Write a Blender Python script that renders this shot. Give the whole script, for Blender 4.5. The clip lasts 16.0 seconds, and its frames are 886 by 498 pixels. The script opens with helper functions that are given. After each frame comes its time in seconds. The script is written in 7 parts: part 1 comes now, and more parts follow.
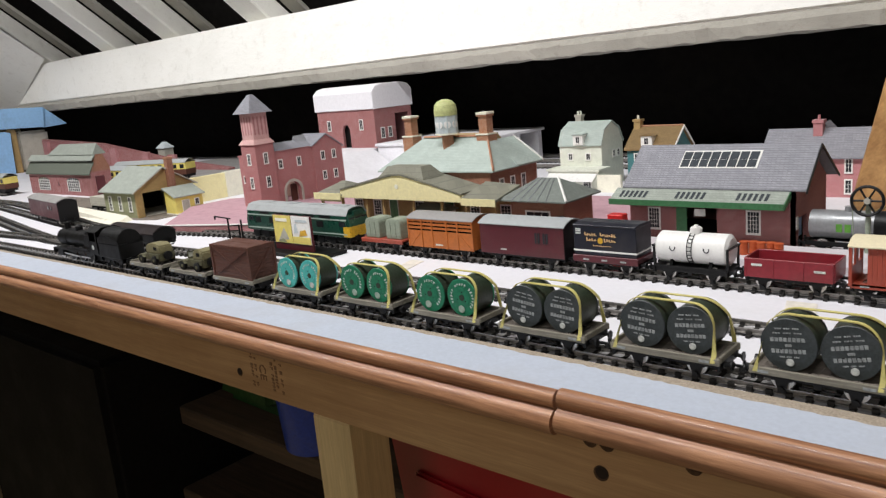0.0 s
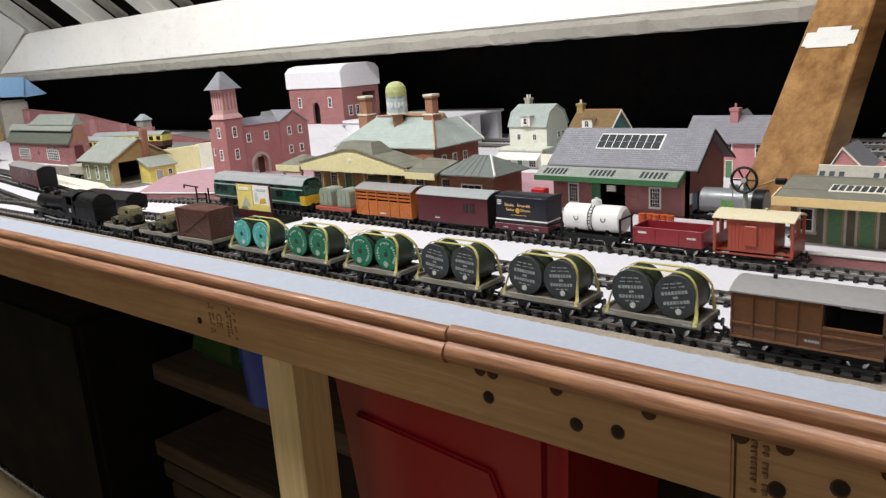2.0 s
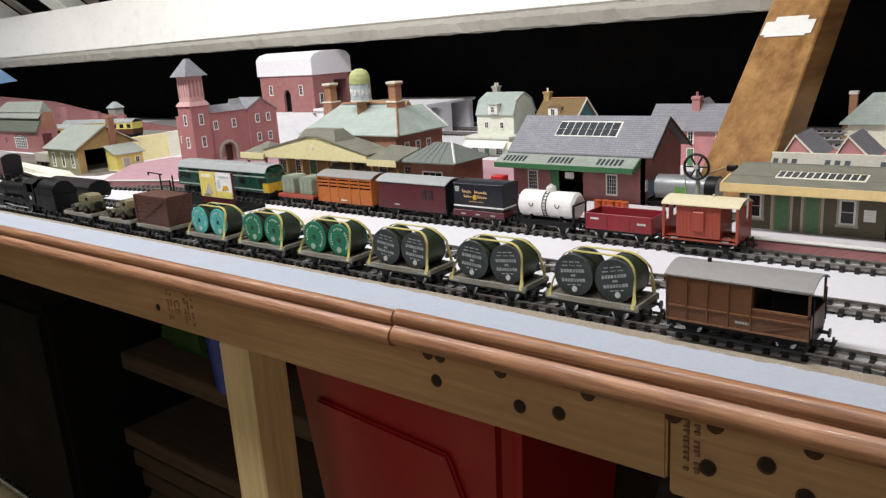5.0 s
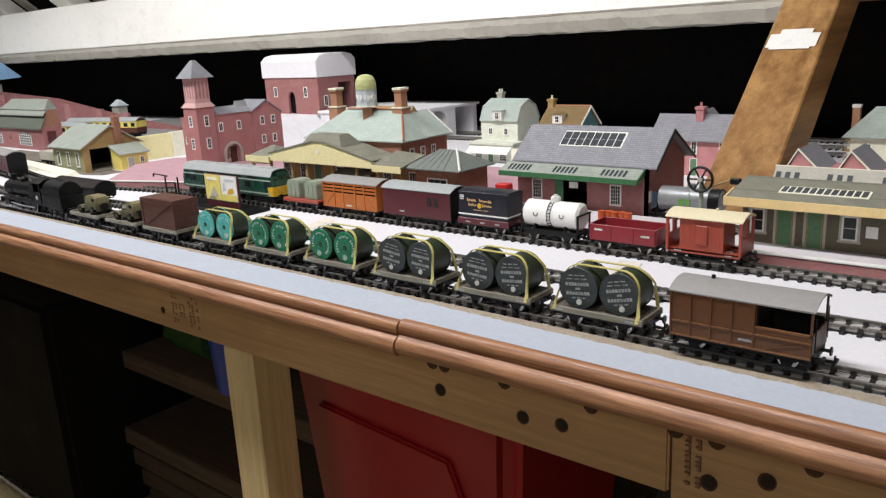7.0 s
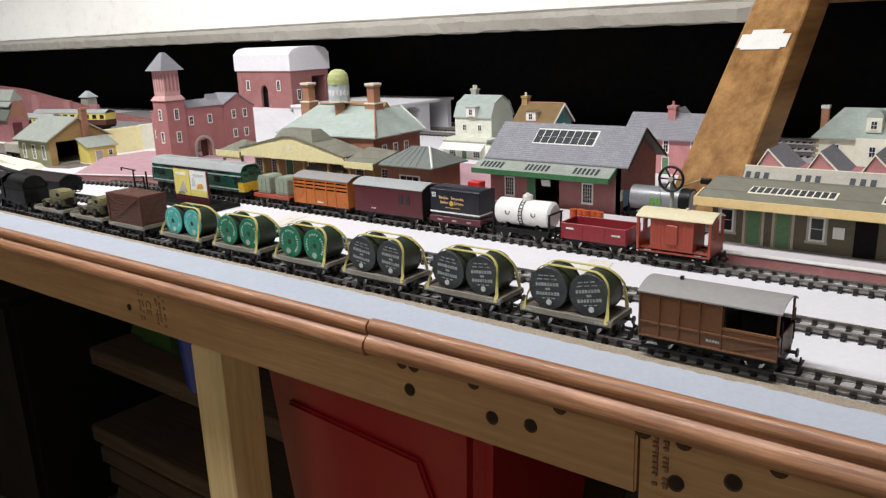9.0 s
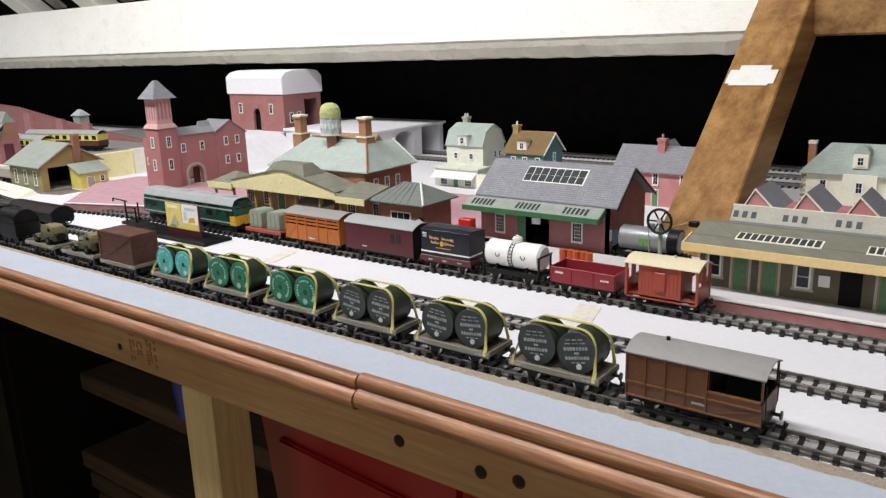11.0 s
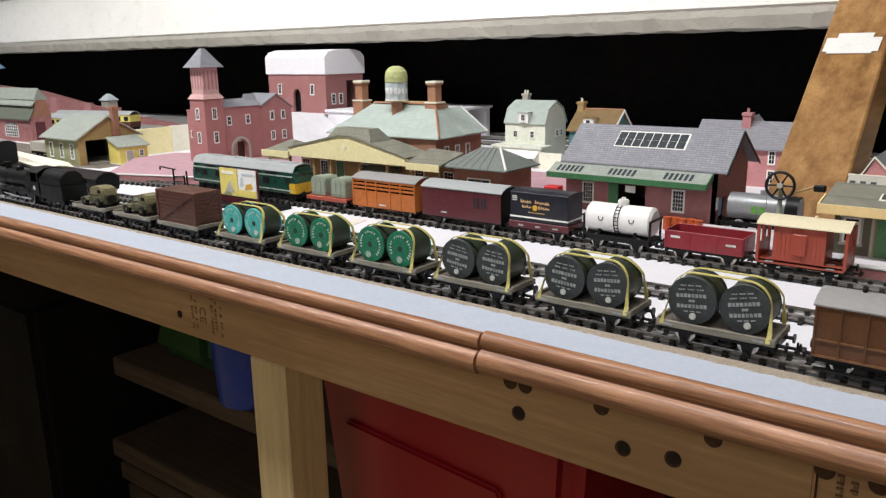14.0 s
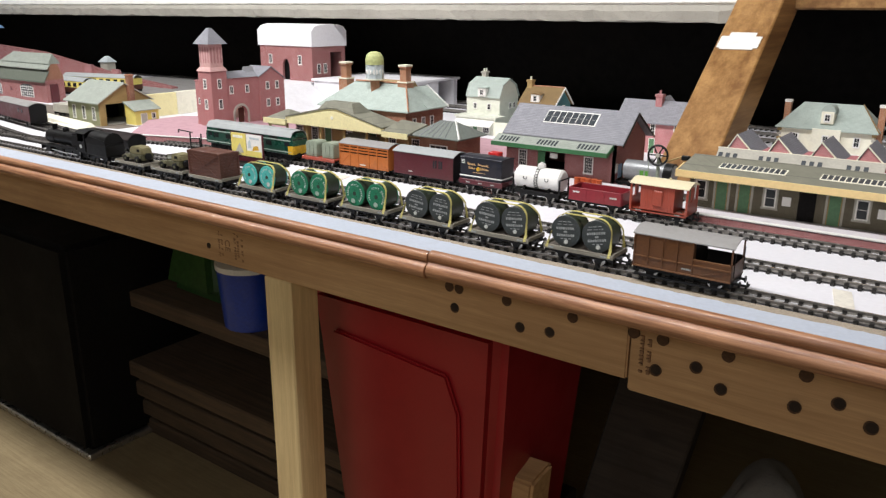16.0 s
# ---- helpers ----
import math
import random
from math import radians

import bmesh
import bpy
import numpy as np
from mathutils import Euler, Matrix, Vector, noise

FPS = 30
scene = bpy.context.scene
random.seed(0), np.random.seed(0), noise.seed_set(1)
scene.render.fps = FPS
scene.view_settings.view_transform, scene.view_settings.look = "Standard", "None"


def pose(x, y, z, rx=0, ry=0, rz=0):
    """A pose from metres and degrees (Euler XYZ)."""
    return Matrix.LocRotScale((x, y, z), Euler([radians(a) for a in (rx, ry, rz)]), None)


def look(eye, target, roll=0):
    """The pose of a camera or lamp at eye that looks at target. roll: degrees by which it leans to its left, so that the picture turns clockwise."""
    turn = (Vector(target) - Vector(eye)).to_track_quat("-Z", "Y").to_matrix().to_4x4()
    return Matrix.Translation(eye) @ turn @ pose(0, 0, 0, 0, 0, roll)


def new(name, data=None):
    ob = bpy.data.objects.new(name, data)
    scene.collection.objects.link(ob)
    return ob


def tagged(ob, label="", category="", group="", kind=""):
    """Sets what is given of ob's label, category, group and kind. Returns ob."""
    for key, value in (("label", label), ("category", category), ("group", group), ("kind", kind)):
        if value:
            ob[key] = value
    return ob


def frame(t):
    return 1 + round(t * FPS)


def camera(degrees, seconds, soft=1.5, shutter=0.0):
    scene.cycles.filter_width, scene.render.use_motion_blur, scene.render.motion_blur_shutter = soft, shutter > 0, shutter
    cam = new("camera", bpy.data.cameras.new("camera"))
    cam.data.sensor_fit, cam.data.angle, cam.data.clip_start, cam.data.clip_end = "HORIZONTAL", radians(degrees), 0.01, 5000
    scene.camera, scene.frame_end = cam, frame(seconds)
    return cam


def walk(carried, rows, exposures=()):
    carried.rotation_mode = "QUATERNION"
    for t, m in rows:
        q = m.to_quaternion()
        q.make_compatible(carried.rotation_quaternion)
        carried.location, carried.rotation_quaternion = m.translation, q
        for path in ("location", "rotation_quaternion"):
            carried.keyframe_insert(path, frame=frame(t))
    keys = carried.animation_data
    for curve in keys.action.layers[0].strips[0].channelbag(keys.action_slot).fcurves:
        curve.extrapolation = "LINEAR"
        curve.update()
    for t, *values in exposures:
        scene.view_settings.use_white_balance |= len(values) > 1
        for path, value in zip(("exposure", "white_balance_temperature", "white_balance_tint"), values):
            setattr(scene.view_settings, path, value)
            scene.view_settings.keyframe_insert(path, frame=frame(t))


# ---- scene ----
cam = camera(59.56, 16.0, soft=1.3, shutter=0.3)
# seconds, eye, yaw, pitch, roll
ROWS = [
    (0.0, 0.2317, -0.3754, 0.6081, 41.87, -12.32, -5.36),
    (0.5, 0.2552, -0.3819, 0.6102, 41.81, -13.04, -5.66),
    (1.0, 0.2824, -0.3932, 0.6093, 41.42, -13.62, -5.19),
    (1.5, 0.3070, -0.4002, 0.6078, 40.13, -14.06, -4.22),
    (2.0, 0.3327, -0.4178, 0.6130, 40.76, -13.98, -4.02),
    (2.5, 0.3618, -0.4130, 0.6123, 39.63, -14.14, -4.14),
    (3.0, 0.3778, -0.4178, 0.6094, 38.91, -14.27, -4.26),
    (3.5, 0.3902, -0.4110, 0.6037, 38.73, -14.37, -4.20),
    (4.0, 0.3844, -0.3971, 0.6042, 38.60, -14.46, -4.34),
    (4.5, 0.3580, -0.4017, 0.6071, 39.26, -14.75, -4.16),
    (7.0, 0.3553, -0.4112, 0.6184, 39.49, -14.81, -2.88),
    (7.5, 0.3564, -0.4127, 0.6230, 39.73, -14.78, -2.84),
    (8.0, 0.3524, -0.4117, 0.6206, 39.39, -15.06, -2.58),
    (8.5, 0.3549, -0.4080, 0.6195, 37.94, -15.43, -2.17),
    (11.0, 0.3557, -0.3994, 0.6530, 37.05, -14.67, -1.85),
    (11.5, 0.3585, -0.3976, 0.6685, 36.43, -14.73, -1.76),
    (12.0, 0.3623, -0.3960, 0.6735, 35.44, -14.82, -1.59),
    (12.5, 0.3624, -0.4001, 0.6787, 32.52, -15.12, -1.13),
    (13.0, 0.3487, -0.4167, 0.6700, 34.65, -14.39, -1.37),
    (13.5, 0.3164, -0.4125, 0.6404, 36.44, -14.38, -1.45),
    (14.0, 0.2555, -0.4006, 0.5958, 37.67, -14.04, -0.92),
    (14.5, 0.2651, -0.4345, 0.6025, 38.59, -15.49, 0.23),
    (15.0, 0.3306, -0.5070, 0.6315, 38.59, -17.06, 0.26),
    (15.5, 0.3969, -0.5654, 0.6408, 37.57, -16.77, 0.29),
    (16.0, 0.4135, -0.5813, 0.6439, 35.92, -17.06, 0.32),
]


def aim(x, y, z, yaw, pitch, roll):
    return pose(x, y, z, 0, 0, yaw) @ pose(0, 0, 0, 90 + pitch) @ pose(0, 0, 0, 0, 0, roll)


walk(cam, [(t, aim(*r)) for t, *r in ROWS], [(0.0, -0.1), (3.0, 0.0), (8.5, 0.0), (11.0, -0.04), (11.5, -0.16), (12.0, -0.24), (13.0, -0.3), (13.5, -0.12), (14.6, 0.10), (15.2, 0.18), (16.0, 0.20)])

# world: a dark loft, fluorescent strips above the table's front, one added fill lamp
world = bpy.data.worlds.new("loft_dark")
scene.world = world
world.use_nodes = True
world.node_tree.nodes["Background"].inputs[0].default_value = (0.9, 0.93, 1.0, 1)
world.node_tree.nodes["Background"].inputs[1].default_value = 0.011
scene.view_settings.exposure = 0.0


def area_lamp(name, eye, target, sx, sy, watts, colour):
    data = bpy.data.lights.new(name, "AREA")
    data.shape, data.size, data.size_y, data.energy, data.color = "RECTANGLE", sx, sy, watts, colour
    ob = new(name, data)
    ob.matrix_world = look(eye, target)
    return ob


area_lamp("strip_light", (-0.12, -0.33, 1.86), (-0.12, 0.75, 0.55), 1.2, 0.2, 24.5, (1.0, 0.985, 0.985))
area_lamp("strip_light", (-1.46, -0.33, 1.84), (-1.46, 0.75, 0.55), 1.2, 0.2, 27.5, (1.0, 0.985, 0.985))
# unseen lamp behind the viewer, added as fill for the room's bounced light
area_lamp("fill_lamp", (0.40, -1.75, 1.30), (-0.2, 0.2, 0.30), 0.8, 0.8, 6.8, (1.0, 0.97, 0.93))

# ---- materials ----
TOP = 0.42          # table top
RAIL = 0.4255       # rail head
FLOOR = -0.25


def tree(name, rough=0.6, metal=0.0):
    m = bpy.data.materials.new(name)
    m.use_nodes = True
    nt = m.node_tree
    bsdf = nt.nodes["Principled BSDF"]
    bsdf.inputs["Roughness"].default_value, bsdf.inputs["Metallic"].default_value = rough, metal
    return m, nt, bsdf


def coords(nt, scale=1.0, along="OBJ"):
    tc = nt.nodes.new("ShaderNodeTexCoord")
    out = tc.outputs["Object"]
    if along == "WALL":       # u along the wall, v up
        sep, com, add = nt.nodes.new("ShaderNodeSeparateXYZ"), nt.nodes.new("ShaderNodeCombineXYZ"), nt.nodes.new("ShaderNodeMath")
        nt.links.new(out, sep.inputs[0])
        nt.links.new(sep.outputs[0], add.inputs[0])
        nt.links.new(sep.outputs[1], add.inputs[1])
        nt.links.new(add.outputs[0], com.inputs[0])
        nt.links.new(sep.outputs[2], com.inputs[1])
        out = com.outputs[0]
    mp = nt.nodes.new("ShaderNodeMapping")
    mp.inputs["Scale"].default_value = (scale,) * 3 if isinstance(scale, (int, float)) else scale
    nt.links.new(out, mp.inputs[0])
    return mp.outputs[0]


def noise_of(nt, vec, scale, detail=3.0, rough=0.6):
    n = nt.nodes.new("ShaderNodeTexNoise")
    n.inputs["Scale"].default_value, n.inputs["Detail"].default_value, n.inputs["Roughness"].default_value = scale, detail, rough
    nt.links.new(vec, n.inputs["Vector"])
    return n.outputs["Fac"]


def mixed(nt, fac, a, b, kind="MIX"):
    mx = nt.nodes.new("ShaderNodeMix")
    mx.data_type, mx.blend_type = "RGBA", kind
    for sock, val in ((mx.inputs[0], fac), (mx.inputs[6], a), (mx.inputs[7], b)):
        if hasattr(val, "is_linked"):
            nt.links.new(val, sock)
        else:
            sock.default_value = val if isinstance(val, (int, float)) else (*val, 1)
    return mx.outputs[2]


def spread(nt, fac, lo, hi, a=0.0, b=1.0):
    r = nt.nodes.new("ShaderNodeMapRange")
    r.inputs[1].default_value, r.inputs[2].default_value, r.inputs[3].default_value, r.inputs[4].default_value = lo, hi, a, b
    nt.links.new(fac, r.inputs[0])
    return r.outputs[0]


def relief(nt, bsdf, height, strength=0.3, distance=0.0005):
    b = nt.nodes.new("ShaderNodeBump")
    b.inputs["Strength"].default_value, b.inputs["Distance"].default_value = strength, distance
    nt.links.new(height, b.inputs["Height"])
    nt.links.new(b.outputs[0], bsdf.inputs["Normal"])


def paint(name, col, rough=0.5, metal=0.0, vary=0.25, grain=400.0, big=40.0, dirt=(0.10, 0.08, 0.06), dirty=0.25, bump=0.15):
    """Painted or moulded surface: fine grain, large stains, a little dirt."""
    m, nt, b = tree(name, rough, metal)
    v = coords(nt)
    fine, large = noise_of(nt, v, grain), noise_of(nt, v, big, 4)
    dark = tuple(c * (1 - vary) for c in col)
    lite = tuple(min(1, c * (1 + vary * 0.6)) for c in col)
    c1 = mixed(nt, spread(nt, fine, 0.3, 0.7), dark, lite)
    c2 = mixed(nt, spread(nt, large, 0.5, 0.8, 0, dirty), c1, dirt)
    nt.links.new(c2, b.inputs["Base Color"])
    nt.links.new(spread(nt, large, 0.3, 0.7, max(0.05, rough - 0.12), min(1, rough + 0.12)), b.inputs["Roughness"])
    relief(nt, b, fine, bump, 0.0003)
    return m


def brick_print(name, c1, c2, mortar, w=3.0, h=1.05, gap=0.16, rough=0.75, bump=0.35, wall=True, vary=0.5):
    m, nt, b = tree(name, rough)
    v = coords(nt, 1000.0, "WALL" if wall else "OBJ")
    br = nt.nodes.new("ShaderNodeTexBrick")
    br.inputs["Scale"].default_value = 1.0
    br.inputs["Brick Width"].default_value, br.inputs["Row Height"].default_value = w, h
    br.inputs["Mortar Size"].default_value, br.inputs["Bias"].default_value = gap, 0.0
    br.inputs["Color1"].default_value, br.inputs["Color2"].default_value, br.inputs["Mortar"].default_value = (*c1, 1), (*c2, 1), (*mortar, 1)
    nt.links.new(v, br.inputs["Vector"])
    v2 = coords(nt)
    n, n2 = noise_of(nt, v2, 60, 4), noise_of(nt, v2, 900)
    c = mixed(nt, spread(nt, n, 0.35, 0.75, 0, vary), br.outputs["Color"], tuple(x * 0.55 for x in c1))
    c = mixed(nt, spread(nt, n2, 0.4, 0.9, 0, 0.35), c, mortar)
    nt.links.new(c, b.inputs["Base Color"])
    relief(nt, b, br.outputs["Fac"], -bump, 0.0002)
    return m


def timber(name, light, dark, axis=0, rough=0.55, knots=True, scale=1.0, band=120.0, coat=0.0):
    m, nt, b = tree(name, rough)
    sc = [1.0, 1.0, 1.0]
    sc[axis] = 0.04
    v = coords(nt, tuple(s * scale for s in sc))
    ring = noise_of(nt, v, band, 6, 0.65)
    fibre = noise_of(nt, v, band * 9, 2)
    v2 = coords(nt)
    blot = noise_of(nt, v2, 7 * scale, 4)
    c = mixed(nt, spread(nt, ring, 0.35, 0.65), dark, light)
    c = mixed(nt, spread(nt, fibre, 0.35, 0.8, 0, 0.35), c, tuple(x * 0.6 for x in dark))
    c = mixed(nt, spread(nt, blot, 0.45, 0.8, 0, 0.5), c, tuple(x * 0.8 for x in dark))
    if knots:
        vo = nt.nodes.new("ShaderNodeTexVoronoi")
        vo.inputs["Scale"].default_value = 9 * scale
        nt.links.new(coords(nt, tuple(0.35 if i == axis else 1.0 for i in range(3))), vo.inputs["Vector"])
        c = mixed(nt, spread(nt, vo.outputs["Distance"], 0.03, 0.09, 0.85, 0.0), c, tuple(x * 0.3 for x in dark))
    nt.links.new(c, b.inputs["Base Color"])
    nt.links.new(spread(nt, blot, 0.3, 0.7, rough - 0.08, rough + 0.1), b.inputs["Roughness"])
    b.inputs["Coat Weight"].default_value = coat
    relief(nt, b, fibre, 0.25, 0.0004)
    return m


def glass(name, col=(0.010, 0.012, 0.014), rough=0.25):
    m, nt, b = tree(name, rough)
    n = noise_of(nt, coords(nt), 200)
    nt.links.new(mixed(nt, n, col, tuple(c * 2.2 + 0.01 for c in col)), b.inputs["Base Color"])
    return m


def whitewash(name, col, soot, rough=0.85, big=5.0):
    m, nt, b = tree(name, rough)
    v = coords(nt)
    large, mid, fine = noise_of(nt, v, big, 5), noise_of(nt, v, big * 9, 5, 0.7), noise_of(nt, v, big * 60, 3)
    c = mixed(nt, spread(nt, large, 0.45, 0.75, 0, 0.25), col, soot)
    c = mixed(nt, spread(nt, mid, 0.55, 0.8, 0, 0.5), c, soot)
    c = mixed(nt, spread(nt, fine, 0.62, 0.75, 0, 0.25), c, tuple(x * 0.5 for x in soot))
    nt.links.new(c, b.inputs["Base Color"])
    relief(nt, b, mid, 0.4, 0.004)
    return m


PINE = timber("sawn_pine", (0.62, 0.385, 0.19), (0.45, 0.255, 0.115), 0, 0.6)
PINE_UP = timber("sawn_pine_post", (0.88, 0.68, 0.36), (0.70, 0.51, 0.25), 2)
MOULD = timber("varnished_moulding", (0.54, 0.275, 0.14), (0.22, 0.092, 0.045), 0, 0.45, False, 1.0, 420, 0.15)
OLDWOOD = timber("old_brown_timber", (0.45, 0.245, 0.085), (0.20, 0.088, 0.022), 1, 0.6, True, 0.6, 75)
# dark wood for a timber length that lies in shade
SHADEWOOD = timber("shaded_timber", (0.05, 0.035, 0.025), (0.025, 0.018, 0.012), 0, 0.85)
FLOORWOOD = timber("chipboard_floor", (0.36, 0.28, 0.15), (0.27, 0.20, 0.105), 0, 0.75, False, 3.0, 90)
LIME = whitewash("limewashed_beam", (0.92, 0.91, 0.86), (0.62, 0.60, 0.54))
LIMED = whitewash("grey_limewash", (0.40, 0.38, 0.33), (0.15, 0.14, 0.12), 0.9, 9)
FELT = paint("roofing_felt", (0.005, 0.0045, 0.004), 0.95, 0, 0.5, 60, 6, (0.016, 0.013, 0.010), 0.5)
BOARD = paint("white_board", (0.76, 0.75, 0.785), 0.6, 0, 0.04, 200, 8, (0.60, 0.56, 0.52), 0.35, 0.05)
BLUEGREY = paint("pale_blue_board", (0.47, 0.51, 0.585), 0.6, 0, 0.07, 300, 18, (0.40, 0.40, 0.42), 0.5, 0.08)
CORK = paint("cork_ballast", (0.36, 0.30, 0.23), 0.9, 0, 0.4, 900, 60, (0.2, 0.16, 0.12), 0.5, 0.6)
RAILSIDE = paint("tarnished_rail_side", (0.25, 0.235, 0.215), 0.40, 0.5, 0.35, 500, 40)
RAILWOOD = timber("weathered_rail", (0.31, 0.285, 0.225), (0.17, 0.155, 0.12), 0, 0.8, False, 8.0, 120)
STEEL = paint("rail_steel", (0.55, 0.54, 0.52), 0.28, 0.95, 0.15, 500, 30, (0.1, 0.08, 0.06), 0.35)
SLEEPER = paint("sleeper_black", (0.026, 0.024, 0.022), 0.65, 0, 0.4, 700, 90, (0.07, 0.06, 0.05), 0.2)
BLACK = paint("chassis_black", (0.007, 0.007, 0.0074), 0.5, 0, 0.4, 700, 80, (0.025, 0.022, 0.02), 0.2)
BRIGHT = paint("bright_metal", (0.6, 0.58, 0.55), 0.3, 0.9, 0.2)
DECK = timber("weathered_deck", (0.20, 0.17, 0.14), (0.11, 0.095, 0.08), 0, 0.8, False, 8.0, 120)
DRUMGREEN = paint("drum_green", (0.026, 0.040, 0.024), 0.45, 0, 0.4, 600, 80)
DRUMGREY = paint("drum_slate", (0.040, 0.048, 0.048), 0.5, 0, 0.35, 700, 80, (0.2, 0.2, 0.2), 0.2)
FACEGREEN = paint("drum_emerald", (0.015, 0.20, 0.10), 0.4, 0, 0.3, 500, 120, (0.01, 0.06, 0.03), 0.35)
FACETEAL = paint("drum_turquoise", (0.085, 0.50, 0.45), 0.4, 0, 0.25, 500, 120, (0.02, 0.15, 0.12), 0.35)
LETTER = paint("off_white_lettering", (0.62, 0.64, 0.60), 0.6, 0, 0.3)
DIMLETTER = paint("faded_lettering", (0.36, 0.38, 0.37), 0.6, 0, 0.4)
STRAP = paint("yellow_band", (0.62, 0.55, 0.19), 0.5, 0, 0.2, 500, 60, (0.4, 0.3, 0.05), 0.4)
TOADBROWN = paint("van_brown", (0.13, 0.052, 0.018), 0.45, 0, 0.2)
# lighter copy of the van brown: the rails' highlight put into the colour
TOADLIT = paint("highlit_brown_rail", (0.20, 0.088, 0.034), 0.45, 0, 0.25)
DARKMAROON = paint("sooty_maroon", (0.013, 0.006, 0.006), 0.6, 0, 0.4)
ROOFGREY = paint("van_roof_grey", (0.30, 0.29, 0.28), 0.6, 0, 0.06, 250, 40)
LIGHTROOF = paint("pale_roof_grey", (0.36, 0.38, 0.38), 0.6, 0, 0.06, 250, 40)
CREAM = paint("cream_roof", (0.74, 0.66, 0.45), 0.5, 0, 0.08, 500, 40, (0.5, 0.4, 0.25), 0.2)
BAUXITE = paint("bauxite_red", (0.33, 0.058, 0.033), 0.45, 0, 0.15)
CRIMSON = paint("crimson", (0.24, 0.02, 0.03), 0.4, 0, 0.15)
MAROON = paint("maroon", (0.088, 0.011, 0.017), 0.4, 0, 0.2)
ORANGE = paint("cattle_orange", (0.45, 0.13, 0.025), 0.45, 0, 0.15)
NAVY = paint("navy_blue", (0.006, 0.007, 0.016), 0.45, 0, 0.2)
GILT = paint("gilt_letter", (0.66, 0.42, 0.20), 0.5, 0, 0.3)
TANKWHITE = paint("tank_white", (0.82, 0.81, 0.78), 0.35, 0, 0.05, 400, 60, (0.5, 0.45, 0.4), 0.15)
SILVER = paint("tank_silver", (0.30, 0.31, 0.32), 0.42, 0.35, 0.12)
LEAFGREEN = paint("bright_green", (0.10, 0.30, 0.04), 0.5)
LOCOGREEN = paint("loco_green", (0.012, 0.06, 0.04), 0.3, 0, 0.2)
LOCOBAND = paint("loco_pale_band", (0.40, 0.50, 0.42), 0.4)
YELLOW = paint("warning_yellow", (0.65, 0.38, 0.03), 0.4)
SAGE = paint("sage_container", (0.27, 0.31, 0.24), 0.6, 0, 0.15)
OLIVE = paint("army_olive", (0.105, 0.098, 0.050), 0.7, 0, 0.45, 500, 130, (0.028, 0.020, 0.010), 0.8)
CRATE = paint("crate_brown", (0.10, 0.036, 0.022), 0.55, 0, 0.25)
CANVAS = paint("olive_canvas", (0.20, 0.175, 0.085), 0.8, 0, 0.25, 500, 90, (0.07, 0.055, 0.025), 0.5)
COAL = paint("sooty_black", (0.0045, 0.0045, 0.0045), 0.5, 0, 0.5, 500, 50, (0.022, 0.02, 0.018), 0.35)
REDPLASTIC = paint("red_plastic", (0.34, 0.010, 0.016), 0.42, 0, 0.05, 300, 12, (0.2, 0.01, 0.015), 0.3, 0.05)
REDGLOSS = paint("red_paint", (0.55, 0.02, 0.02), 0.4)
DRUMORANGE = paint("oil_drum_orange", (0.52, 0.10, 0.03), 0.5, 0, 0.2)
BLUEPLASTIC = paint("blue_tub", (0.008, 0.045, 0.36), 0.4, 0, 0.2, 200, 30, (0.3, 0.3, 0.35), 0.15)
GREENBAG = paint("green_bag", (0.028, 0.085, 0.018), 0.6, 0, 0.3, 100, 20)
SKYBLUE = paint("sky_blue_board", (0.28, 0.50, 0.78), 0.7, 0, 0.08, 120, 14)
STONEWHITE = paint("white_card", (0.78, 0.77, 0.80), 0.7, 0, 0.05, 200, 14, (0.5, 0.48, 0.5), 0.4, 0.05)
CREAMCARD = paint("cream_card", (0.84, 0.81, 0.67), 0.75, 0, 0.06, 300, 40)
YELLOWCARD = paint("yellow_card", (0.88, 0.79, 0.44), 0.75, 0, 0.08, 300, 50, (0.5, 0.42, 0.2), 0.3)
LEMON = paint("lemon_card", (0.74, 0.62, 0.16), 0.7, 0, 0.08, 300, 40)
PALEGREEN = paint("pale_green_card", (0.70, 0.72, 0.62), 0.75, 0, 0.08, 300, 50)
TEALCARD = paint("teal_card", (0.06, 0.19, 0.20), 0.7)
GREYWALL = paint("grey_render", (0.44, 0.42, 0.36), 0.8, 0, 0.15, 400, 50)
CANOPYGREEN = paint("canopy_green", (0.05, 0.17, 0.07), 0.55)
DOORGREEN = paint("door_green", (0.10, 0.22, 0.11), 0.55, 0, 0.2)
WHITE = paint("white_trim", (0.80, 0.79, 0.75), 0.6, 0, 0.06)
DARK = paint("dark_opening", (0.012, 0.011, 0.011), 0.9)
BUFF = paint("buff_wall", (0.40, 0.27, 0.11), 0.75, 0, 0.15)
GREENGREY = paint("green_grey_wall", (0.27, 0.28, 0.16), 0.75, 0, 0.2)
PINKTOP = paint("pink_paving", (0.50, 0.30, 0.34), 0.8, 0, 0.15, 500, 60)
PLATTOP = paint("platform_paving", (0.62, 0.58, 0.60), 0.75, 0, 0.08, 400, 40)
COPPER = paint("verdigris_dome", (0.52, 0.55, 0.24), 0.6, 0, 0.2)
PALEBLUE = paint("pale_blue_grey", (0.54, 0.60, 0.62), 0.6, 0, 0.12)
REDBRICK = brick_print("red_brick_print", (0.32, 0.085, 0.080), (0.20, 0.045, 0.048), (0.44, 0.27, 0.26))
GATEBRICK = brick_print("faded_red_brick_print", (0.42, 0.13, 0.125), (0.31, 0.085, 0.085), (0.50, 0.31, 0.30))
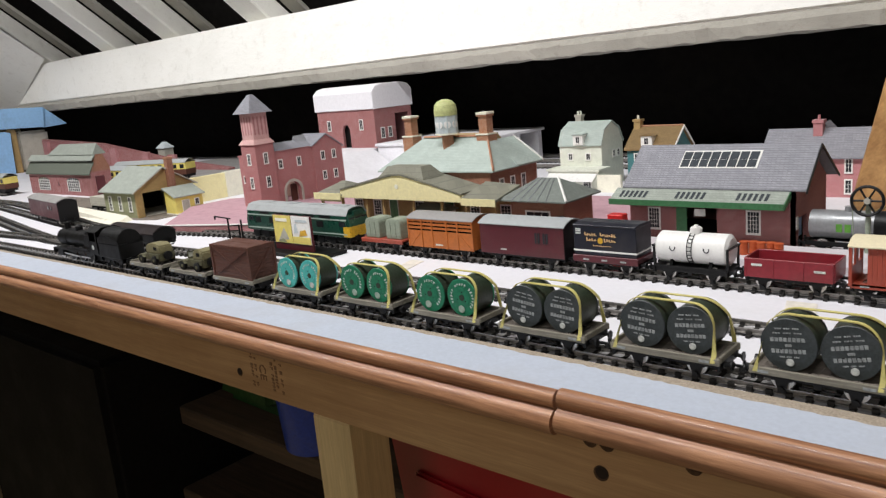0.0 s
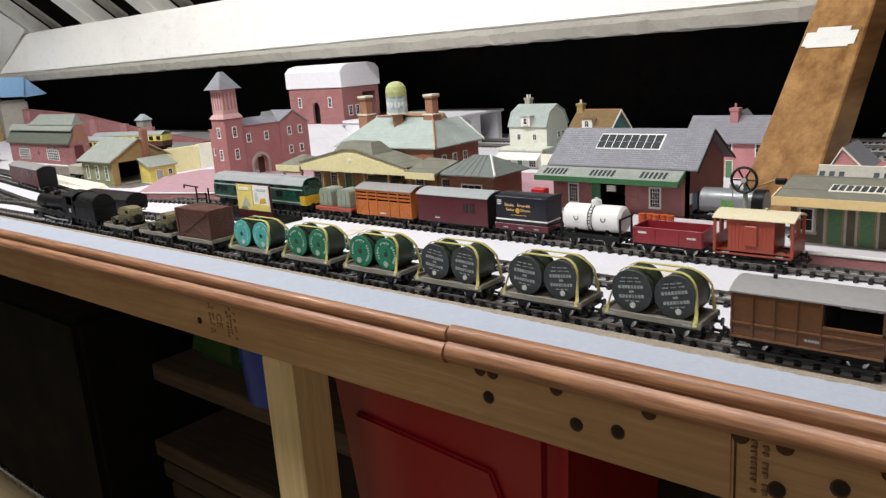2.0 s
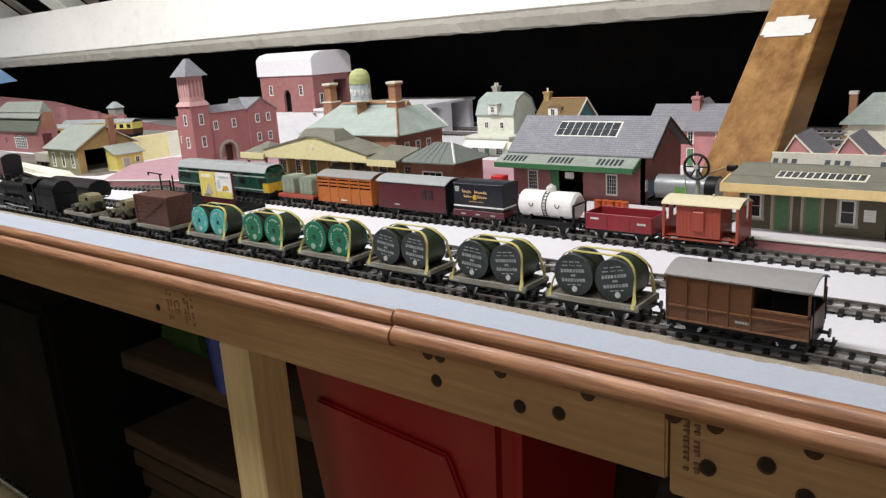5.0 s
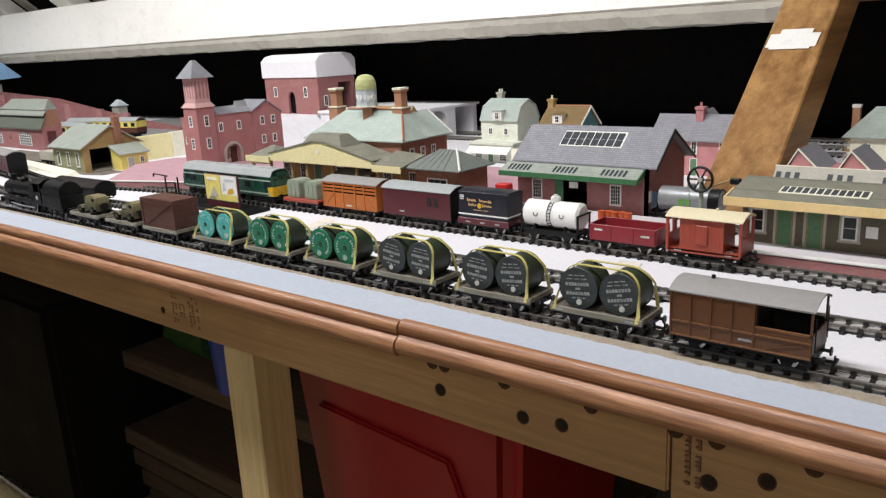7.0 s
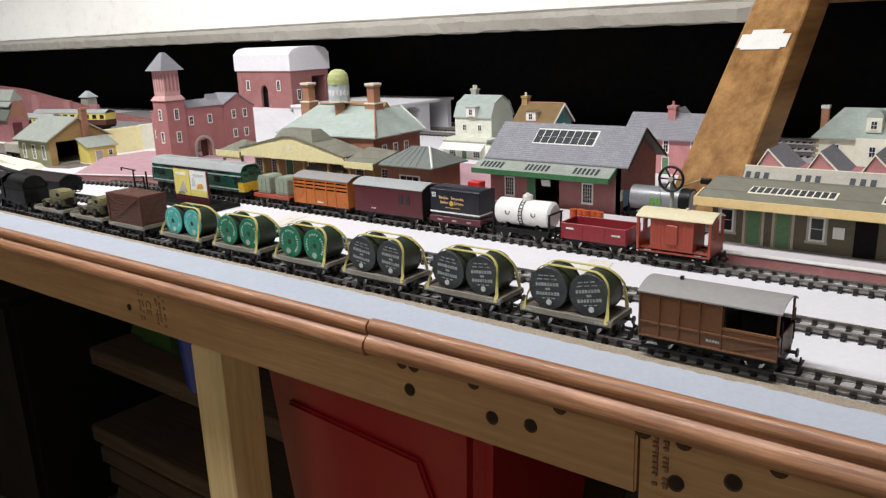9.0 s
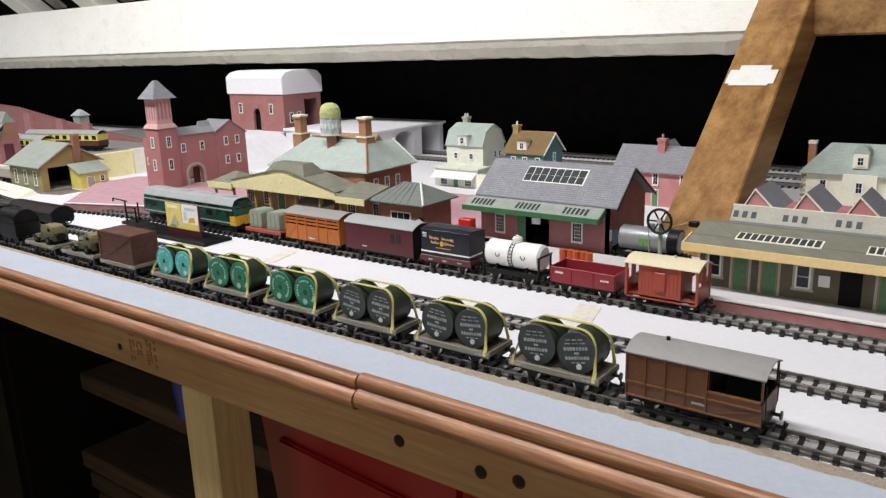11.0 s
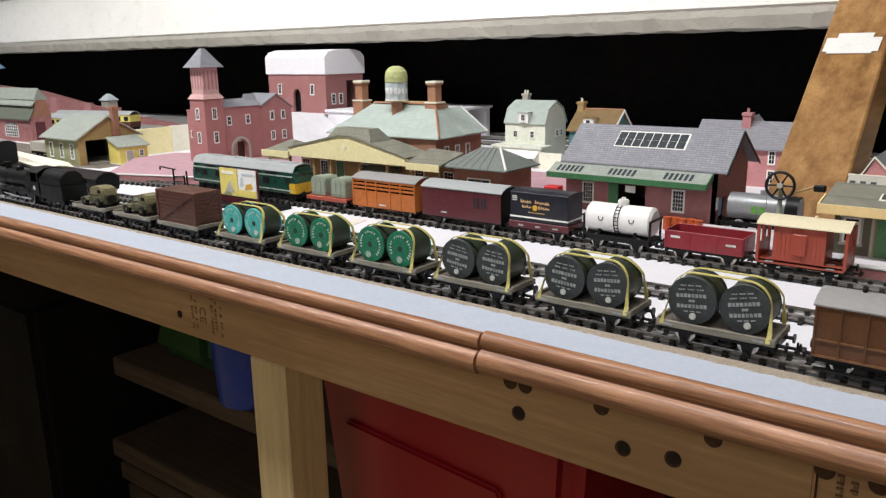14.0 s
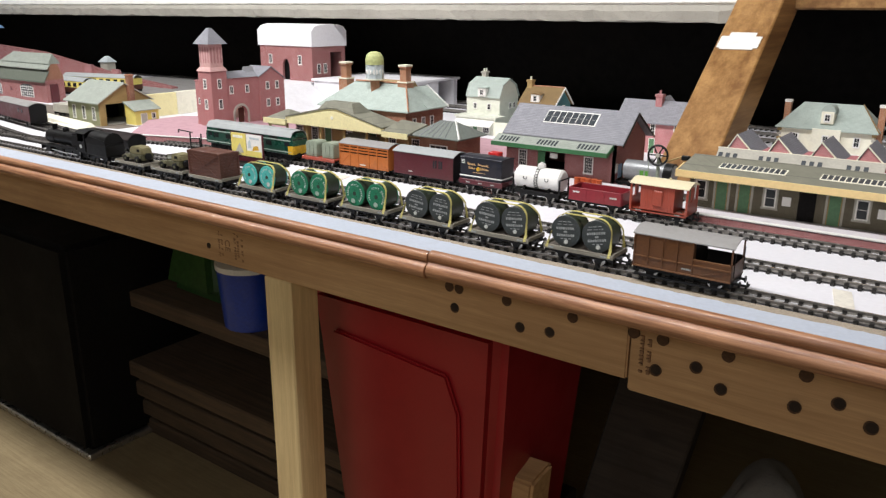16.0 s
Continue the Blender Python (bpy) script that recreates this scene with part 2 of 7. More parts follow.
PINKBRICK = brick_print("pink_brick_print", (0.52, 0.18, 0.19), (0.44, 0.14, 0.15), (0.55, 0.32, 0.32))
ROSE = brick_print("rose_brick_print", (0.42, 0.16, 0.16), (0.33, 0.11, 0.115), (0.50, 0.30, 0.30))
BROWNBRICK = brick_print("brown_brick_print", (0.30, 0.10, 0.05), (0.21, 0.065, 0.035), (0.42, 0.26, 0.18))
OLIVEBRICK = brick_print("olive_brick_print", (0.115, 0.095, 0.060), (0.085, 0.070, 0.045), (0.19, 0.17, 0.12))
CHIMBRICK = brick_print("orange_brick_print", (0.42, 0.15, 0.06), (0.33, 0.11, 0.045), (0.5, 0.34, 0.24))
SLATE = brick_print("grey_slates", (0.33, 0.33, 0.36), (0.25, 0.25, 0.28), (0.15, 0.15, 0.17), 4.0, 1.9, 0.2, 0.7, 0.6)
GREENSLATE = brick_print("green_slates", (0.47, 0.54, 0.49), (0.39, 0.46, 0.42), (0.29, 0.34, 0.31), 3.2, 1.6, 0.14, 0.7, 0.4)
BROWNTILE = brick_print("brown_tiles", (0.28, 0.18, 0.07), (0.21, 0.13, 0.05), (0.13, 0.09, 0.04), 2.4, 1.5, 0.15, 0.75, 0.5)
PALESLATE = brick_print("pale_slates", (0.38, 0.41, 0.36), (0.31, 0.34, 0.30), (0.24, 0.27, 0.23), 3.4, 1.7, 0.14, 0.7, 0.4)
DARKROOF = brick_print("olive_felt_roof", (0.24, 0.235, 0.18), (0.20, 0.195, 0.15), (0.14, 0.14, 0.11), 14.0, 6.0, 0.2, 0.75, 0.3)
LEADROOF = paint("lead_grey_roof", (0.30, 0.31, 0.33), 0.6, 0, 0.12, 300, 40)
BELFRY = brick_print("pale_rose_brick_print", (0.62, 0.36, 0.34), (0.52, 0.28, 0.27), (0.66, 0.45, 0.42))
TANTILE = brick_print("tan_tiles", (0.42, 0.29, 0.14), (0.33, 0.22, 0.10), (0.22, 0.15, 0.07), 2.4, 1.5, 0.15, 0.75, 0.5)
SEAMROOF = paint("dark_seamed_roof", (0.17, 0.19, 0.17), 0.6, 0, 0.2, 300, 60)
HOLE = paint("drilled_hole", (0.085, 0.042, 0.019), 0.95, 0, 0.4, 600, 200)
HOLESHADE = paint("drilled_hole_shade", (0.022, 0.012, 0.007), 0.95)
TRUNK = paint("trunk_black", (0.006, 0.0055, 0.0055), 0.85, 0, 0.4, 120, 8, (0.016, 0.014, 0.012), 0.4)
VALANCE = paint("orange_cream_card", (0.86, 0.64, 0.31), 0.7, 0, 0.06, 300, 40, (0.5, 0.36, 0.16), 0.25)
CINDER = paint("cinder_ash", (0.20, 0.17, 0.14), 0.9, 0, 0.35, 500, 30, (0.07, 0.06, 0.05), 0.6, 0.4)
SHELFWOOD = timber("dusty_shelf_timber", (0.115, 0.073, 0.043), (0.055, 0.036, 0.022), 0, 0.85)
SACKING = whitewash("grey_sacking", (0.16, 0.155, 0.145), (0.07, 0.068, 0.064), 0.95, 14)
for dull, gloss in ((COAL, 0.22), (BLACK, 0.3), (TRUNK, 0.15), (FELT, 0.05), (SLEEPER, 0.3), (DARK, 0.1), (DARKMAROON, 0.25)):
    dull.node_tree.nodes["Principled BSDF"].inputs["Specular IOR Level"].default_value = gloss
PANE = glass("dark_window_glass")
SKYLIGHT = glass("skylight_glass", (0.035, 0.04, 0.045), 0.2)

# ---- mesh helpers ----


def box(bm, x0, x1, y0, y1, z0, z1):
    vs = [bm.verts.new((x, y, z)) for z in (z0, z1) for x, y in ((x0, y0), (x1, y0), (x1, y1), (x0, y1))]
    for f in ((3, 2, 1, 0), (4, 5, 6, 7), (0, 1, 5, 4), (1, 2, 6, 5), (2, 3, 7, 6), (3, 0, 4, 7)):
        bm.faces.new([vs[i] for i in f])
    return bm


def cyl(bm, a, b, r, n=14, r2=None):
    a, b = Vector(a), Vector(b)
    q = (b - a).to_track_quat("Z", "Y")
    r2 = r if r2 is None else r2
    rings = []
    for p, rr in ((a, r), (b, r2)):
        rings.append([bm.verts.new(p + q @ Vector((rr * math.cos(6.28318 * i / n), rr * math.sin(6.28318 * i / n), 0))) for i in range(n)])
    for i in range(n):
        bm.faces.new((rings[0][i], rings[0][(i + 1) % n], rings[1][(i + 1) % n], rings[1][i]))
    bm.faces.new(rings[0][::-1])
    bm.faces.new(rings[1])
    return bm


def prism(bm, pts, axis, a, b):
    """The polygon pts, in the plane across axis ('x': (y, z), 'y': (x, z), 'z': (x, y)), drawn out from a to b."""
    def at(p, d):
        return {"x": (d, p[0], p[1]), "y": (p[0], d, p[1]), "z": (p[0], p[1], d)}[axis]
    lo, hi = [bm.verts.new(at(p, a)) for p in pts], [bm.verts.new(at(p, b)) for p in pts]
    n = len(pts)
    for i in range(n):
        bm.faces.new((lo[i], lo[(i + 1) % n], hi[(i + 1) % n], hi[i]))
    bm.faces.new(lo[::-1])
    bm.faces.new(hi)
    return bm


def hull(bm, pts, faces):
    vs = [bm.verts.new(p) for p in pts]
    for f in faces:
        bm.faces.new([vs[i] for i in f])
    return bm


def hip(bm, x0, x1, y0, y1, z0, z1, run, drop=0.0015):
    """A hipped roof: eaves rectangle, ridge along x, run in from each end."""
    ym = (y0 + y1) / 2
    pts = [(x0, y0, z0), (x1, y0, z0), (x1, y1, z0), (x0, y1, z0), (x0 + run, ym, z1), (x1 - run, ym, z1)]
    pts += [(x0, y0, z0 - drop), (x1, y0, z0 - drop), (x1, y1, z0 - drop), (x0, y1, z0 - drop)]
    return hull(bm, pts, [(0, 1, 5, 4), (1, 2, 5), (2, 3, 4, 5), (3, 0, 4), (0, 6, 7, 1), (1, 7, 8, 2), (2, 8, 9, 3), (3, 9, 6, 0), (9, 8, 7, 6)])


def slab_roof(bm, x0, x1, prof, thick=0.0012):
    """Roof sheets along x over the profile prof of (y, z)."""
    top = [(y, z + thick) for y, z in prof]
    return prism(bm, list(prof) + top[::-1], "x", x0, x1)


def sheet(x0, x1, ya, za, yb, zb, t=0.0012):
    """A sloping sheet from (ya, za) to (yb, zb), t thick."""
    return hull(B(), [(x0, ya, za), (x1, ya, za), (x1, yb, zb), (x0, yb, zb), (x0, ya, za - t), (x1, ya, za - t), (x1, yb, zb - t), (x0, yb, zb - t)], [(0, 1, 2, 3), (7, 6, 5, 4), (0, 4, 5, 1), (1, 5, 6, 2), (2, 6, 7, 3), (3, 7, 4, 0)])


def B():
    return bmesh.new()


def bev(bm, w=0.0004, seg=1):
    bmesh.ops.recalc_face_normals(bm, faces=bm.faces)
    bmesh.ops.bevel(bm, geom=list(bm.edges), offset=w, segments=seg, affect="EDGES", clamp_overlap=True)
    return bm


def mesh_of(name, bm, mat, smooth=False):
    bmesh.ops.recalc_face_normals(bm, faces=bm.faces)
    me = bpy.data.meshes.new(name)
    bm.to_mesh(me)
    bm.free()
    me.materials.append(mat)
    if smooth:
        me.shade_smooth()
        me.set_sharp_from_angle(angle=radians(35))
    return me


def part(name, bm, mat, parent, label="", smooth=False):
    me = bm if isinstance(bm, bpy.types.Mesh) else mesh_of(name, bm, mat, smooth)
    ob = new(name, me)
    ob.parent = parent
    return tagged(ob, label)


def thing(name, label, category, group="", m=None, kind=""):
    ob = new(name)
    ob.empty_display_size = 0.02
    if m is not None:
        ob.matrix_basis = m
    return tagged(ob, label, category, group, kind)


def single(name, bm, mat, label, category="", kind="", m=None, smooth=False, group=""):
    ob = new(name, mesh_of(name, bm, mat, smooth))
    if m is not None:
        ob.matrix_basis = m
    return tagged(ob, label, category, group, kind)

# ---- the loft and the table ----
single("floor", box(B(), -4, 3, -2.5, 2.2, FLOOR - 0.02, FLOOR), FLOORWOOD, "bare chipboard loft floor, mostly in shadow", "floor", "structure")
# roof slope behind, dark felt, and closing walls
slope = B()
prism(slope, [(1.35, FLOOR), (1.38, FLOOR), (0.62, 2.0), (0.58, 2.0)], "x", -4, 3)
single("roof_lining", slope, FELT, "black roofing felt on the roof slope", "roof", "structure")
single("ceiling", box(B(), -4, 3, -2.5, 0.75, 2.0, 2.03), FELT, "dark felted underside of the loft roof", "ceiling", "structure")
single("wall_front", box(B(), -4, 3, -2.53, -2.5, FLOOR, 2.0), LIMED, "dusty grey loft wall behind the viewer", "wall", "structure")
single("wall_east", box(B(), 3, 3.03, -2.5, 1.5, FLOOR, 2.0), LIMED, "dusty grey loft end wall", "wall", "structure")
single("wall_west", box(B(), -3.63, -3.6, -2.5, 1.5, FLOOR, 2.0), LIME, "limewashed white gable wall", "wall", "structure")

# white purlin with its rafters
purlin = thing("purlin", "limewashed white purlin with a rough grey underside", "beam", kind="structure")
part("beam_face", bev(prism(B(), [(0.852, 0.6575), (0.862, 0.795), (0.945, 0.790), (0.935, 0.6575)], "x", -3.05, 0.07), 0.004, 2), LIME, purlin)
# chipped lower edge, a darker grey than the beam's face
chip = random.Random(5)
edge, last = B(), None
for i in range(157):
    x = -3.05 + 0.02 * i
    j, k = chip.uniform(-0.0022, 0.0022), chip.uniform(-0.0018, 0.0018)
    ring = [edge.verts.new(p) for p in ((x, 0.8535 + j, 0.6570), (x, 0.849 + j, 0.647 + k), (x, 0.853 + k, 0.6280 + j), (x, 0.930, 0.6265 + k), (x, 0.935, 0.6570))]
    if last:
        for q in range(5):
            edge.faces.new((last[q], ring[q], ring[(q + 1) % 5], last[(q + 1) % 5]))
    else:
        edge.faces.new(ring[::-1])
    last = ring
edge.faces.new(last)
part("beam_edge", edge, LIMED, purlin, "rough grey lower edge")
single("brown_beam", bev(box(B(), 0.072, 2.2, 0.872, 0.95, 0.650, 0.82), 0.003, 1), OLDWOOD, "bare brown timber beam butting the white purlin", "beam", "structure")
hip_end = hull(B(), [(-3.59, 0.853, 0.60), (-3.10, 0.853, 0.60), (-2.675, 0.853, 0.808), (-3.59, 0.853, 0.808), (-3.59, 0.40, 0.60), (-3.10, 0.40, 0.60), (-2.675, 0.40, 1.17), (-3.59, 0.40, 1.17)], [(0, 1, 2, 3), (7, 6, 5, 4), (0, 4, 5, 1), (1, 5, 6, 2), (2, 6, 7, 3), (3, 7, 4, 0)])
single("hip_plaster", hip_end, LIME, "limewashed plaster slope at the hipped end of the roof", "wall", "structure")
for x in (-2.80, -2.315, -1.93, -1.50):
    r = B()
    prism(r, [(0.90, 0.797), (0.985, 0.797), (0.40, 1.275), (0.32, 1.275)], "x", x - 0.02, x + 0.075)
    rafter = thing("rafter", "limewashed white rafter with soot-dark edges", "rafter", kind="structure")
    part("timber", bev(r, 0.004), LIME, rafter)
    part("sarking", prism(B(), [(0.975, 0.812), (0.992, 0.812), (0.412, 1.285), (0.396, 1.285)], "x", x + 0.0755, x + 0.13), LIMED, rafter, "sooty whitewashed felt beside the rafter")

# strut from the table up to the purlin
strut = thing("roof_strut", "bare brown timber strut leaning up to the roof beam", "beam", kind="structure")
s = B()
prism(s, [(0.42, TOP), (0.53, TOP), (0.955, 0.69), (1.12, 0.83), (1.0716, 0.85)], "x", 0.032, 0.106)
for v in s.verts:
    v.co.x -= 0.066 * (v.co.z - TOP)
part("timber", bev(s, 0.002), OLDWOOD, strut)
lab = B()
d = Vector((0, 0.655, 0.4323)).normalized()
base = Vector((0, 0.6765, 0.5893)) + Vector((0, -d.z, d.y)) * 0.0008
for u0, u1, v0, v1 in ((0.0245, 0.0865, 0.004, 0.034), (0.030, 0.080, 0.0, 0.004), (0.036, 0.076, 0.034, 0.044)):
    q = [base + d * v + Vector((u, 0, 0)) for u, v in ((u0, v0), (u1, v0), (u1, v1), (u0, v1))]
    hull(lab, [*q, *[p + Vector((0, -d.z, d.y)) * 0.001 for p in q]], [(4, 5, 6, 7), (0, 1, 5, 4), (1, 2, 6, 5), (2, 3, 7, 6), (3, 0, 4, 7), (3, 2, 1, 0)])
single("card_plate", lab, WHITE, "blank white card plate stuck on the brown strut", "label")

# table: white board, pale blue margin, pine fascia and varnished moulding
table = thing("layout_table", "pine-framed model railway table with a varnished moulding", "table")
part("board", box(B(), -3.0, 1.6, 0.0, 1.30, TOP - 0.012, TOP), BOARD, table, "white painted board")
part("front_margin", box(B(), -3.0, 1.6, -0.0246, 0.030, TOP + 0.0001, TOP + 0.0012), BLUEGREY, table, "pale blue painted margin")
part("edge_batten", box(B(), -3.0, 1.6, -0.0240, -0.0002, TOP - 0.0125, TOP), PINE, table)
part("fascia", bev(box(B(), -3.0, 0.187, 0.0, 0.038, TOP - 0.078, TOP - 0.0125), 0.0015, 2), PINE, table, "sawn pine fascia board")
part("fascia", bev(box(B(), 0.188, 1.6, 0.0015, 0.0395, TOP - 0.088, TOP - 0.0125), 0.0015, 2), PINE, table, "sawn pine fascia board")


def mould_profile():
    pts = []
    for cx, cz, r, a0, a1 in ((-0.0300, TOP + 0.0042, 0.0056, 175, -50), (-0.0325, TOP - 0.0085, 0.0078, 75, -80)):
        for k in range(11):
            a = radians(a0 + (a1 - a0) * k / 10)
            pts.append((cx - r * math.cos(a), cz + r * math.sin(a)))
    return [(-0.0242, TOP - 0.014)] + pts + [(-0.0242, TOP - 0.0155)]


for x0, x1, dz in ((-3.0, -0.5505, 0.0), (-0.55, -0.0012, 0.0), (0.0012, 1.6, 0.0016)):
    mo = prism(B(), [(y, z + dz) for y, z in mould_profile()], "x", x0, x1)
    part("moulding", mo, MOULD, table, "varnished hardwood moulding strip", True)
for x, z in ((0.007, 0.366), (0.081, 0.364), (0.112, 0.367), (0.212, 0.358), (0.245, 0.370), (0.266, 0.357), (0.321, 0.359), (0.350, 0.371), (0.373, 0.359), (-0.371, 0.361), (0.43, 0.366)):
    r = 0.0052 if x > 0 else 0.0038
    hole = part("bolt_hole", cyl(B(), (x, -0.0004, z), (x, 0.0012, z), r, 16), HOLE, table, "dark drilled hole in the fascia")
    # darker offset disc paints the shade deep in the hole
    part("hole_shade", cyl(B(), (x + 0.0006, -0.0008, z + 0.0008), (x + 0.0006, 0.0010, z + 0.0008), r * 0.80, 14), HOLESHADE, hole)
for x in (0.0005, 0.012, 0.066, 0.134, 0.191, 0.216, 0.269, 0.326, 0.385):
    k = cyl(B(), (x, -0.0006, 0.3868), (x, 0.0012, 0.3868), 0.0052, 14)
    part("bolt_hole", k, HOLE, table)
# printed timber grade marks, unreadable
INK = paint("stamp_ink", (0.26, 0.14, 0.07), 0.8)
stamp = random.Random(17)
for gx, z0, z1 in ((-0.352, 0.352, 0.384), (-0.3465, 0.356, 0.380), (-0.322, 0.354, 0.386), (-0.3165, 0.358, 0.384), (-0.309, 0.352, 0.380), (0.197, 0.350, 0.386), (0.2035, 0.354, 0.384)):
    z = z1
    while z > z0:
        h = stamp.uniform(0.0016, 0.0034)
        part("stamp_mark", box(box(B(), gx, gx + 0.0034, -0.0004, 0.0018, z - 0.0008, z), gx + stamp.uniform(0, 0.0022), gx + 0.0034, -0.0004, 0.0018, z - h, z - 0.0008), INK, table)
        z -= h + stamp.choice((0.0009, 0.0012, 0.0045))
mark = bpy.data.curves.new("stamp_letters", "FONT")
mark.body, mark.size, mark.extrude, mark.align_x, mark.align_y = "CE", 0.013, 0.0002, "CENTER", "CENTER"
mark_ob = bpy.data.objects.new("stamp_letters", mark)
scene.collection.objects.link(mark_ob)
letters = bpy.data.meshes.new_from_object(mark_ob.evaluated_get(bpy.context.evaluated_depsgraph_get()))
bpy.data.objects.remove(mark_ob)
letters.materials.clear()
letters.materials.append(INK)
part("stamp_letters", letters, None, table, "faded stamped letters").matrix_basis = pose(-0.3345, -0.0003, 0.3675, 90, 90, 0)
part("leg", bev(box(B(), -0.2735, -0.2285, 0.0015, 0.047, FLOOR, TOP - 0.0785), 0.002), PINE_UP, table, "square sawn pine post")
part("leg", bev(box(B(), -2.2, -2.15, 0.0015, 0.047, FLOOR, TOP - 0.0785), 0.002), PINE_UP, table, "square sawn pine post")
part("leg", bev(box(B(), 1.2, 1.25, 0.0035, 0.05, FLOOR, TOP - 0.0835), 0.002), PINE_UP, table, "square sawn pine post")
GLUE = paint("old_glue", (0.78, 0.74, 0.65), 0.5, 0, 0.12, 200, 60)
for x0, x1, y0, y1 in ((0.060, 0.082, 0.163, 0.214), (-0.33, -0.312, 0.162, 0.212), (0.33, 0.345, 0.06, 0.115)):
    stain = hull(B(), [(x0, y0, TOP + 0.0006), (x1, y0, TOP + 0.0006), (x1 - 0.012, y1, TOP + 0.0006), (x0 - 0.012, y1, TOP + 0.0006), (x0, y0, TOP), (x1, y0, TOP), (x1 - 0.012, y1, TOP), (x0 - 0.012, y1, TOP)],
                 [(0, 1, 2, 3), (0, 4, 5, 1), (1, 5, 6, 2), (2, 6, 7, 3), (3, 7, 4, 0)])
    part("glue_stain", stain, GLUE, table, "yellowed tape and glue mark")

# ---- track ----


def smooth_step(x, a, b):
    t = min(1, max(0, (x - a) / (b - a)))
    return t * t * (3 - 2 * t)


def front_line(x):
    return 0.0475


def middle_line(x):
    return 0.135 - 0.045 * smooth_step(-x, 0.55, 1.35)


def rear_line(x):
    d = max(0.0, -x - 1.0)
    return 0.236 - 0.062 * smooth_step(-x, 0.62, 1.1) + 0.147 * d * d / (d + 0.08)


BEDGREY = paint("grey_track_bed", (0.46, 0.45, 0.445), 0.85, 0, 0.25, 700, 60, (0.12, 0.11, 0.10), 0.5, 0.3)
SLEEPER_ME = mesh_of("sleeper", bev(box(B(), -0.0016, 0.0016, -0.0130, 0.0130, 0, 0.0022), 0.0003), SLEEPER)
CHAIR_ME = mesh_of("rail_chair", box(box(B(), -0.0017, 0.0017, -0.0112, -0.0068, 0.0022, 0.0041), -0.0017, 0.0017, 0.0068, 0.0112, 0.0022, 0.0041), SLEEPER)


HEAD = [(-0.00055, 0.0054), (0.00055, 0.0054), (0.0005, 0.0058), (-0.0005, 0.0058)]


def rail_mesh(line, off, x0, x1, step=0.05, prof=None):
    bm = B()
    prof = prof or [(-0.0011, 0.0022), (0.0011, 0.0022), (0.0011, 0.0028), (0.0004, 0.0031), (0.0004, 0.0044), (0.0007, 0.0047), (0.0007, 0.0055), (-0.0007, 0.0055), (-0.0007, 0.0047), (-0.0004, 0.0044), (-0.0004, 0.0031), (-0.0011, 0.0028)]
    n = max(2, int((x1 - x0) / step))
    rings = []
    for i in range(n + 1):
        x = x0 + (x1 - x0) * i / n
        rings.append([bm.verts.new((x, line(x) + off + py, TOP + pz)) for py, pz in prof])
    for a, b in zip(rings, rings[1:]):
        for k in range(len(prof)):
            bm.faces.new((a[k], a[(k + 1) % len(prof)], b[(k + 1) % len(prof)], b[k]))
    bm.faces.new(rings[0][::-1])
    bm.faces.new(rings[-1])
    return bm


def lay_track(label, line, x0, x1, pitch=0.0106, count=True):
    tr = thing("railway_track", label, "railway track", "tracks on the table")
    for off in (-0.00825, 0.00825):
        part("rail", rail_mesh(line, off, x0, x1), RAILSIDE, tr, "tarnished grey rail")
        part("rail_head", rail_mesh(line, off, x0, x1, 0.05, HEAD), STEEL, tr, "bright worn running edge")
    if count:
        part("track_bed", rail_mesh(line, 0.0, x0, x1, 0.05, [(-0.0078, 0.0013), (0.0078, 0.0013), (0.0078, 0.0016), (-0.0078, 0.0016)]), BEDGREY, tr, "grey strip between the rails")
    n = int((x1 - x0) / pitch)
    rest = B()
    for i in range(n):
        x = x1 - (i + 0.5) * pitch
        slope_at = math.degrees(math.atan2(line(x + 0.01) - line(x - 0.01), 0.02))
        if count and i < 280:
            ob = part("sleeper", SLEEPER_ME, None, tr)
            ob.matrix_basis = pose(x, line(x), TOP, 0, 0, slope_at)
            ob2 = part("rail_chair", CHAIR_ME, None, tr)
            ob2.matrix_basis = pose(x, line(x), TOP, 0, 0, slope_at)
        else:
            box(rest, x - 0.0016, x + 0.0016, line(x) - 0.0155, line(x) + 0.0155, TOP, TOP + 0.0022)
    if len(rest.verts):
        tagged(part("sleeper_bed", rest, SLEEPER, tr), kind="stuff")
    else:
        rest.free()
    return tr


lay_track("model railway track with black sleepers along the table's front edge", front_line, -1.9, 1.0)
lay_track("model railway track with black sleepers on the white board", middle_line, -1.9, 1.0)
lay_track("model railway track with black sleepers beside the platforms", rear_line, -1.9, 1.0)
for yb in (0.90, 0.98, 1.06):
    lay_track("distant model railway track behind the houses", lambda x, yb=yb: yb, -0.80, 1.4, 0.0106, False)
lay_track("short siding beside the goods shed", lambda x: 0.362, 0.016, 0.12, 0.0106, False)
ba = B()
rag = random.Random(11)
last = None
for i in range(581):
    x = -1.9 + 0.005 * i
    yf = 0.0292 - 0.0050 * smooth_step(x, -0.1, 0.16) + rag.uniform(-0.0011, 0.0011)
    ring = [ba.verts.new(p) for p in ((x, yf, TOP + 0.0011), (x, yf + 0.0012, TOP + 0.0019), (x, 0.0335, TOP + 0.0021), (x, 0.0335, TOP + 0.0002), (x, yf, TOP + 0.0002))]
    if last:
        for k in range(5):
            ba.faces.new((last[k], ring[k], ring[(k + 1) % 5], last[(k + 1) % 5]))
    last = ring
single("ballast_edge", ba, CORK, "strip of worn cork underlay beside the front track", "track bed", "stuff")

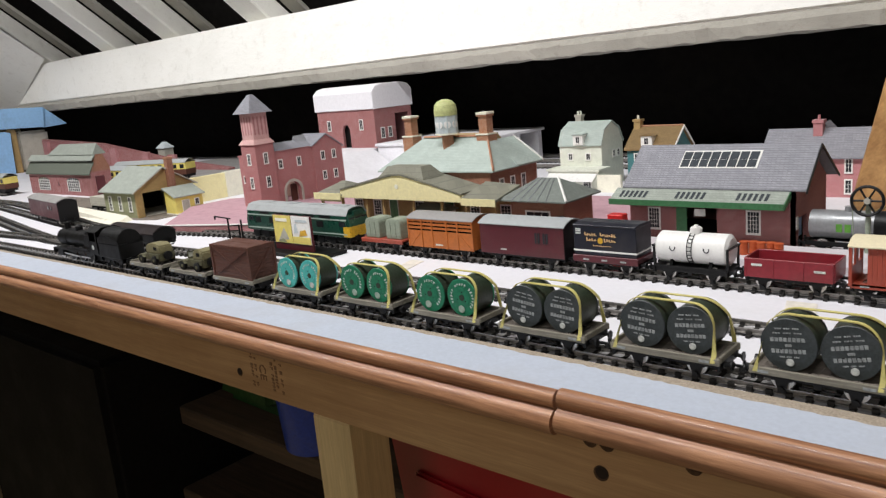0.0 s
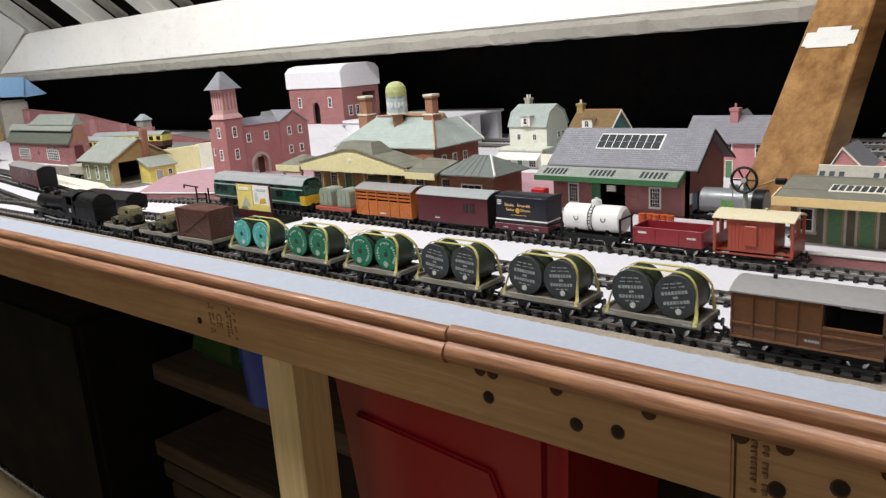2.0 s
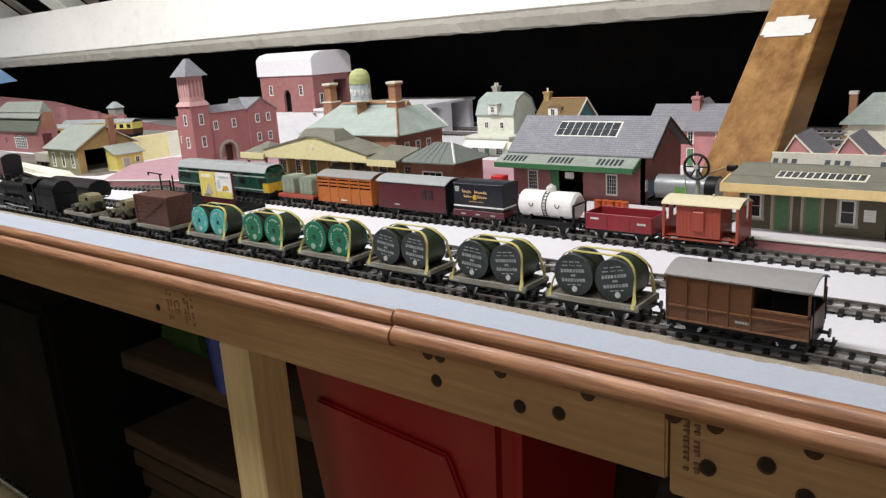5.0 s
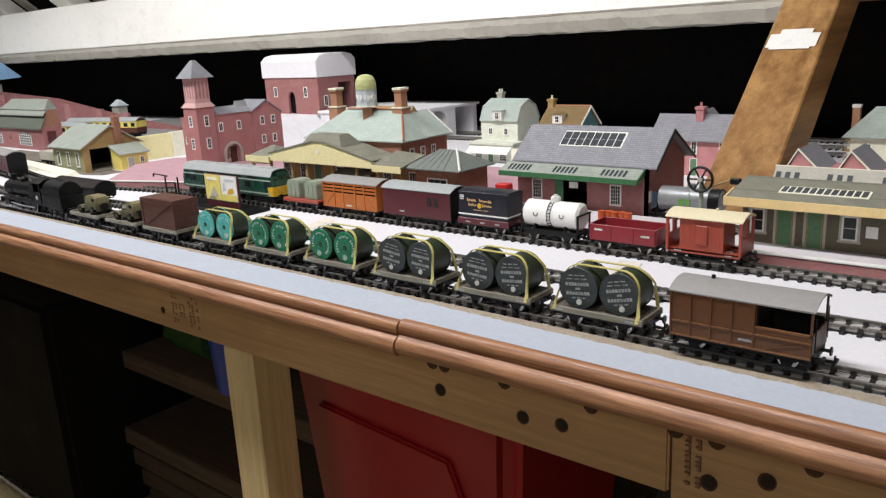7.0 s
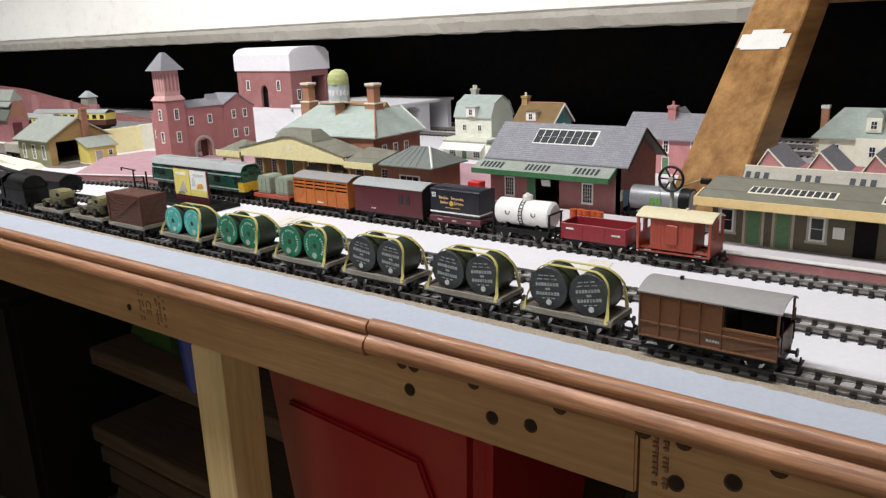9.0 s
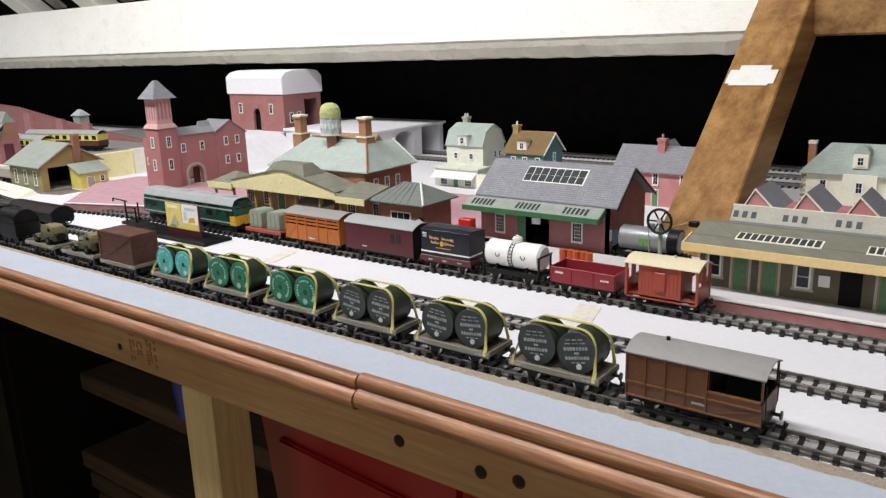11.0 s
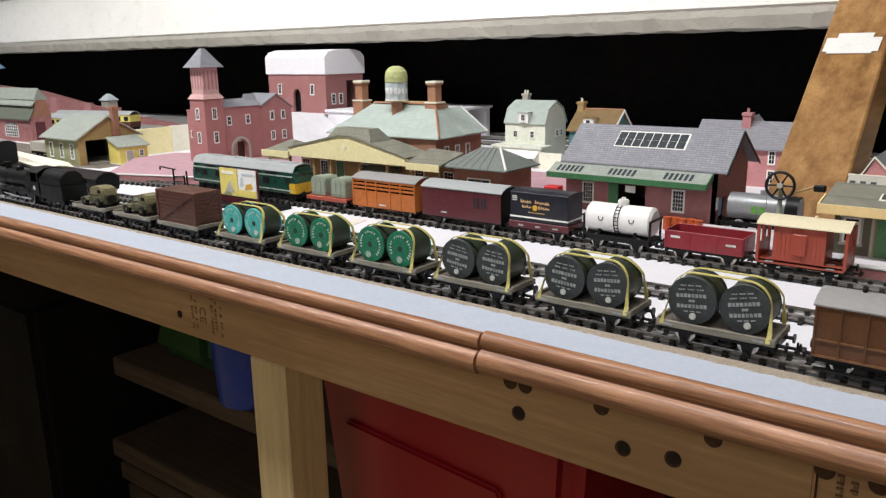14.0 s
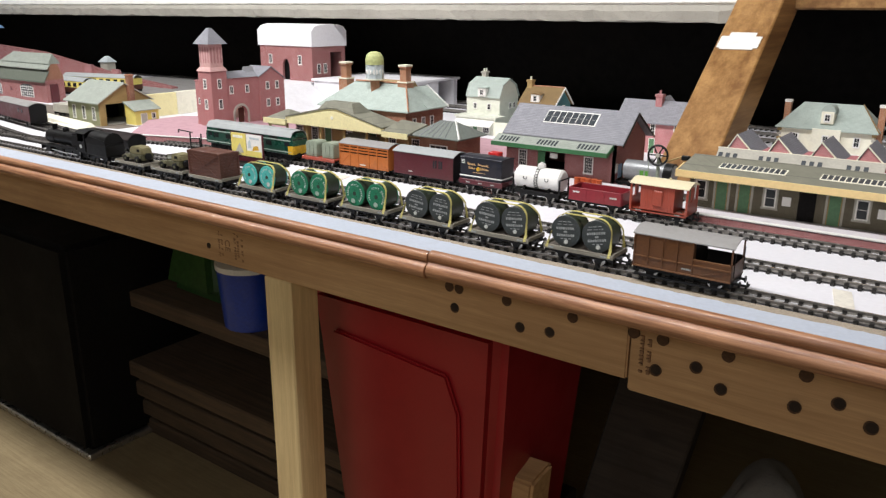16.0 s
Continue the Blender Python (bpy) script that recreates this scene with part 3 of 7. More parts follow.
# ---- rolling stock: every vehicle stands with z = 0 at the rail head ----
WHEEL_ME = mesh_of("wheel", cyl(cyl(B(), (0, -0.0014, 0), (0, 0.0014, 0), 0.0061, 18), (0, 0.0014, 0), (0, 0.002, 0), 0.0066, 18), BLACK)
TYRE_ME = mesh_of("tyre", cyl(B(), (0, -0.0016, 0), (0, 0.0005, 0), 0.0063, 18), BRIGHT)
BUFFER_ME = mesh_of("buffer", cyl(cyl(B(), (0, 0, 0), (0.0045, 0, 0), 0.0012, 8), (0.0045, 0, 0), (0.0055, 0, 0), 0.0028, 12), BLACK)
hook = B()
box(hook, 0, 0.010, -0.0012, 0.0012, -0.0006, 0.0006)
box(hook, 0.0085, 0.010, -0.006, 0.006, -0.0006, 0.0006)
box(hook, 0.0085, 0.0095, -0.0008, 0.0008, 0, 0.004)
HOOK_ME = mesh_of("coupling", hook, BLACK)
guard = B()
prism(guard, [(-0.0042, 0.0), (0.0042, 0.0), (0.0022, -0.0062), (0.0022, -0.0085), (-0.0022, -0.0085), (-0.0022, -0.0062)], "y", -0.0007, 0.0007)
box(guard, -0.0055, 0.0055, -0.0014, 0.0002, -0.0012, 0.0002)
cyl(guard, (0, -0.0022, -0.0060), (0, 0.0, -0.0060), 0.0017, 8)
GUARD_ME = mesh_of("axle_guard", guard, BLACK)


def chassis(v, L, W, base, top=0.0105, mat=BLACK):
    """Solebars, headstocks, wheels with axle guards, buffers and couplings."""
    for s in (-1, 1):
        part("solebar", box(B(), -L / 2, L / 2, s * W * 0.36 - 0.0012, s * W * 0.36 + 0.0012, top - 0.004, top - 0.0002), mat, v)
        part("headstock", box(B(), s * L / 2 - (0.0018 if s > 0 else 0), s * L / 2 + (0.0018 if s < 0 else 0), -W / 2 + 0.001, W / 2 - 0.001, top - 0.0048, top - 0.0002), mat, v)
        for y in (-0.0082, 0.0082):
            part("buffer", BUFFER_ME, None, v).matrix_basis = pose(s * L / 2, y * 1.05, top - 0.0022, 0, 0, 0 if s > 0 else 180)
        part("coupling", HOOK_ME, None, v).matrix_basis = pose(s * L / 2, 0, top - 0.0052, 0, 0, 0 if s > 0 else 180)
        part("axle", cyl(B(), (s * base / 2, -0.0115, 0.0061), (s * base / 2, 0.0115, 0.0061), 0.001, 8), BRIGHT, v)
        for y in (-1, 1):
            w = part("wheel", WHEEL_ME, None, v)
            w.matrix_basis = pose(s * base / 2, y * 0.0083, 0.0061, 0, 0, 180 if y > 0 else 0)
            part("tyre", TYRE_ME, None, w)
            part("axle_guard", GUARD_ME, None, v).matrix_basis = pose(s * base / 2, y * W * 0.36, top - 0.0035, 0, 0, 0 if y < 0 else 180)
    part("brake_lever", box(box(B(), -base * 0.25, base * 0.3, -W * 0.40, -W * 0.40 + 0.0008, 0.0035, 0.0043), -0.002, 0.002, -W * 0.40, -W * 0.40 + 0.001, 0.0035, top - 0.003), mat, v)


def flat_wagon(x, label, L=0.068, W=0.031, y=None):
    v = thing("flat_wagon", label, "wagon", "goods train at the table's edge", pose(x, 0.0475 if y is None else y, RAIL))
    chassis(v, L, W, 0.037)
    n = 14
    for i in range(n):
        part("plank", box(B(), -L / 2 + L * i / n + 0.00012, -L / 2 + L * (i + 1) / n - 0.00012, -W / 2 + 0.0016, W / 2 - 0.0016, 0.0105, 0.0118), DECK, v)
    for s in (-1, 1):
        part("side_rail", bev(box(B(), -L / 2 - 0.0006, L / 2 + 0.0006, s * W / 2 - 0.0008, s * W / 2 + 0.0008, 0.0093, 0.0135)), RAILWOOD, v, "weathered grey side rail")
        part("end_rail", bev(box(B(), s * (L / 2) - 0.0008, s * (L / 2) + 0.0008, -W / 2 + 0.001, W / 2 - 0.001, 0.0105, 0.0145)), RAILWOOD, v, "weathered grey end rail")
    for i in (-0.8, 0.75):
        part("number_mark", box(B(), i * L / 2 - 0.003, i * L / 2 + 0.003, -W / 2 - 0.0011, -W / 2 - 0.0007, 0.0105, 0.012), DIMLETTER, v)
    return v


def cable_drum(x, y, z, r, w, face, lettering, label):
    """Drum lying with its axis across the wagon; its face looks towards the table's edge."""
    d = thing("cable_drum", label, "cable drum", "cable drums on the goods train", pose(x, y, z + r))
    part("lagging", cyl(B(), (0, -w / 2 + 0.0012, 0), (0, w / 2 - 0.0012, 0), r * 0.975, 36), DRUMGREEN, d, "dark green boarded lagging", True)
    for s in (-1, 1):
        f = bev(cyl(B(), (0, s * w / 2, 0), (0, s * (w / 2 - 0.0014), 0), r, 40), 0.0003)
        part("flange", f, face, d, smooth=True)
    fy = -w / 2 - 0.0002
    if lettering == "bars":
        for k, (zz, half, h) in enumerate(((0.62, 0.42, 0.05), (0.45, 0.52, 0.05), (0.20, 0.62, 0.15), (-0.02, 0.12, 0.10), (-0.24, 0.62, 0.15), (-0.46, 0.35, 0.05))):
            n = 8 if h > 0.1 else 11
            bar = B()
            for i in range(n):
                if h < 0.1 and i % 4 == 3:
                    continue
                a = -half + 2 * half * i / n
                box(bar, a * r, (a + 1.5 * half / n) * r, fy, fy + 0.0003, (zz - h / 2) * r, (zz + h / 2) * r)
            part("lettering_line", bar, DIMLETTER, d, "row of pale unreadable lettering")
        part("disc_label", cyl(B(), (0, fy - 0.0002, -0.66 * r), (0, fy + 0.0004, -0.66 * r), 0.14 * r, 16), LETTER, d, "pale round label")
    else:
        part("face_ring", cyl(B(), (0, fy - 0.0001, 0), (0, fy + 0.0003, 0), 0.50 * r, 28), face, d)
        pick = random.Random(7)
        for i in range(19):
            if i in (5, 11):
                continue
            a = radians(212 - 244 * i / 18)
            q = B()
            hh = pick.uniform(0.05, 0.09) * r
            box(q, -0.040 * r, -0.012 * r, fy - 0.0001, fy + 0.0004, 0.70 * r - hh, 0.70 * r + hh)
            box(q, -0.012 * r, 0.040 * r, fy - 0.0001, fy + 0.0004, 0.70 * r + pick.uniform(-0.6, 0.4) * hh, 0.70 * r + hh)
            bmesh.ops.rotate(q, verts=q.verts, cent=(0, 0, 0), matrix=Matrix.Rotation(radians(90) - a, 3, "Y"))
            part("lettering_mark", q, LETTER, d)
        part("hub", cyl(B(), (0, fy - 0.0004, 0), (0, fy + 0.001, 0), 0.17 * r, 14), DRUMGREEN, d)
        part("disc_label", cyl(B(), (0, fy - 0.0002, -0.62 * r), (0, fy + 0.0004, -0.62 * r), 0.2 * r, 16), LOCOBAND if lettering == "arc" else LETTER, d, "pale round label")
    for k in range(3):
        a = radians(90 + 120 * k)
        part("bolt", cyl(B(), (0.30 * r * math.cos(a), fy - 0.0004, 0.30 * r * math.sin(a)), (0.30 * r * math.cos(a), fy + 0.0004, 0.30 * r * math.sin(a)), 0.03 * r, 6), BLACK, d)
    return d


def strap_loop(x, y, r, z0, gap, side, seed):
    """A yellow elastic band over both drums, hooked down to the wagon's corners."""
    rnd = random.Random(seed)
    bm = B()
    hw = 0.0013

    def ribbon(pts, tw):
        quads = []
        for p, t in zip(pts, tw):
            quads.append([bm.verts.new(Vector(p) + Vector(q)) for q in (-t, t, t + Vector((0, 0, 0.0006)) + t.yxz * 0.0, -t + Vector((0, 0, 0.0006)))])
        for a, b in zip(quads, quads[1:]):
            for k in range(4):
                bm.faces.new((a[k], a[(k + 1) % 4], b[(k + 1) % 4], b[k]))
        bm.faces.new(quads[0][::-1])
        bm.faces.new(quads[-1])

    for s in (-1, 1):
        yo = s * 0.006 + rnd.uniform(-0.001, 0.001)
        pts, cx = [], gap / 2
        for k in range(10):         # over the left drum, then the right
            a = radians(150 - 60 * k / 9)
            pts.append((-cx + (r + 0.0007) * math.cos(a), yo - 0.002 * (1 - k / 9) * s, r + (r + 0.0007) * math.sin(a)))
        for k in range(10):
            a = radians(90 - 75 * k / 9)
            pts.append((cx + (r + 0.0007) * math.cos(a), yo + (k / 9) ** 2 * s * 0.006, r + (r + 0.0007) * math.sin(a)))
        pts.append((cx + r + 0.001, s * 0.0152, 0.004))
        pts.append((cx + r + 0.0005, s * 0.0168, -0.001))
        pts.insert(0, (-cx - r * 0.96, s * 0.0145, r * 0.55))
        pts.insert(0, (-cx - r - 0.001, s * 0.0168, -0.001))
        ribbon(pts, [Vector((0, hw, 0)) if 0 < i < len(pts) - 2 else Vector((hw, 0.0002, 0)) for i in range(len(pts))])
    single("elastic_strap", bm, STRAP, "yellow elastic band holding two cable drums on a wagon", "strap", "", pose(x, y, z0), group="straps on the goods train")


DRUM_Z = RAIL + 0.0118
for i, x in enumerate((-0.313, -0.2265, -0.1395, -0.0535, 0.034, 0.1195)):
    flat_wagon(x, "weathered grey flat wagon loaded with two strapped cable drums")
    if i == 0:
        face, kind, words, r = FACETEAL, "ring", "dark green cable drum with a pale turquoise face", 0.0138
    elif i < 3:
        face, kind, words, r = FACEGREEN, "arc", "dark green cable drum with an emerald lettered face", 0.0142
    else:
        face, kind, words, r = DRUMGREY, "bars", "dark green cable drum with a slate-grey lettered face", 0.0148
    for s in (-1, 1):
        dr = cable_drum(x + s * 0.0153, 0.0475 + 0.0004 * s, DRUM_Z, r, 0.021, face, kind, words)
        dr.matrix_basis = dr.matrix_basis @ pose(0, 0, 0, 0, (7, -12, 4, 16, -6)[(i * 2 + s) % 5], 0)
    strap_loop(x, 0.0475, r, DRUM_Z, 0.0306, 1, i)

# crate wagon and two jeeps on flats
flat_wagon(-0.410, "weathered grey flat wagon carrying a large brown crate", 0.066)
cr = thing("packing_crate", "large brown planked packing crate with diagonal braces", "crate", m=pose(-0.410, 0.0475, DRUM_Z))
CX, CY, CH = 0.0305, 0.0145, 0.0335
part("body", box(B(), -CX + 0.0008, CX - 0.0008, -CY + 0.0008, CY - 0.0008, 0, CH - 0.0008), CRATE, cr)
for k in range(9):
    zz = CH * k / 9
    for s in (-1, 1):
        part("board", box(B(), -CX, CX, s * CY - 0.0005, s * CY + 0.0005, zz + 0.0001, zz + CH / 9 - 0.0002), CRATE, cr)
        part("board", box(B(), s * CX - 0.0005, s * CX + 0.0005, -CY, CY, zz + 0.0001, zz + CH / 9 - 0.0002), CRATE, cr)
for s in (-1, 1):
    part("top_board", bev(box(B(), -CX - 0.0004, CX + 0.0004, s * CY / 2 - CY / 2 + 0.0002, s * CY / 2 + CY / 2 - 0.0002, CH - 0.0008, CH + 0.0004)), CRATE, cr)
    for t in (-1, 1):
        part("corner_batten", box(B(), s * CX - 0.0014, s * CX + 0.0014, t * CY - 0.0012, t * CY + 0.0012, 0, CH), CRATE, cr)
    for axis, half in (("y", CX), ("x", CY)):
        for t in (-1, 1):
            br = B()
            w = 0.0012
            pts = [(-half * t, 0.001), (-half * t + w * 1.6 * t, 0.001), (half * t, CH - 0.002), (half * t - w * 1.6 * t, CH - 0.001)]
            prism(br, pts, axis, s * (CY if axis == "y" else CX) + s * (0.0004 + 0.0003 * (t > 0)), s * (CY if axis == "y" else CX) + s * (0.001 + 0.0003 * (t > 0)))
            part("brace", br, CRATE, cr)


def jeep(x, label, hood):
    j = thing("army_jeep", label, "jeep", "army vehicles on flat wagons", pose(x, 0.0475, DRUM_Z) @ pose(0, 0, 0, 0, 0, 180))
    body = prism(B(), [(-0.022, 0.004), (0.023, 0.004), (0.023, 0.0095), (0.008, 0.0105), (0.007, 0.012), (-0.022, 0.0125)], "y", -0.0085, 0.0085)
    part("body", bev(body, 0.0006), OLIVE, j)
    for s in (-1, 1):
        part("wing", bev(prism(B(), [(0.008, 0.007), (0.013, 0.010), (0.021, 0.009), (0.023, 0.006), (0.021, 0.0075), (0.013, 0.0085)], "y", s * 0.0085, s * 0.0118), 0.0003), OLIVE, j)
        part("headlight", cyl(B(), (0.0228, s * 0.0055, 0.0078), (0.0242, s * 0.0055, 0.0078), 0.0015, 10), LETTER, j)
        for wx in (-0.013, 0.0145):
            w = part("wheel", cyl(B(), (wx, s * 0.0085, 0.005), (wx, s * 0.0118, 0.005), 0.005, 16), BLACK, j)
            part("hub", cyl(B(), (wx, s * 0.0118, 0.005), (wx, s * 0.0122, 0.005), 0.002, 8), OLIVE, w)
    part("windscreen", box(box(B(), 0.0062, 0.0072, -0.008, 0.008, 0.012, 0.0135), 0.0062, 0.0072, -0.008, 0.008, 0.0185, 0.0195), OLIVE, j)
    for yy in (-0.008, 0.0073):
        part("screen_post", box(B(), 0.0062, 0.0072, yy, yy + 0.0007, 0.0125, 0.0195), OLIVE, j)
    # off-white glass on the short-hooded jeep is a painted glint
    part("windscreen_glass", box(B(), 0.0065, 0.0068, -0.0073, 0.0073, 0.0135, 0.0185), LETTER if not hood else PANE, j, "windscreen, its glint painted where the glass is pale")
    for sx in (-0.004, -0.014):
        part("seat", bev(box(box(B(), sx - 0.003, sx + 0.003, -0.007, 0.007, 0.0115, 0.014), sx - 0.0035, sx - 0.0022, -0.007, 0.007, 0.013, 0.0178), 0.0003), OLIVE, j)
    front = 0.0068 if hood else -0.0030
    part("canvas_hood", bev(prism(B(), [(-0.0225, 0.0122), (front, 0.0122), (front - 0.0002, 0.0200), (front - 0.004, 0.0226), (-0.015, 0.0232), (-0.0212, 0.0205)], "y", -0.0084, 0.0084), 0.0012, 2), CANVAS, j, "olive canvas hood", True)
    for s in (-1, 1):
        part("hood_window", box(B(), -0.0165, -0.0105, s * 0.0083 - 0.0004, s * 0.0083 + 0.0004, 0.0160, 0.0195), DARK, j)
        part("jerry_can", bev(box(B(), -0.0215, -0.0165, s * 0.0092 - 0.0011, s * 0.0092 + 0.0011, 0.0070, 0.0125), 0.0004), OLIVE, j)
        part("bumper", box(B(), 0.0236, 0.0246, s * 0.0052 - 0.0050, s * 0.0052 + 0.0050, 0.0040, 0.0056), OLIVE, j)
    part("spare_wheel", cyl(B(), (-0.0225, 0, 0.0095), (-0.0255, 0, 0.0095), 0.0048, 16), BLACK, j)
    return j


for x, hd in ((-0.492, False), (-0.578, True)):
    flat_wagon(x, "weathered grey flat wagon carrying a small army jeep")
    jeep(x, "olive army jeep with a canvas hood, on a flat wagon" if hd else "olive army jeep with a short rear hood, on a flat wagon", hd)

# black steam engine with its tender
eng = thing("steam_locomotive", "sooty black steam engine with silver valve gear", "locomotive", m=pose(-0.747, 0.0475, RAIL) @ pose(0, 0, 0, 0, 0, 180))
part("running_plate", box(B(), -0.062, 0.070, -0.0155, 0.0155, 0.0135, 0.0152), COAL, eng)
part("frame", box(B(), -0.060, 0.064, -0.007, 0.007, 0.004, 0.0135), COAL, eng)
part("boiler", cyl(cyl(B(), (-0.030, 0, 0.0275), (0.060, 0, 0.0275), 0.0108, 24), (0.038, 0, 0.0272), (0.062, 0, 0.0272), 0.0112, 24), COAL, eng, smooth=True)
part("smokebox_door", cyl(cyl(B(), (0.062, 0, 0.0272), (0.064, 0, 0.0272), 0.0095, 20, 0.007), (0.064, 0, 0.0272), (0.0655, 0, 0.0272), 0.001, 8), COAL, eng, smooth=True)
part("firebox", bev(box(B(), -0.036, -0.012, -0.0118, 0.0118, 0.0152, 0.0385), 0.003, 2), COAL, eng)
part("chimney", cyl(cyl(B(), (0.050, 0, 0.037), (0.050, 0, 0.045), 0.0038, 14), (0.050, 0, 0.045), (0.050, 0, 0.0463), 0.0046, 14), COAL, eng)
part("dome", cyl(cyl(B(), (0.018, 0, 0.0375), (0.018, 0, 0.0425), 0.0048, 14), (0.018, 0, 0.0425), (0.018, 0, 0.0445), 0.0048, 14, 0.0022), COAL, eng, smooth=True)
part("safety_valve", cyl(B(), (-0.022, 0, 0.038), (-0.022, 0, 0.042), 0.0018, 10), BRIGHT, eng)
cab = B()
for s in (-1, 1):
    box(cab, -0.058, -0.036, s * 0.0150 - 0.0005, s * 0.0150 + 0.0005, 0.0152, 0.030)
    box(cab, -0.040, -0.036, s * 0.0150 - 0.0005, s * 0.0150 + 0.0005, 0.030, 0.042)
    box(cab, -0.058, -0.055, s * 0.0150 - 0.0005, s * 0.0150 + 0.0005, 0.030, 0.042)
box(cab, -0.037, -0.036, -0.0145, 0.0145, 0.0152, 0.044)
part("cab_side", cab, COAL, eng)
part("cab_roof", prism(B(), [(-0.0165, 0.0415), (-0.008, 0.0458), (0.008, 0.0458), (0.0165, 0.0415), (0.0165, 0.0424), (0.008, 0.0468), (-0.008, 0.0468), (-0.0165, 0.0424)], "x", -0.062, -0.034), COAL, eng)
for s in (-1, 1):
    part("cylinder_block", bev(box(B(), 0.044, 0.060, s * 0.0115 - 0.003, s * 0.0115 + 0.003, 0.005, 0.0135), 0.0008), COAL, eng)
    part("splasher", prism(B(), [(-0.030, 0.0152), (0.032, 0.0152), (0.028, 0.019), (-0.026, 0.019)], "y", s * 0.0125, s * 0.0145), COAL, eng)
    part("side_badge", cyl(B(), (-0.047, s * 0.0155, 0.023), (-0.047, s * 0.0158, 0.023), 0.0028, 12), LETTER, eng, "round pale badge")
    for wx in (-0.024, 0.0, 0.024):
        w = part("driving_wheel", cyl(B(), (wx, s * 0.0075, 0.0098), (wx, s * 0.0103, 0.0098), 0.0098, 24), BLACK, eng)
        part("tyre", cyl(B(), (wx, s * 0.0103, 0.0098), (wx, s * 0.0106, 0.0098), 0.0098, 24), BRIGHT, w)
        part("boss", cyl(B(), (wx, s * 0.0106, 0.0098), (wx, s * 0.011, 0.0098), 0.0086, 24), BLACK, w)
    part("coupling_rod", box(B(), -0.026, 0.026, s * 0.0118 - 0.0004, s * 0.0118 + 0.0004, 0.0062, 0.0078), BRIGHT, eng, "silver coupling rod")
    part("connecting_rod", prism(B(), [(0.0, 0.0062), (0.046, 0.0085), (0.046, 0.0098), (0.0, 0.0078)], "y", s * 0.0126, s * 0.0133), BRIGHT, eng)
    part("buffer", BUFFER_ME, None, eng).matrix_basis = pose(0.070, s * 0.0087, 0.0115)
    part("bogie_wheel", cyl(B(), (0.056, s * 0.0075, 0.0055), (0.056, s * 0.0098, 0.0055), 0.0055, 16), BRIGHT, eng)
part("buffer_beam", box(B(), 0.068, 0.070, -0.0155, 0.0155, 0.008, 0.0145), COAL, eng)
ten = thing("tender", "sooty black tender piled high with a dark load", "tender", m=pose(-0.660, 0.0475, RAIL))
chassis(ten, 0.052, 0.031, 0.030, 0.0125, COAL)
part("tank", bev(box(B(), -0.026, 0.026, -0.0155, 0.0155, 0.0125, 0.030), 0.001), COAL, ten)
part("side_sheet", prism(B(), [(-0.026, 0.030), (0.026, 0.030), (0.024, 0.036), (-0.010, 0.040), (-0.026, 0.036)], "y", -0.0155, -0.0147), COAL, ten)
part("side_sheet", prism(B(), [(-0.026, 0.030), (0.026, 0.030), (0.024, 0.036), (-0.010, 0.040), (-0.026, 0.036)], "y", 0.0147, 0.0155), COAL, ten)
arch_top = [(-0.0150, 0.0300)] + [(-0.0150 * math.cos(radians(12 * k)), 0.0315 + 0.0150 * math.sin(radians(12 * k))) for k in range(16)] + [(0.0150, 0.0300)]
part("load", bev(prism(B(), arch_top, "x", -0.024, 0.0235), 0.0015, 2), COAL, ten, "tall round-topped black cover", True)


def van_roof(L, W, z0, rise, over=0.0012, thick=0.0009, n=10):
    prof = []
    for k in range(n + 1):
        y = -W / 2 - over + (W + 2 * over) * k / n
        u = y / (W / 2 + over)
        prof.append((y, z0 + rise * (1 - u * u)))
    return prism(B(), prof + [(y, z + thick) for y, z in reversed(prof)], "x", -L / 2 - over, L / 2 + over)


def end_wall(x, W, z0, z1, rise, t=0.0009):
    prof = [(-W / 2, z0), (W / 2, z0)]
    for k in range(9):
        y = W / 2 - W * k / 8
        prof.append((y, z1 + rise * (1 - (2 * y / W) ** 2)))
    return prism(B(), prof, "x", x - t / 2, x + t / 2)


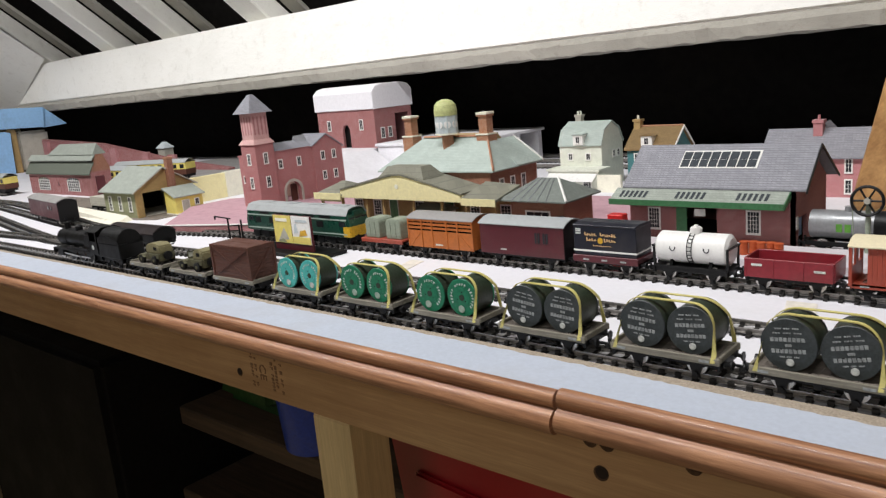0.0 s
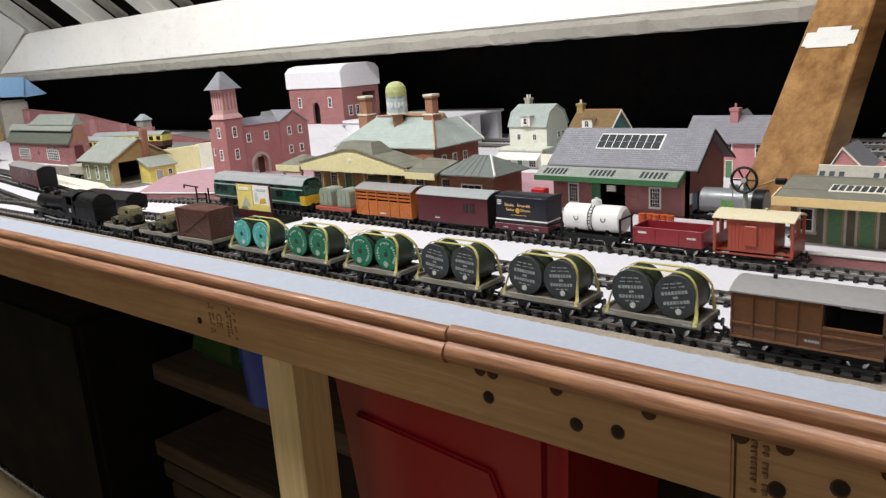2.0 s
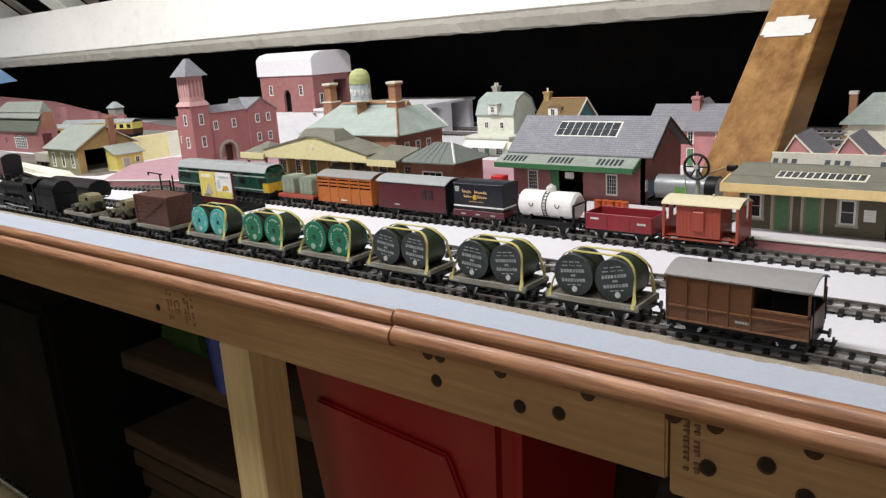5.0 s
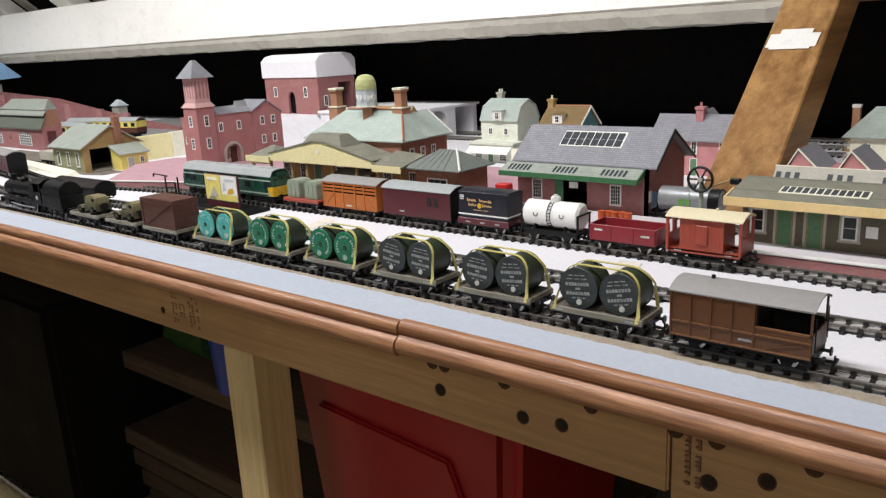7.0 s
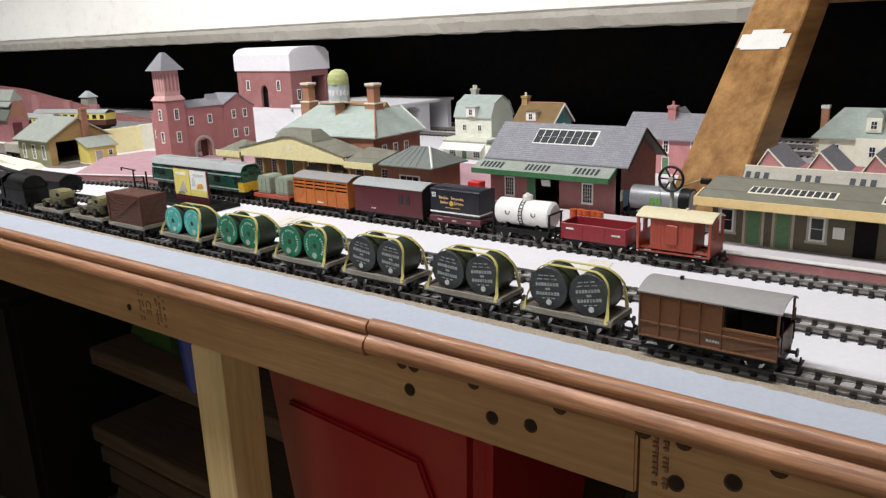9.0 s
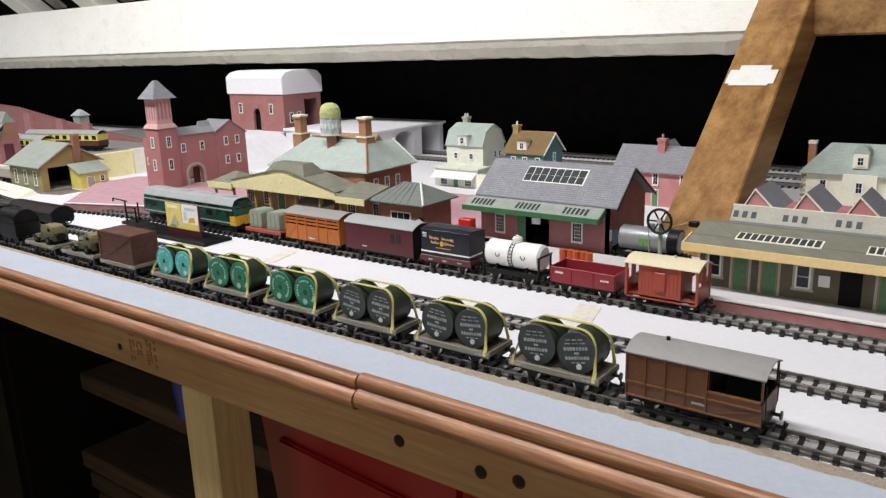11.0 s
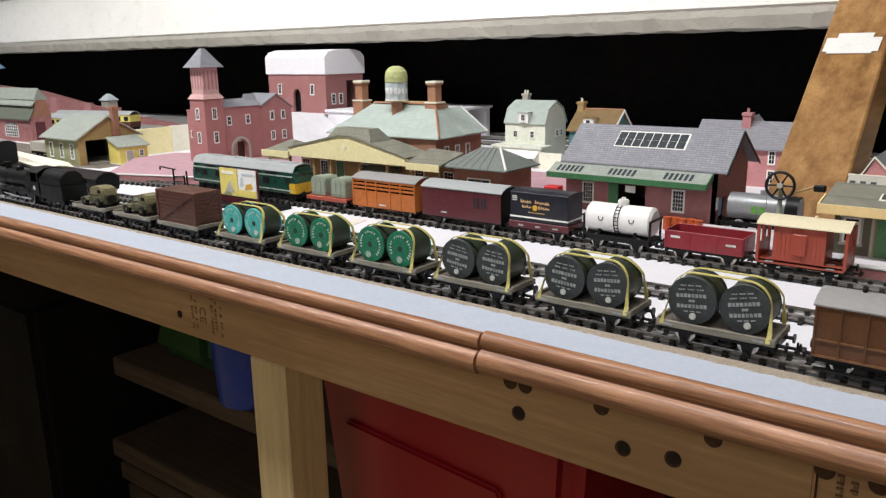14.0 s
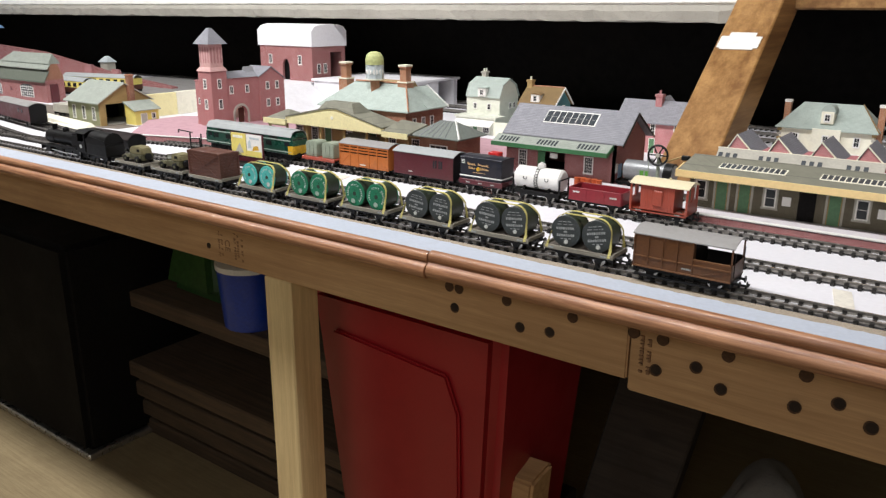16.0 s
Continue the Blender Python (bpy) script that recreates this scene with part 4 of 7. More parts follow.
# brown brake van with an open veranda, at the tail of the front train
toad = thing("brake_van", "brown goods brake van with a grey roof and open veranda", "brake van", m=pose(0.2145, 0.0475, RAIL))
L, W = 0.083, 0.0335
chassis(toad, L, W, 0.055, 0.010)
part("floor", box(B(), -L / 2, L / 2, -W / 2, W / 2, 0.0095, 0.0110), TOADBROWN, toad)
for s in (-1, 1):
    part("cabin_side", box(B(), -L / 2, 0.010, s * W / 2 - 0.0005, s * W / 2 + 0.0005, 0.0102, 0.0385), TOADBROWN, toad)
    part("veranda_side", box(B(), 0.010, L / 2, s * W / 2 - 0.0005, s * W / 2 + 0.0005, 0.0102, 0.0235), TOADBROWN, toad)
    part("waist_rail", box(B(), -L / 2, L / 2, s * (W / 2 + 0.0008) - 0.0005, s * (W / 2 + 0.0008) + 0.0005, 0.0192, 0.0202), TOADLIT, toad)
    part("lower_rail", box(B(), -L / 2, L / 2, s * (W / 2 + 0.0008) - 0.0005, s * (W / 2 + 0.0008) + 0.0005, 0.0100, 0.0112), TOADLIT, toad)
    part("top_rail", box(B(), 0.010, L / 2, s * W / 2 - 0.0008, s * W / 2 + 0.0008, 0.0235, 0.0248), TOADLIT, toad)
    for x in (-0.041, -0.0285, -0.016, -0.0035, 0.0095):
        part("rib", box(B(), x - 0.0005, x + 0.0005, s * (W / 2 + 0.0008) - 0.0006, s * (W / 2 + 0.0008) + 0.0006, 0.0112, 0.0385), TOADBROWN, toad)
    part("corner_post", box(B(), L / 2 - 0.0012, L / 2, s * W / 2 - 0.0008, s * W / 2 + 0.0008, 0.0102, 0.0385), TOADBROWN, toad)
    br = prism(B(), [(0.012, 0.0112), (0.0145, 0.0112), (0.042, 0.0190), (0.0395, 0.0190)], "y", s * (W / 2 + 0.0004), s * (W / 2 + 0.001))
    part("diagonal_rib", br, TOADBROWN, toad)
    part("handrail", cyl(B(), (L / 2 + 0.001, s * (W / 2 - 0.003), 0.014), (L / 2 + 0.001, s * (W / 2 - 0.003), 0.034), 0.0004, 6), BLACK, toad)
    part("step_board", box(B(), -0.040, 0.040, s * (W / 2 + 0.0005) - 0.002, s * (W / 2 + 0.0005) + 0.002, 0.0028, 0.0036), BLACK, toad)
for x in (-L / 2, 0.010):
    part("end_wall", end_wall(x, W - 0.001, 0.0102, 0.0385, 0.0045), TOADBROWN, toad)
part("veranda_end", box(B(), L / 2 - 0.0009, L / 2, -W / 2, W / 2, 0.0102, 0.0235), TOADBROWN, toad)
part("roof", van_roof(L, W, 0.0382, 0.0050), ROOFGREY, toad, "plain grey roof", True)
# dark sheets stand in for the shade inside the veranda
part("shade_lining", box(B(), 0.0112, L / 2 - 0.0013, W / 2 - 0.0016, W / 2 - 0.0009, 0.0112, 0.0262), DARK, toad, "far side of the veranda, its shade painted dark")
part("shade_lining", box(B(), 0.0112, 0.0116, -W / 2 + 0.001, W / 2 - 0.0017, 0.0112, 0.0382), DARK, toad)
part("chimney", cyl(B(), (-0.022, 0.002, 0.042), (-0.022, 0.002, 0.0462), 0.0013, 10), BLACK, toad)
for k in range(5):
    part("number_mark", box(B(), 0.001 + 0.0018 * k, 0.0023 + 0.0018 * k, -W / 2 - 0.0009, -W / 2 - 0.0004, 0.0142, 0.0156), DIMLETTER, toad)

# ---- the second train, beside the platforms ----
REARY = 0.236
GROUP2 = "goods train beside the platforms"

rb = thing("brake_van", "bauxite red brake van with a cream roof", "brake van", GROUP2, pose(0.1215, REARY, RAIL))
L, W = 0.063, 0.031
chassis(rb, L, W, 0.042, 0.010)
part("floor", box(B(), -L / 2, L / 2, -W / 2, W / 2, 0.0095, 0.011), BAUXITE, rb)
part("cabin", box(B(), -0.020, 0.017, -W / 2 + 0.001, W / 2 - 0.001, 0.011, 0.0385), BAUXITE, rb)
for k in range(12):
    part("plank", box(B(), -0.0205 + 0.00315 * k, -0.0205 + 0.00315 * (k + 1) - 0.00015, -W / 2 + 0.0004, -W / 2 + 0.0011, 0.0112, 0.0380), BAUXITE, rb)
part("ducket", bev(box(B(), -0.006, 0.004, -W / 2 - 0.0012, -W / 2 + 0.001, 0.0165, 0.0335), 0.0006), BAUXITE, rb, "projecting side lookout")
for s in (-1, 1):
    part("veranda_end", box(box(B(), s * L / 2 - 0.0008, s * L / 2 + 0.0008, -W / 2, W / 2, 0.0095, 0.0235), s * L / 2 - 0.0008, s * L / 2 + 0.0008, -W / 2 + 0.012, W / 2 - 0.012, 0.0235, 0.0385), BAUXITE, rb)
    for t in (-1, 1):
        part("veranda_post", box(B(), s * L / 2 - 0.0011, s * L / 2 + 0.0011, t * W / 2 - 0.0011, t * W / 2 + 0.0011, 0.0095, 0.0388), BAUXITE, rb)
    part("footboard", box(B(), -L / 2 + 0.004, L / 2 - 0.004, s * (W / 2) - 0.002, s * (W / 2) + 0.002, 0.0035, 0.0043), BLACK, rb)
    part("side_skirt", box(B(), -L / 2, L / 2, s * (W / 2 - 0.0004) - 0.0004, s * (W / 2 - 0.0004) + 0.0004, 0.0078, 0.0112), BAUXITE, rb)
    part("number_mark", box(B(), s * 0.022 - 0.003, s * 0.022 + 0.003, -W / 2 - 0.0003, -W / 2, 0.0090, 0.0100), DIMLETTER, rb)
part("roof", van_roof(L, W, 0.0385, 0.0048, 0.0018), CREAM, rb, "cream painted arched roof", True)
part("roof_vent", cyl(B(), (0.006, 0, 0.0438), (0.006, 0, 0.0462), 0.0012, 8), CREAM, rb)

op = thing("open_wagon", "crimson low-sided open wagon, empty", "wagon", GROUP2, pose(0.0465, REARY, RAIL))
L, W = 0.065, 0.031
chassis(op, L, W, 0.040, 0.0105)
part("floor", box(B(), -L / 2, L / 2, -W / 2, W / 2, 0.0100, 0.0113), CRIMSON, op)
for s in (-1, 1):
    part("side", bev(box(B(), -L / 2, L / 2, s * W / 2 - 0.0007, s * W / 2 + 0.0007, 0.0095, 0.0245), 0.0003), CRIMSON, op)
    part("end", bev(box(B(), s * L / 2 - 0.0007, s * L / 2 + 0.0007, -W / 2 + 0.0008, W / 2 - 0.0008, 0.0095, 0.0245), 0.0003), CRIMSON, op)
    for k in (-0.0315, -0.011, 0.011, 0.0315):
        part("stanchion", box(B(), k - 0.0006, k + 0.0006, s * (W / 2 + 0.0009) - 0.0003, s * (W / 2 + 0.0009) + 0.0003, 0.0095, 0.0240), CRIMSON, op)
    part("number_mark", box(B(), s * 0.023 - 0.004, s * 0.023 + 0.004, -W / 2 - 0.0012, -W / 2 - 0.0007, 0.0188 - 0.002 * (s > 0), 0.0205 - 0.002 * (s > 0)), LETTER, op)

tk = thing("tank_wagon", "white tank wagon on a black frame with a ladder", "wagon", GROUP2, pose(-0.0325, REARY, RAIL) @ Matrix.Diagonal((0.94, 1, 1, 1)))
L, W = 0.068, 0.031
chassis(tk, L, W, 0.040, 0.0105)
part("frame_top", box(B(), -L / 2, L / 2, -W * 0.42, W * 0.42, 0.0100, 0.0113), BLACK, tk)
part("tank", cyl(cyl(cyl(B(), (-0.031, 0, 0.0255), (0.031, 0, 0.0255), 0.0132, 32), (0.031, 0, 0.0255), (0.0335, 0, 0.0255), 0.0132, 32, 0.0105), (-0.031, 0, 0.0255), (-0.0335, 0, 0.0255), 0.0132, 32, 0.0105), TANKWHITE, tk, "glossy white tank barrel", True)
part("filler_dome", cyl(cyl(cyl(B(), (0.001, 0, 0.036), (0.001, 0, 0.0425), 0.0052, 18), (0.001, 0, 0.0425), (0.001, 0, 0.0435), 0.0042, 14), (0.001, 0, 0.0435), (0.001, 0, 0.0452), 0.0018, 10), TANKWHITE, tk, smooth=True)
for s in (-1, 1):
    part("end_frame", box(box(B(), s * 0.0335 - 0.0009, s * 0.0335 + 0.0009, -0.0125, -0.0108, 0.011, 0.0285), s * 0.0335 - 0.0009, s * 0.0335 + 0.0009, 0.0108, 0.0125, 0.011, 0.0285), BLACK, tk)
    part("end_bar", box(B(), s * 0.0345 - 0.0006, s * 0.0345 + 0.0006, -0.013, 0.013, 0.0275, 0.0290), BLACK, tk)
    for t in (-1, 1):
        part("saddle", prism(B(), [(-0.0115, 0.0113), (0.0115, 0.0113), (0.0095, 0.0165), (-0.0095, 0.0165)], "x", s * 0.018 - 0.0015, s * 0.018 + 0.0015), BLACK, tk)
    lad = B()
    for dx in (-0.0021, 0.0021):
        for k in range(7):
            a0, a1 = radians(-60 + 140 * k / 7), radians(-60 + 140 * (k + 1) / 7)
            cyl(lad, (dx, s * 0.0139 * math.cos(a0), 0.0255 + 0.0139 * math.sin(a0)), (dx, s * 0.0139 * math.cos(a1), 0.0255 + 0.0139 * math.sin(a1)), 0.0004, 5)
    for k in range(10):
        a = radians(-58 + 130 * k / 9)
        cyl(lad, (-0.0021, s * 0.0139 * math.cos(a), 0.0255 + 0.0139 * math.sin(a)), (0.0021, s * 0.0139 * math.cos(a), 0.0255 + 0.0139 * math.sin(a)), 0.00035, 5)
    part("ladder", lad, BLACK, tk, "black ladder curving over the tank")
    ring = B()
    for k in range(10):
        a0, a1 = radians(-200 + 220 * k / 10), radians(-200 + 220 * (k + 1) / 10)
        cx = s * 0.0155
        cyl(ring, (cx + 0.0024 * math.cos(a0), -0.01335, 0.0275 + 0.0026 * math.sin(a0)), (cx + 0.0024 * math.cos(a1), -0.01335, 0.0275 + 0.0026 * math.sin(a1)), 0.00045, 5)
    part("horseshoe_mark", ring, NAVY, tk, "small dark horseshoe-shaped marking")

cf = thing("flat_wagon", "crimson flat wagon under a navy blue container", "wagon", GROUP2, pose(-0.1105, REARY, RAIL) @ Matrix.Diagonal((0.93, 1, 1, 1)))
chassis(cf, 0.070, 0.031, 0.040, 0.0105)
part("body", bev(box(B(), -0.035, 0.035, -0.0155, 0.0155, 0.0085, 0.0150), 0.0005), MAROON, cf)
for k in (-0.02, 0.0, 0.02):
    part("number_mark", box(B(), k - 0.003, k + 0.003, -0.0158, -0.0154, 0.0105, 0.012), DIMLETTER, cf)
ct = thing("freight_container", "navy blue furniture container with faded gilt lettering", "container", m=pose(-0.1105, REARY, RAIL + 0.0150) @ Matrix.Diagonal((0.93, 1, 1, 1)))
part("body", bev(box(B(), -0.0335, 0.0335, -0.0145, 0.0145, 0, 0.0275), 0.0007), NAVY, ct)
part("roof", bev(prism(B(), [(-0.0150, 0.0265), (0.0150, 0.0265), (0.0150, 0.0280), (0.007, 0.0296), (-0.007, 0.0296), (-0.0150, 0.0280)], "x", -0.0340, 0.0340), 0.0003), NAVY, ct)
part("white_band", box(B(), -0.0338, 0.0338, -0.0149, 0.0149, 0.0035, 0.0050), WHITE, ct, "white painted waist band")
script = random.Random(21)
for x0, w, z, h in ((-0.021, 0.013, 0.0185, 0.0030), (-0.004, 0.017, 0.0185, 0.0030), (-0.019, 0.011, 0.0135, 0.0028), (0.000, 0.013, 0.0135, 0.0028), (-0.012, 0.020, 0.0090, 0.0009)):
    word = B()
    n = max(4, int(w / 0.0022))
    for k in range(n):
        lo, hi = z - script.uniform(0, 0.25) * h, z + h * (1.0 if k == 0 else script.uniform(0.45, 0.9))
        box(word, x0 + w * k / n, x0 + w * (k + 0.42) / n, -0.0149, -0.0144, lo, hi)
        box(word, x0 + w * (k + 0.42) / n, x0 + w * (k + 0.85) / n, -0.0149, -0.0144, lo + 0.25 * h * (k % 2), lo + (0.25 * (k % 2) + 0.3) * h)
    part("lettering_line", word, GILT, ct, "faded gilt unreadable lettering")
for z in (0.0195, 0.0215, 0.0232):
    part("lettering_bar", box(B(), -0.031, -0.0255, -0.0149, -0.0144, z, z + 0.0012), LETTER, ct)
part("device", cyl(B(), (-0.004, -0.0150, 0.0140), (-0.004, -0.0144, 0.0140), 0.0028, 12), YELLOW, ct, "small round yellow device")

mv = thing("box_van", "maroon box van with an arched grey roof", "van", GROUP2, pose(-0.2005, REARY, RAIL))
L, W = 0.098, 0.033
chassis(mv, L, W, 0.062, 0.0105)
part("body", bev(box(B(), -L / 2, L / 2, -W / 2, W / 2, 0.0090, 0.0385), 0.0004), MAROON, mv)
for s in (-1, 1):
    part("end_wall", end_wall(s * (L / 2 - 0.0002), W - 0.0006, 0.0095, 0.0383, 0.0048, 0.0012), BLACK if s > 0 else MAROON, mv)
for k in range(11):
    part("plank_line", box(B(), -L / 2, L / 2, -W / 2 - 0.00012, -W / 2 + 0.0002, 0.0105 + 0.0026 * k, 0.0105 + 0.0026 * k + 0.0025), MAROON, mv)
part("roof", van_roof(L, W, 0.0385, 0.0055), LIGHTROOF, mv, "pale grey arched roof", True)
for k in (0.020, 0.029):
    w = part("window", box(B(), k - 0.0028, k + 0.0028, -W / 2 - 0.0006, -W / 2 + 0.0004, 0.0225, 0.0325), PANE, mv, "small dark window")
    part("window_bar", box(B(), k - 0.0003, k + 0.0003, -W / 2 - 0.0009, -W / 2 - 0.0004, 0.0225, 0.0325), MAROON, w)
part("number_mark", box(B(), -0.024, -0.017, -W / 2 - 0.0006, -W / 2 - 0.0003, 0.0135, 0.0148), LETTER, mv)

ca = thing("cattle_wagon", "orange cattle wagon with slatted upper sides", "wagon", GROUP2, pose(-0.3045, REARY, RAIL))
L, W = 0.090, 0.032
chassis(ca, L, W, 0.055, 0.0105)
part("floor", box(B(), -L / 2, L / 2, -W / 2, W / 2, 0.0090, 0.0110), ORANGE, ca)
# solid dark block puts shade into the gaps between the slats
part("dark_inside", box(B(), -L / 2 + 0.002, L / 2 - 0.002, -0.010, 0.010, 0.011, 0.036), DARK, ca, "dark block painted as the interior's shade")
for s in (-1, 1):
    part("lower_side", box(B(), -L / 2, L / 2, s * W / 2 - 0.0006, s * W / 2 + 0.0006, 0.0085, 0.0265), ORANGE, ca)
    for z in (0.0285, 0.0325, 0.0365):
        part("slat", box(B(), -L / 2, L / 2, s * W / 2 - 0.0006, s * W / 2 + 0.0006, z, z + 0.0022), ORANGE, ca)
    for x in (-0.0445, -0.025, -0.010, 0.010, 0.025, 0.0445):
        part("rib", box(B(), x - 0.0007, x + 0.0007, s * (W / 2 + 0.0008) - 0.0005, s * (W / 2 + 0.0008) + 0.0005, 0.0085, 0.0390), ORANGE, ca)
    for t in (-1, 1):
        part("brace", prism(B(), [(t * 0.0265, 0.0265), (t * 0.0245, 0.0265), (t * 0.0420, 0.0090), (t * 0.0440, 0.0090)], "y", s * (W / 2 + 0.0003), s * (W / 2 + 0.0010)), ORANGE, ca)
    part("end_wall", end_wall(s * (L / 2 - 0.0004), W - 0.001, 0.0090, 0.0385, 0.0045), ORANGE, ca)
    for z in range(6):
        part("side_plank", box(B(), -0.0095, 0.0095, s * (W / 2 + 0.0006) - 0.0002, s * (W / 2 + 0.0006) + 0.0002, 0.0090 + 0.0029 * z, 0.0090 + 0.0029 * z + 0.0026), ORANGE, ca)
part("roof", van_roof(L, W, 0.0388, 0.0050), ROOFGREY, ca, "brownish grey arched roof", True)
part("number_mark", box(B(), -0.006, 0.004, -W / 2 - 0.0012, -W / 2 - 0.0008, 0.0115, 0.0130), LETTER, ca)

sf = thing("flat_wagon", "small red flat wagon under two sage containers", "wagon", GROUP2, pose(-0.3950, REARY, RAIL))
chassis(sf, 0.066, 0.031, 0.038, 0.0105)
part("body", bev(box(B(), -0.033, 0.033, -0.0155, 0.0155, 0.0080, 0.0125), 0.0004), BAUXITE, sf)
for k in (-0.0165, 0.0165):
    c = thing("freight_container", "small sage green container with chamfered corners", "container", "sage containers", pose(-0.3950 + k, REARY, RAIL + 0.0125))
    part("body", bev(prism(B(), [(-0.0115, 0), (0.0115, 0), (0.0115, 0.0195), (0.0085, 0.0225), (-0.0085, 0.0225), (-0.0115, 0.0195)], "y", -0.0115, 0.0115), 0.0008, 2), SAGE, c)
    for z in (0.004, 0.016):
        part("strap", box(B(), -0.0118, 0.0118, -0.0118, 0.0118, z, z + 0.0012), SAGE, c)
    for x in (-0.004, 0.004):
        part("door_bar", box(B(), x - 0.0004, x + 0.0004, -0.0122, -0.0114, 0.002, 0.019), SAGE, c)

# green diesel locomotive
dl = thing("diesel_locomotive", "green diesel locomotive with pale bands and a yellow end", "locomotive", m=pose(-0.5475, REARY, RAIL))
L, W = 0.206, 0.0335
prof = [(-W / 2, 0.0105), (W / 2, 0.0105), (W / 2, 0.036), (0.0125, 0.0425), (0.006, 0.0445), (-0.006, 0.0445), (-0.0125, 0.0425), (-W / 2, 0.036)]
part("body", bev(prism(B(), prof, "x", -L / 2 + 0.006, L / 2 - 0.006), 0.0006), LOCOGREEN, dl, "dark green body")
part("roof", prism(B(), [(-W / 2 - 0.0002, 0.0362), (-0.0125, 0.0429), (-0.006, 0.0449), (0.006, 0.0449), (0.0125, 0.0429), (W / 2 + 0.0002, 0.0362), (W / 2 + 0.0002, 0.0370), (0.0125, 0.0438), (0.006, 0.0457), (-0.006, 0.0457), (-0.0125, 0.0438), (-W / 2 - 0.0002, 0.0370)], "x", -L / 2 + 0.004, L / 2 - 0.004), LIGHTROOF, dl, "pale grey roof")
for s in (-1, 1):
    part("nose", bev(prism(B(), [(s * (L / 2 - 0.006), 0.0105), (s * L / 2, 0.0105), (s * L / 2, 0.024), (s * (L / 2 - 0.004), 0.0375), (s * (L / 2 - 0.006), 0.0375)], "y", -W / 2 + 0.001, W / 2 - 0.001), 0.0008), LOCOGREEN, dl)
    if s > 0:
        part("warning_panel", box(B(), L / 2 - 0.0004, L / 2 + 0.0005, -W / 2 + 0.001, W / 2 - 0.001, 0.0112, 0.0235), YELLOW, dl, "orange-yellow warning panel")
        part("side_flash", box(B(), L / 2 - 0.011, L / 2 - 0.0005, -W / 2 - 0.0003, -W / 2 + 0.0008, 0.0112, 0.0235), YELLOW, dl, "orange-yellow end flash")
    for y in (-0.0105, 0.0, 0.0105):
        ww = part("cab_window", box(B(), s * (L / 2 - 0.0035) - 0.0004, s * (L / 2 - 0.0035) + 0.0012, y - 0.0042, y + 0.0042, 0.0262, 0.0335), PANE, dl)
    part("headcode_box", box(B(), s * (L / 2 - 0.004), s * (L / 2 - 0.001), -0.007, 0.007, 0.0365, 0.0415), LOCOGREEN, dl)
    for z, h in ((0.0135, 0.0014), (0.0305, 0.0016)):
        part("pale_band", box(B(), -L / 2 + 0.005, L / 2 - 0.005, s * W / 2 - 0.0004, s * W / 2 + 0.0004, z, z + h), LOCOBAND, dl, "pale painted band")
    for x in (-0.090, 0.090):
        part("side_window", box(B(), x - 0.005, x + 0.005, s * W / 2 - 0.0005, s * W / 2 + 0.0005, 0.0235, 0.0290), PANE, dl)
    for x in (-0.06, -0.03, 0.0, 0.03, 0.06):
        part("body_grille", box(B(), x - 0.010, x + 0.010, s * W / 2 - 0.0005, s * W / 2 + 0.0005, 0.0325, 0.0355), BLACK, dl)
    for x in (-0.075, -0.045, 0.02, 0.05):
        part("side_vent", box(B(), x - 0.006, x + 0.006, s * W / 2 - 0.0005, s * W / 2 + 0.0005, 0.0215, 0.0285), BLACK, dl)
    bogie = part("bogie", bev(box(B(), s * 0.066 - 0.030, s * 0.066 + 0.030, -0.0125, 0.0125, 0.0035, 0.0095), 0.001), BLACK, dl)
    for wx in (-0.022, 0.0, 0.022):
        for t in (-1, 1):
            part("wheel", cyl(B(), (s * 0.066 + wx, t * 0.0075, 0.0065), (s * 0.066 + wx, t * 0.0135, 0.0065), 0.0065, 16), BLACK, bogie)
    for t in (-1, 1):
        part("buffer", BUFFER_ME, None, dl).matrix_basis = pose(s * L / 2, t * 0.0087, 0.0112, 0, 0, 0 if s > 0 else 180)
for x in (-0.07, -0.02, 0.03, 0.075):
    part("roof_panel", box(B(), x - 0.012, x + 0.012, -0.005, 0.005, 0.0457, 0.0464), LIGHTROOF, dl)
part("fuel_tank", bev(box(B(), -0.028, 0.028, -0.013, 0.013, 0.003, 0.0105), 0.001), BLACK, dl)

# silver tank wagon on the siding and a maroon van at the far end
bt = thing("tank_wagon", "silver tank wagon with a bright green marking", "wagon", m=pose(0.055, 0.362, RAIL))
chassis(bt, 0.070, 0.031, 0.040, 0.0105)
part("tank", cyl(cyl(B(), (-0.031, 0, 0.0245), (0.031, 0, 0.0245), 0.0128, 28), (0.031, 0, 0.0245), (0.0338, 0, 0.0245), 0.0128, 28, 0.010), SILVER, bt, "dull silver tank barrel", True)
part("end_cap", cyl(B(), (0.0215, 0, 0.0245), (0.0325, 0, 0.0245), 0.0131, 28), BLACK, bt, "dark banded tank end", True)
for x0, x1, z0, z1 in ((-0.008, -0.003, 0.017, 0.030), (-0.001, 0.004, 0.017, 0.030)):
    part("green_mark", box(B(), x0, x1, -0.0131, -0.0118, z0 + 0.003, z1 - 0.003), LEAFGREEN, bt, "plain bright green block marking")
part("filler", cyl(B(), (0, 0, 0.036), (0, 0, 0.041), 0.0042, 14), SILVER, bt)

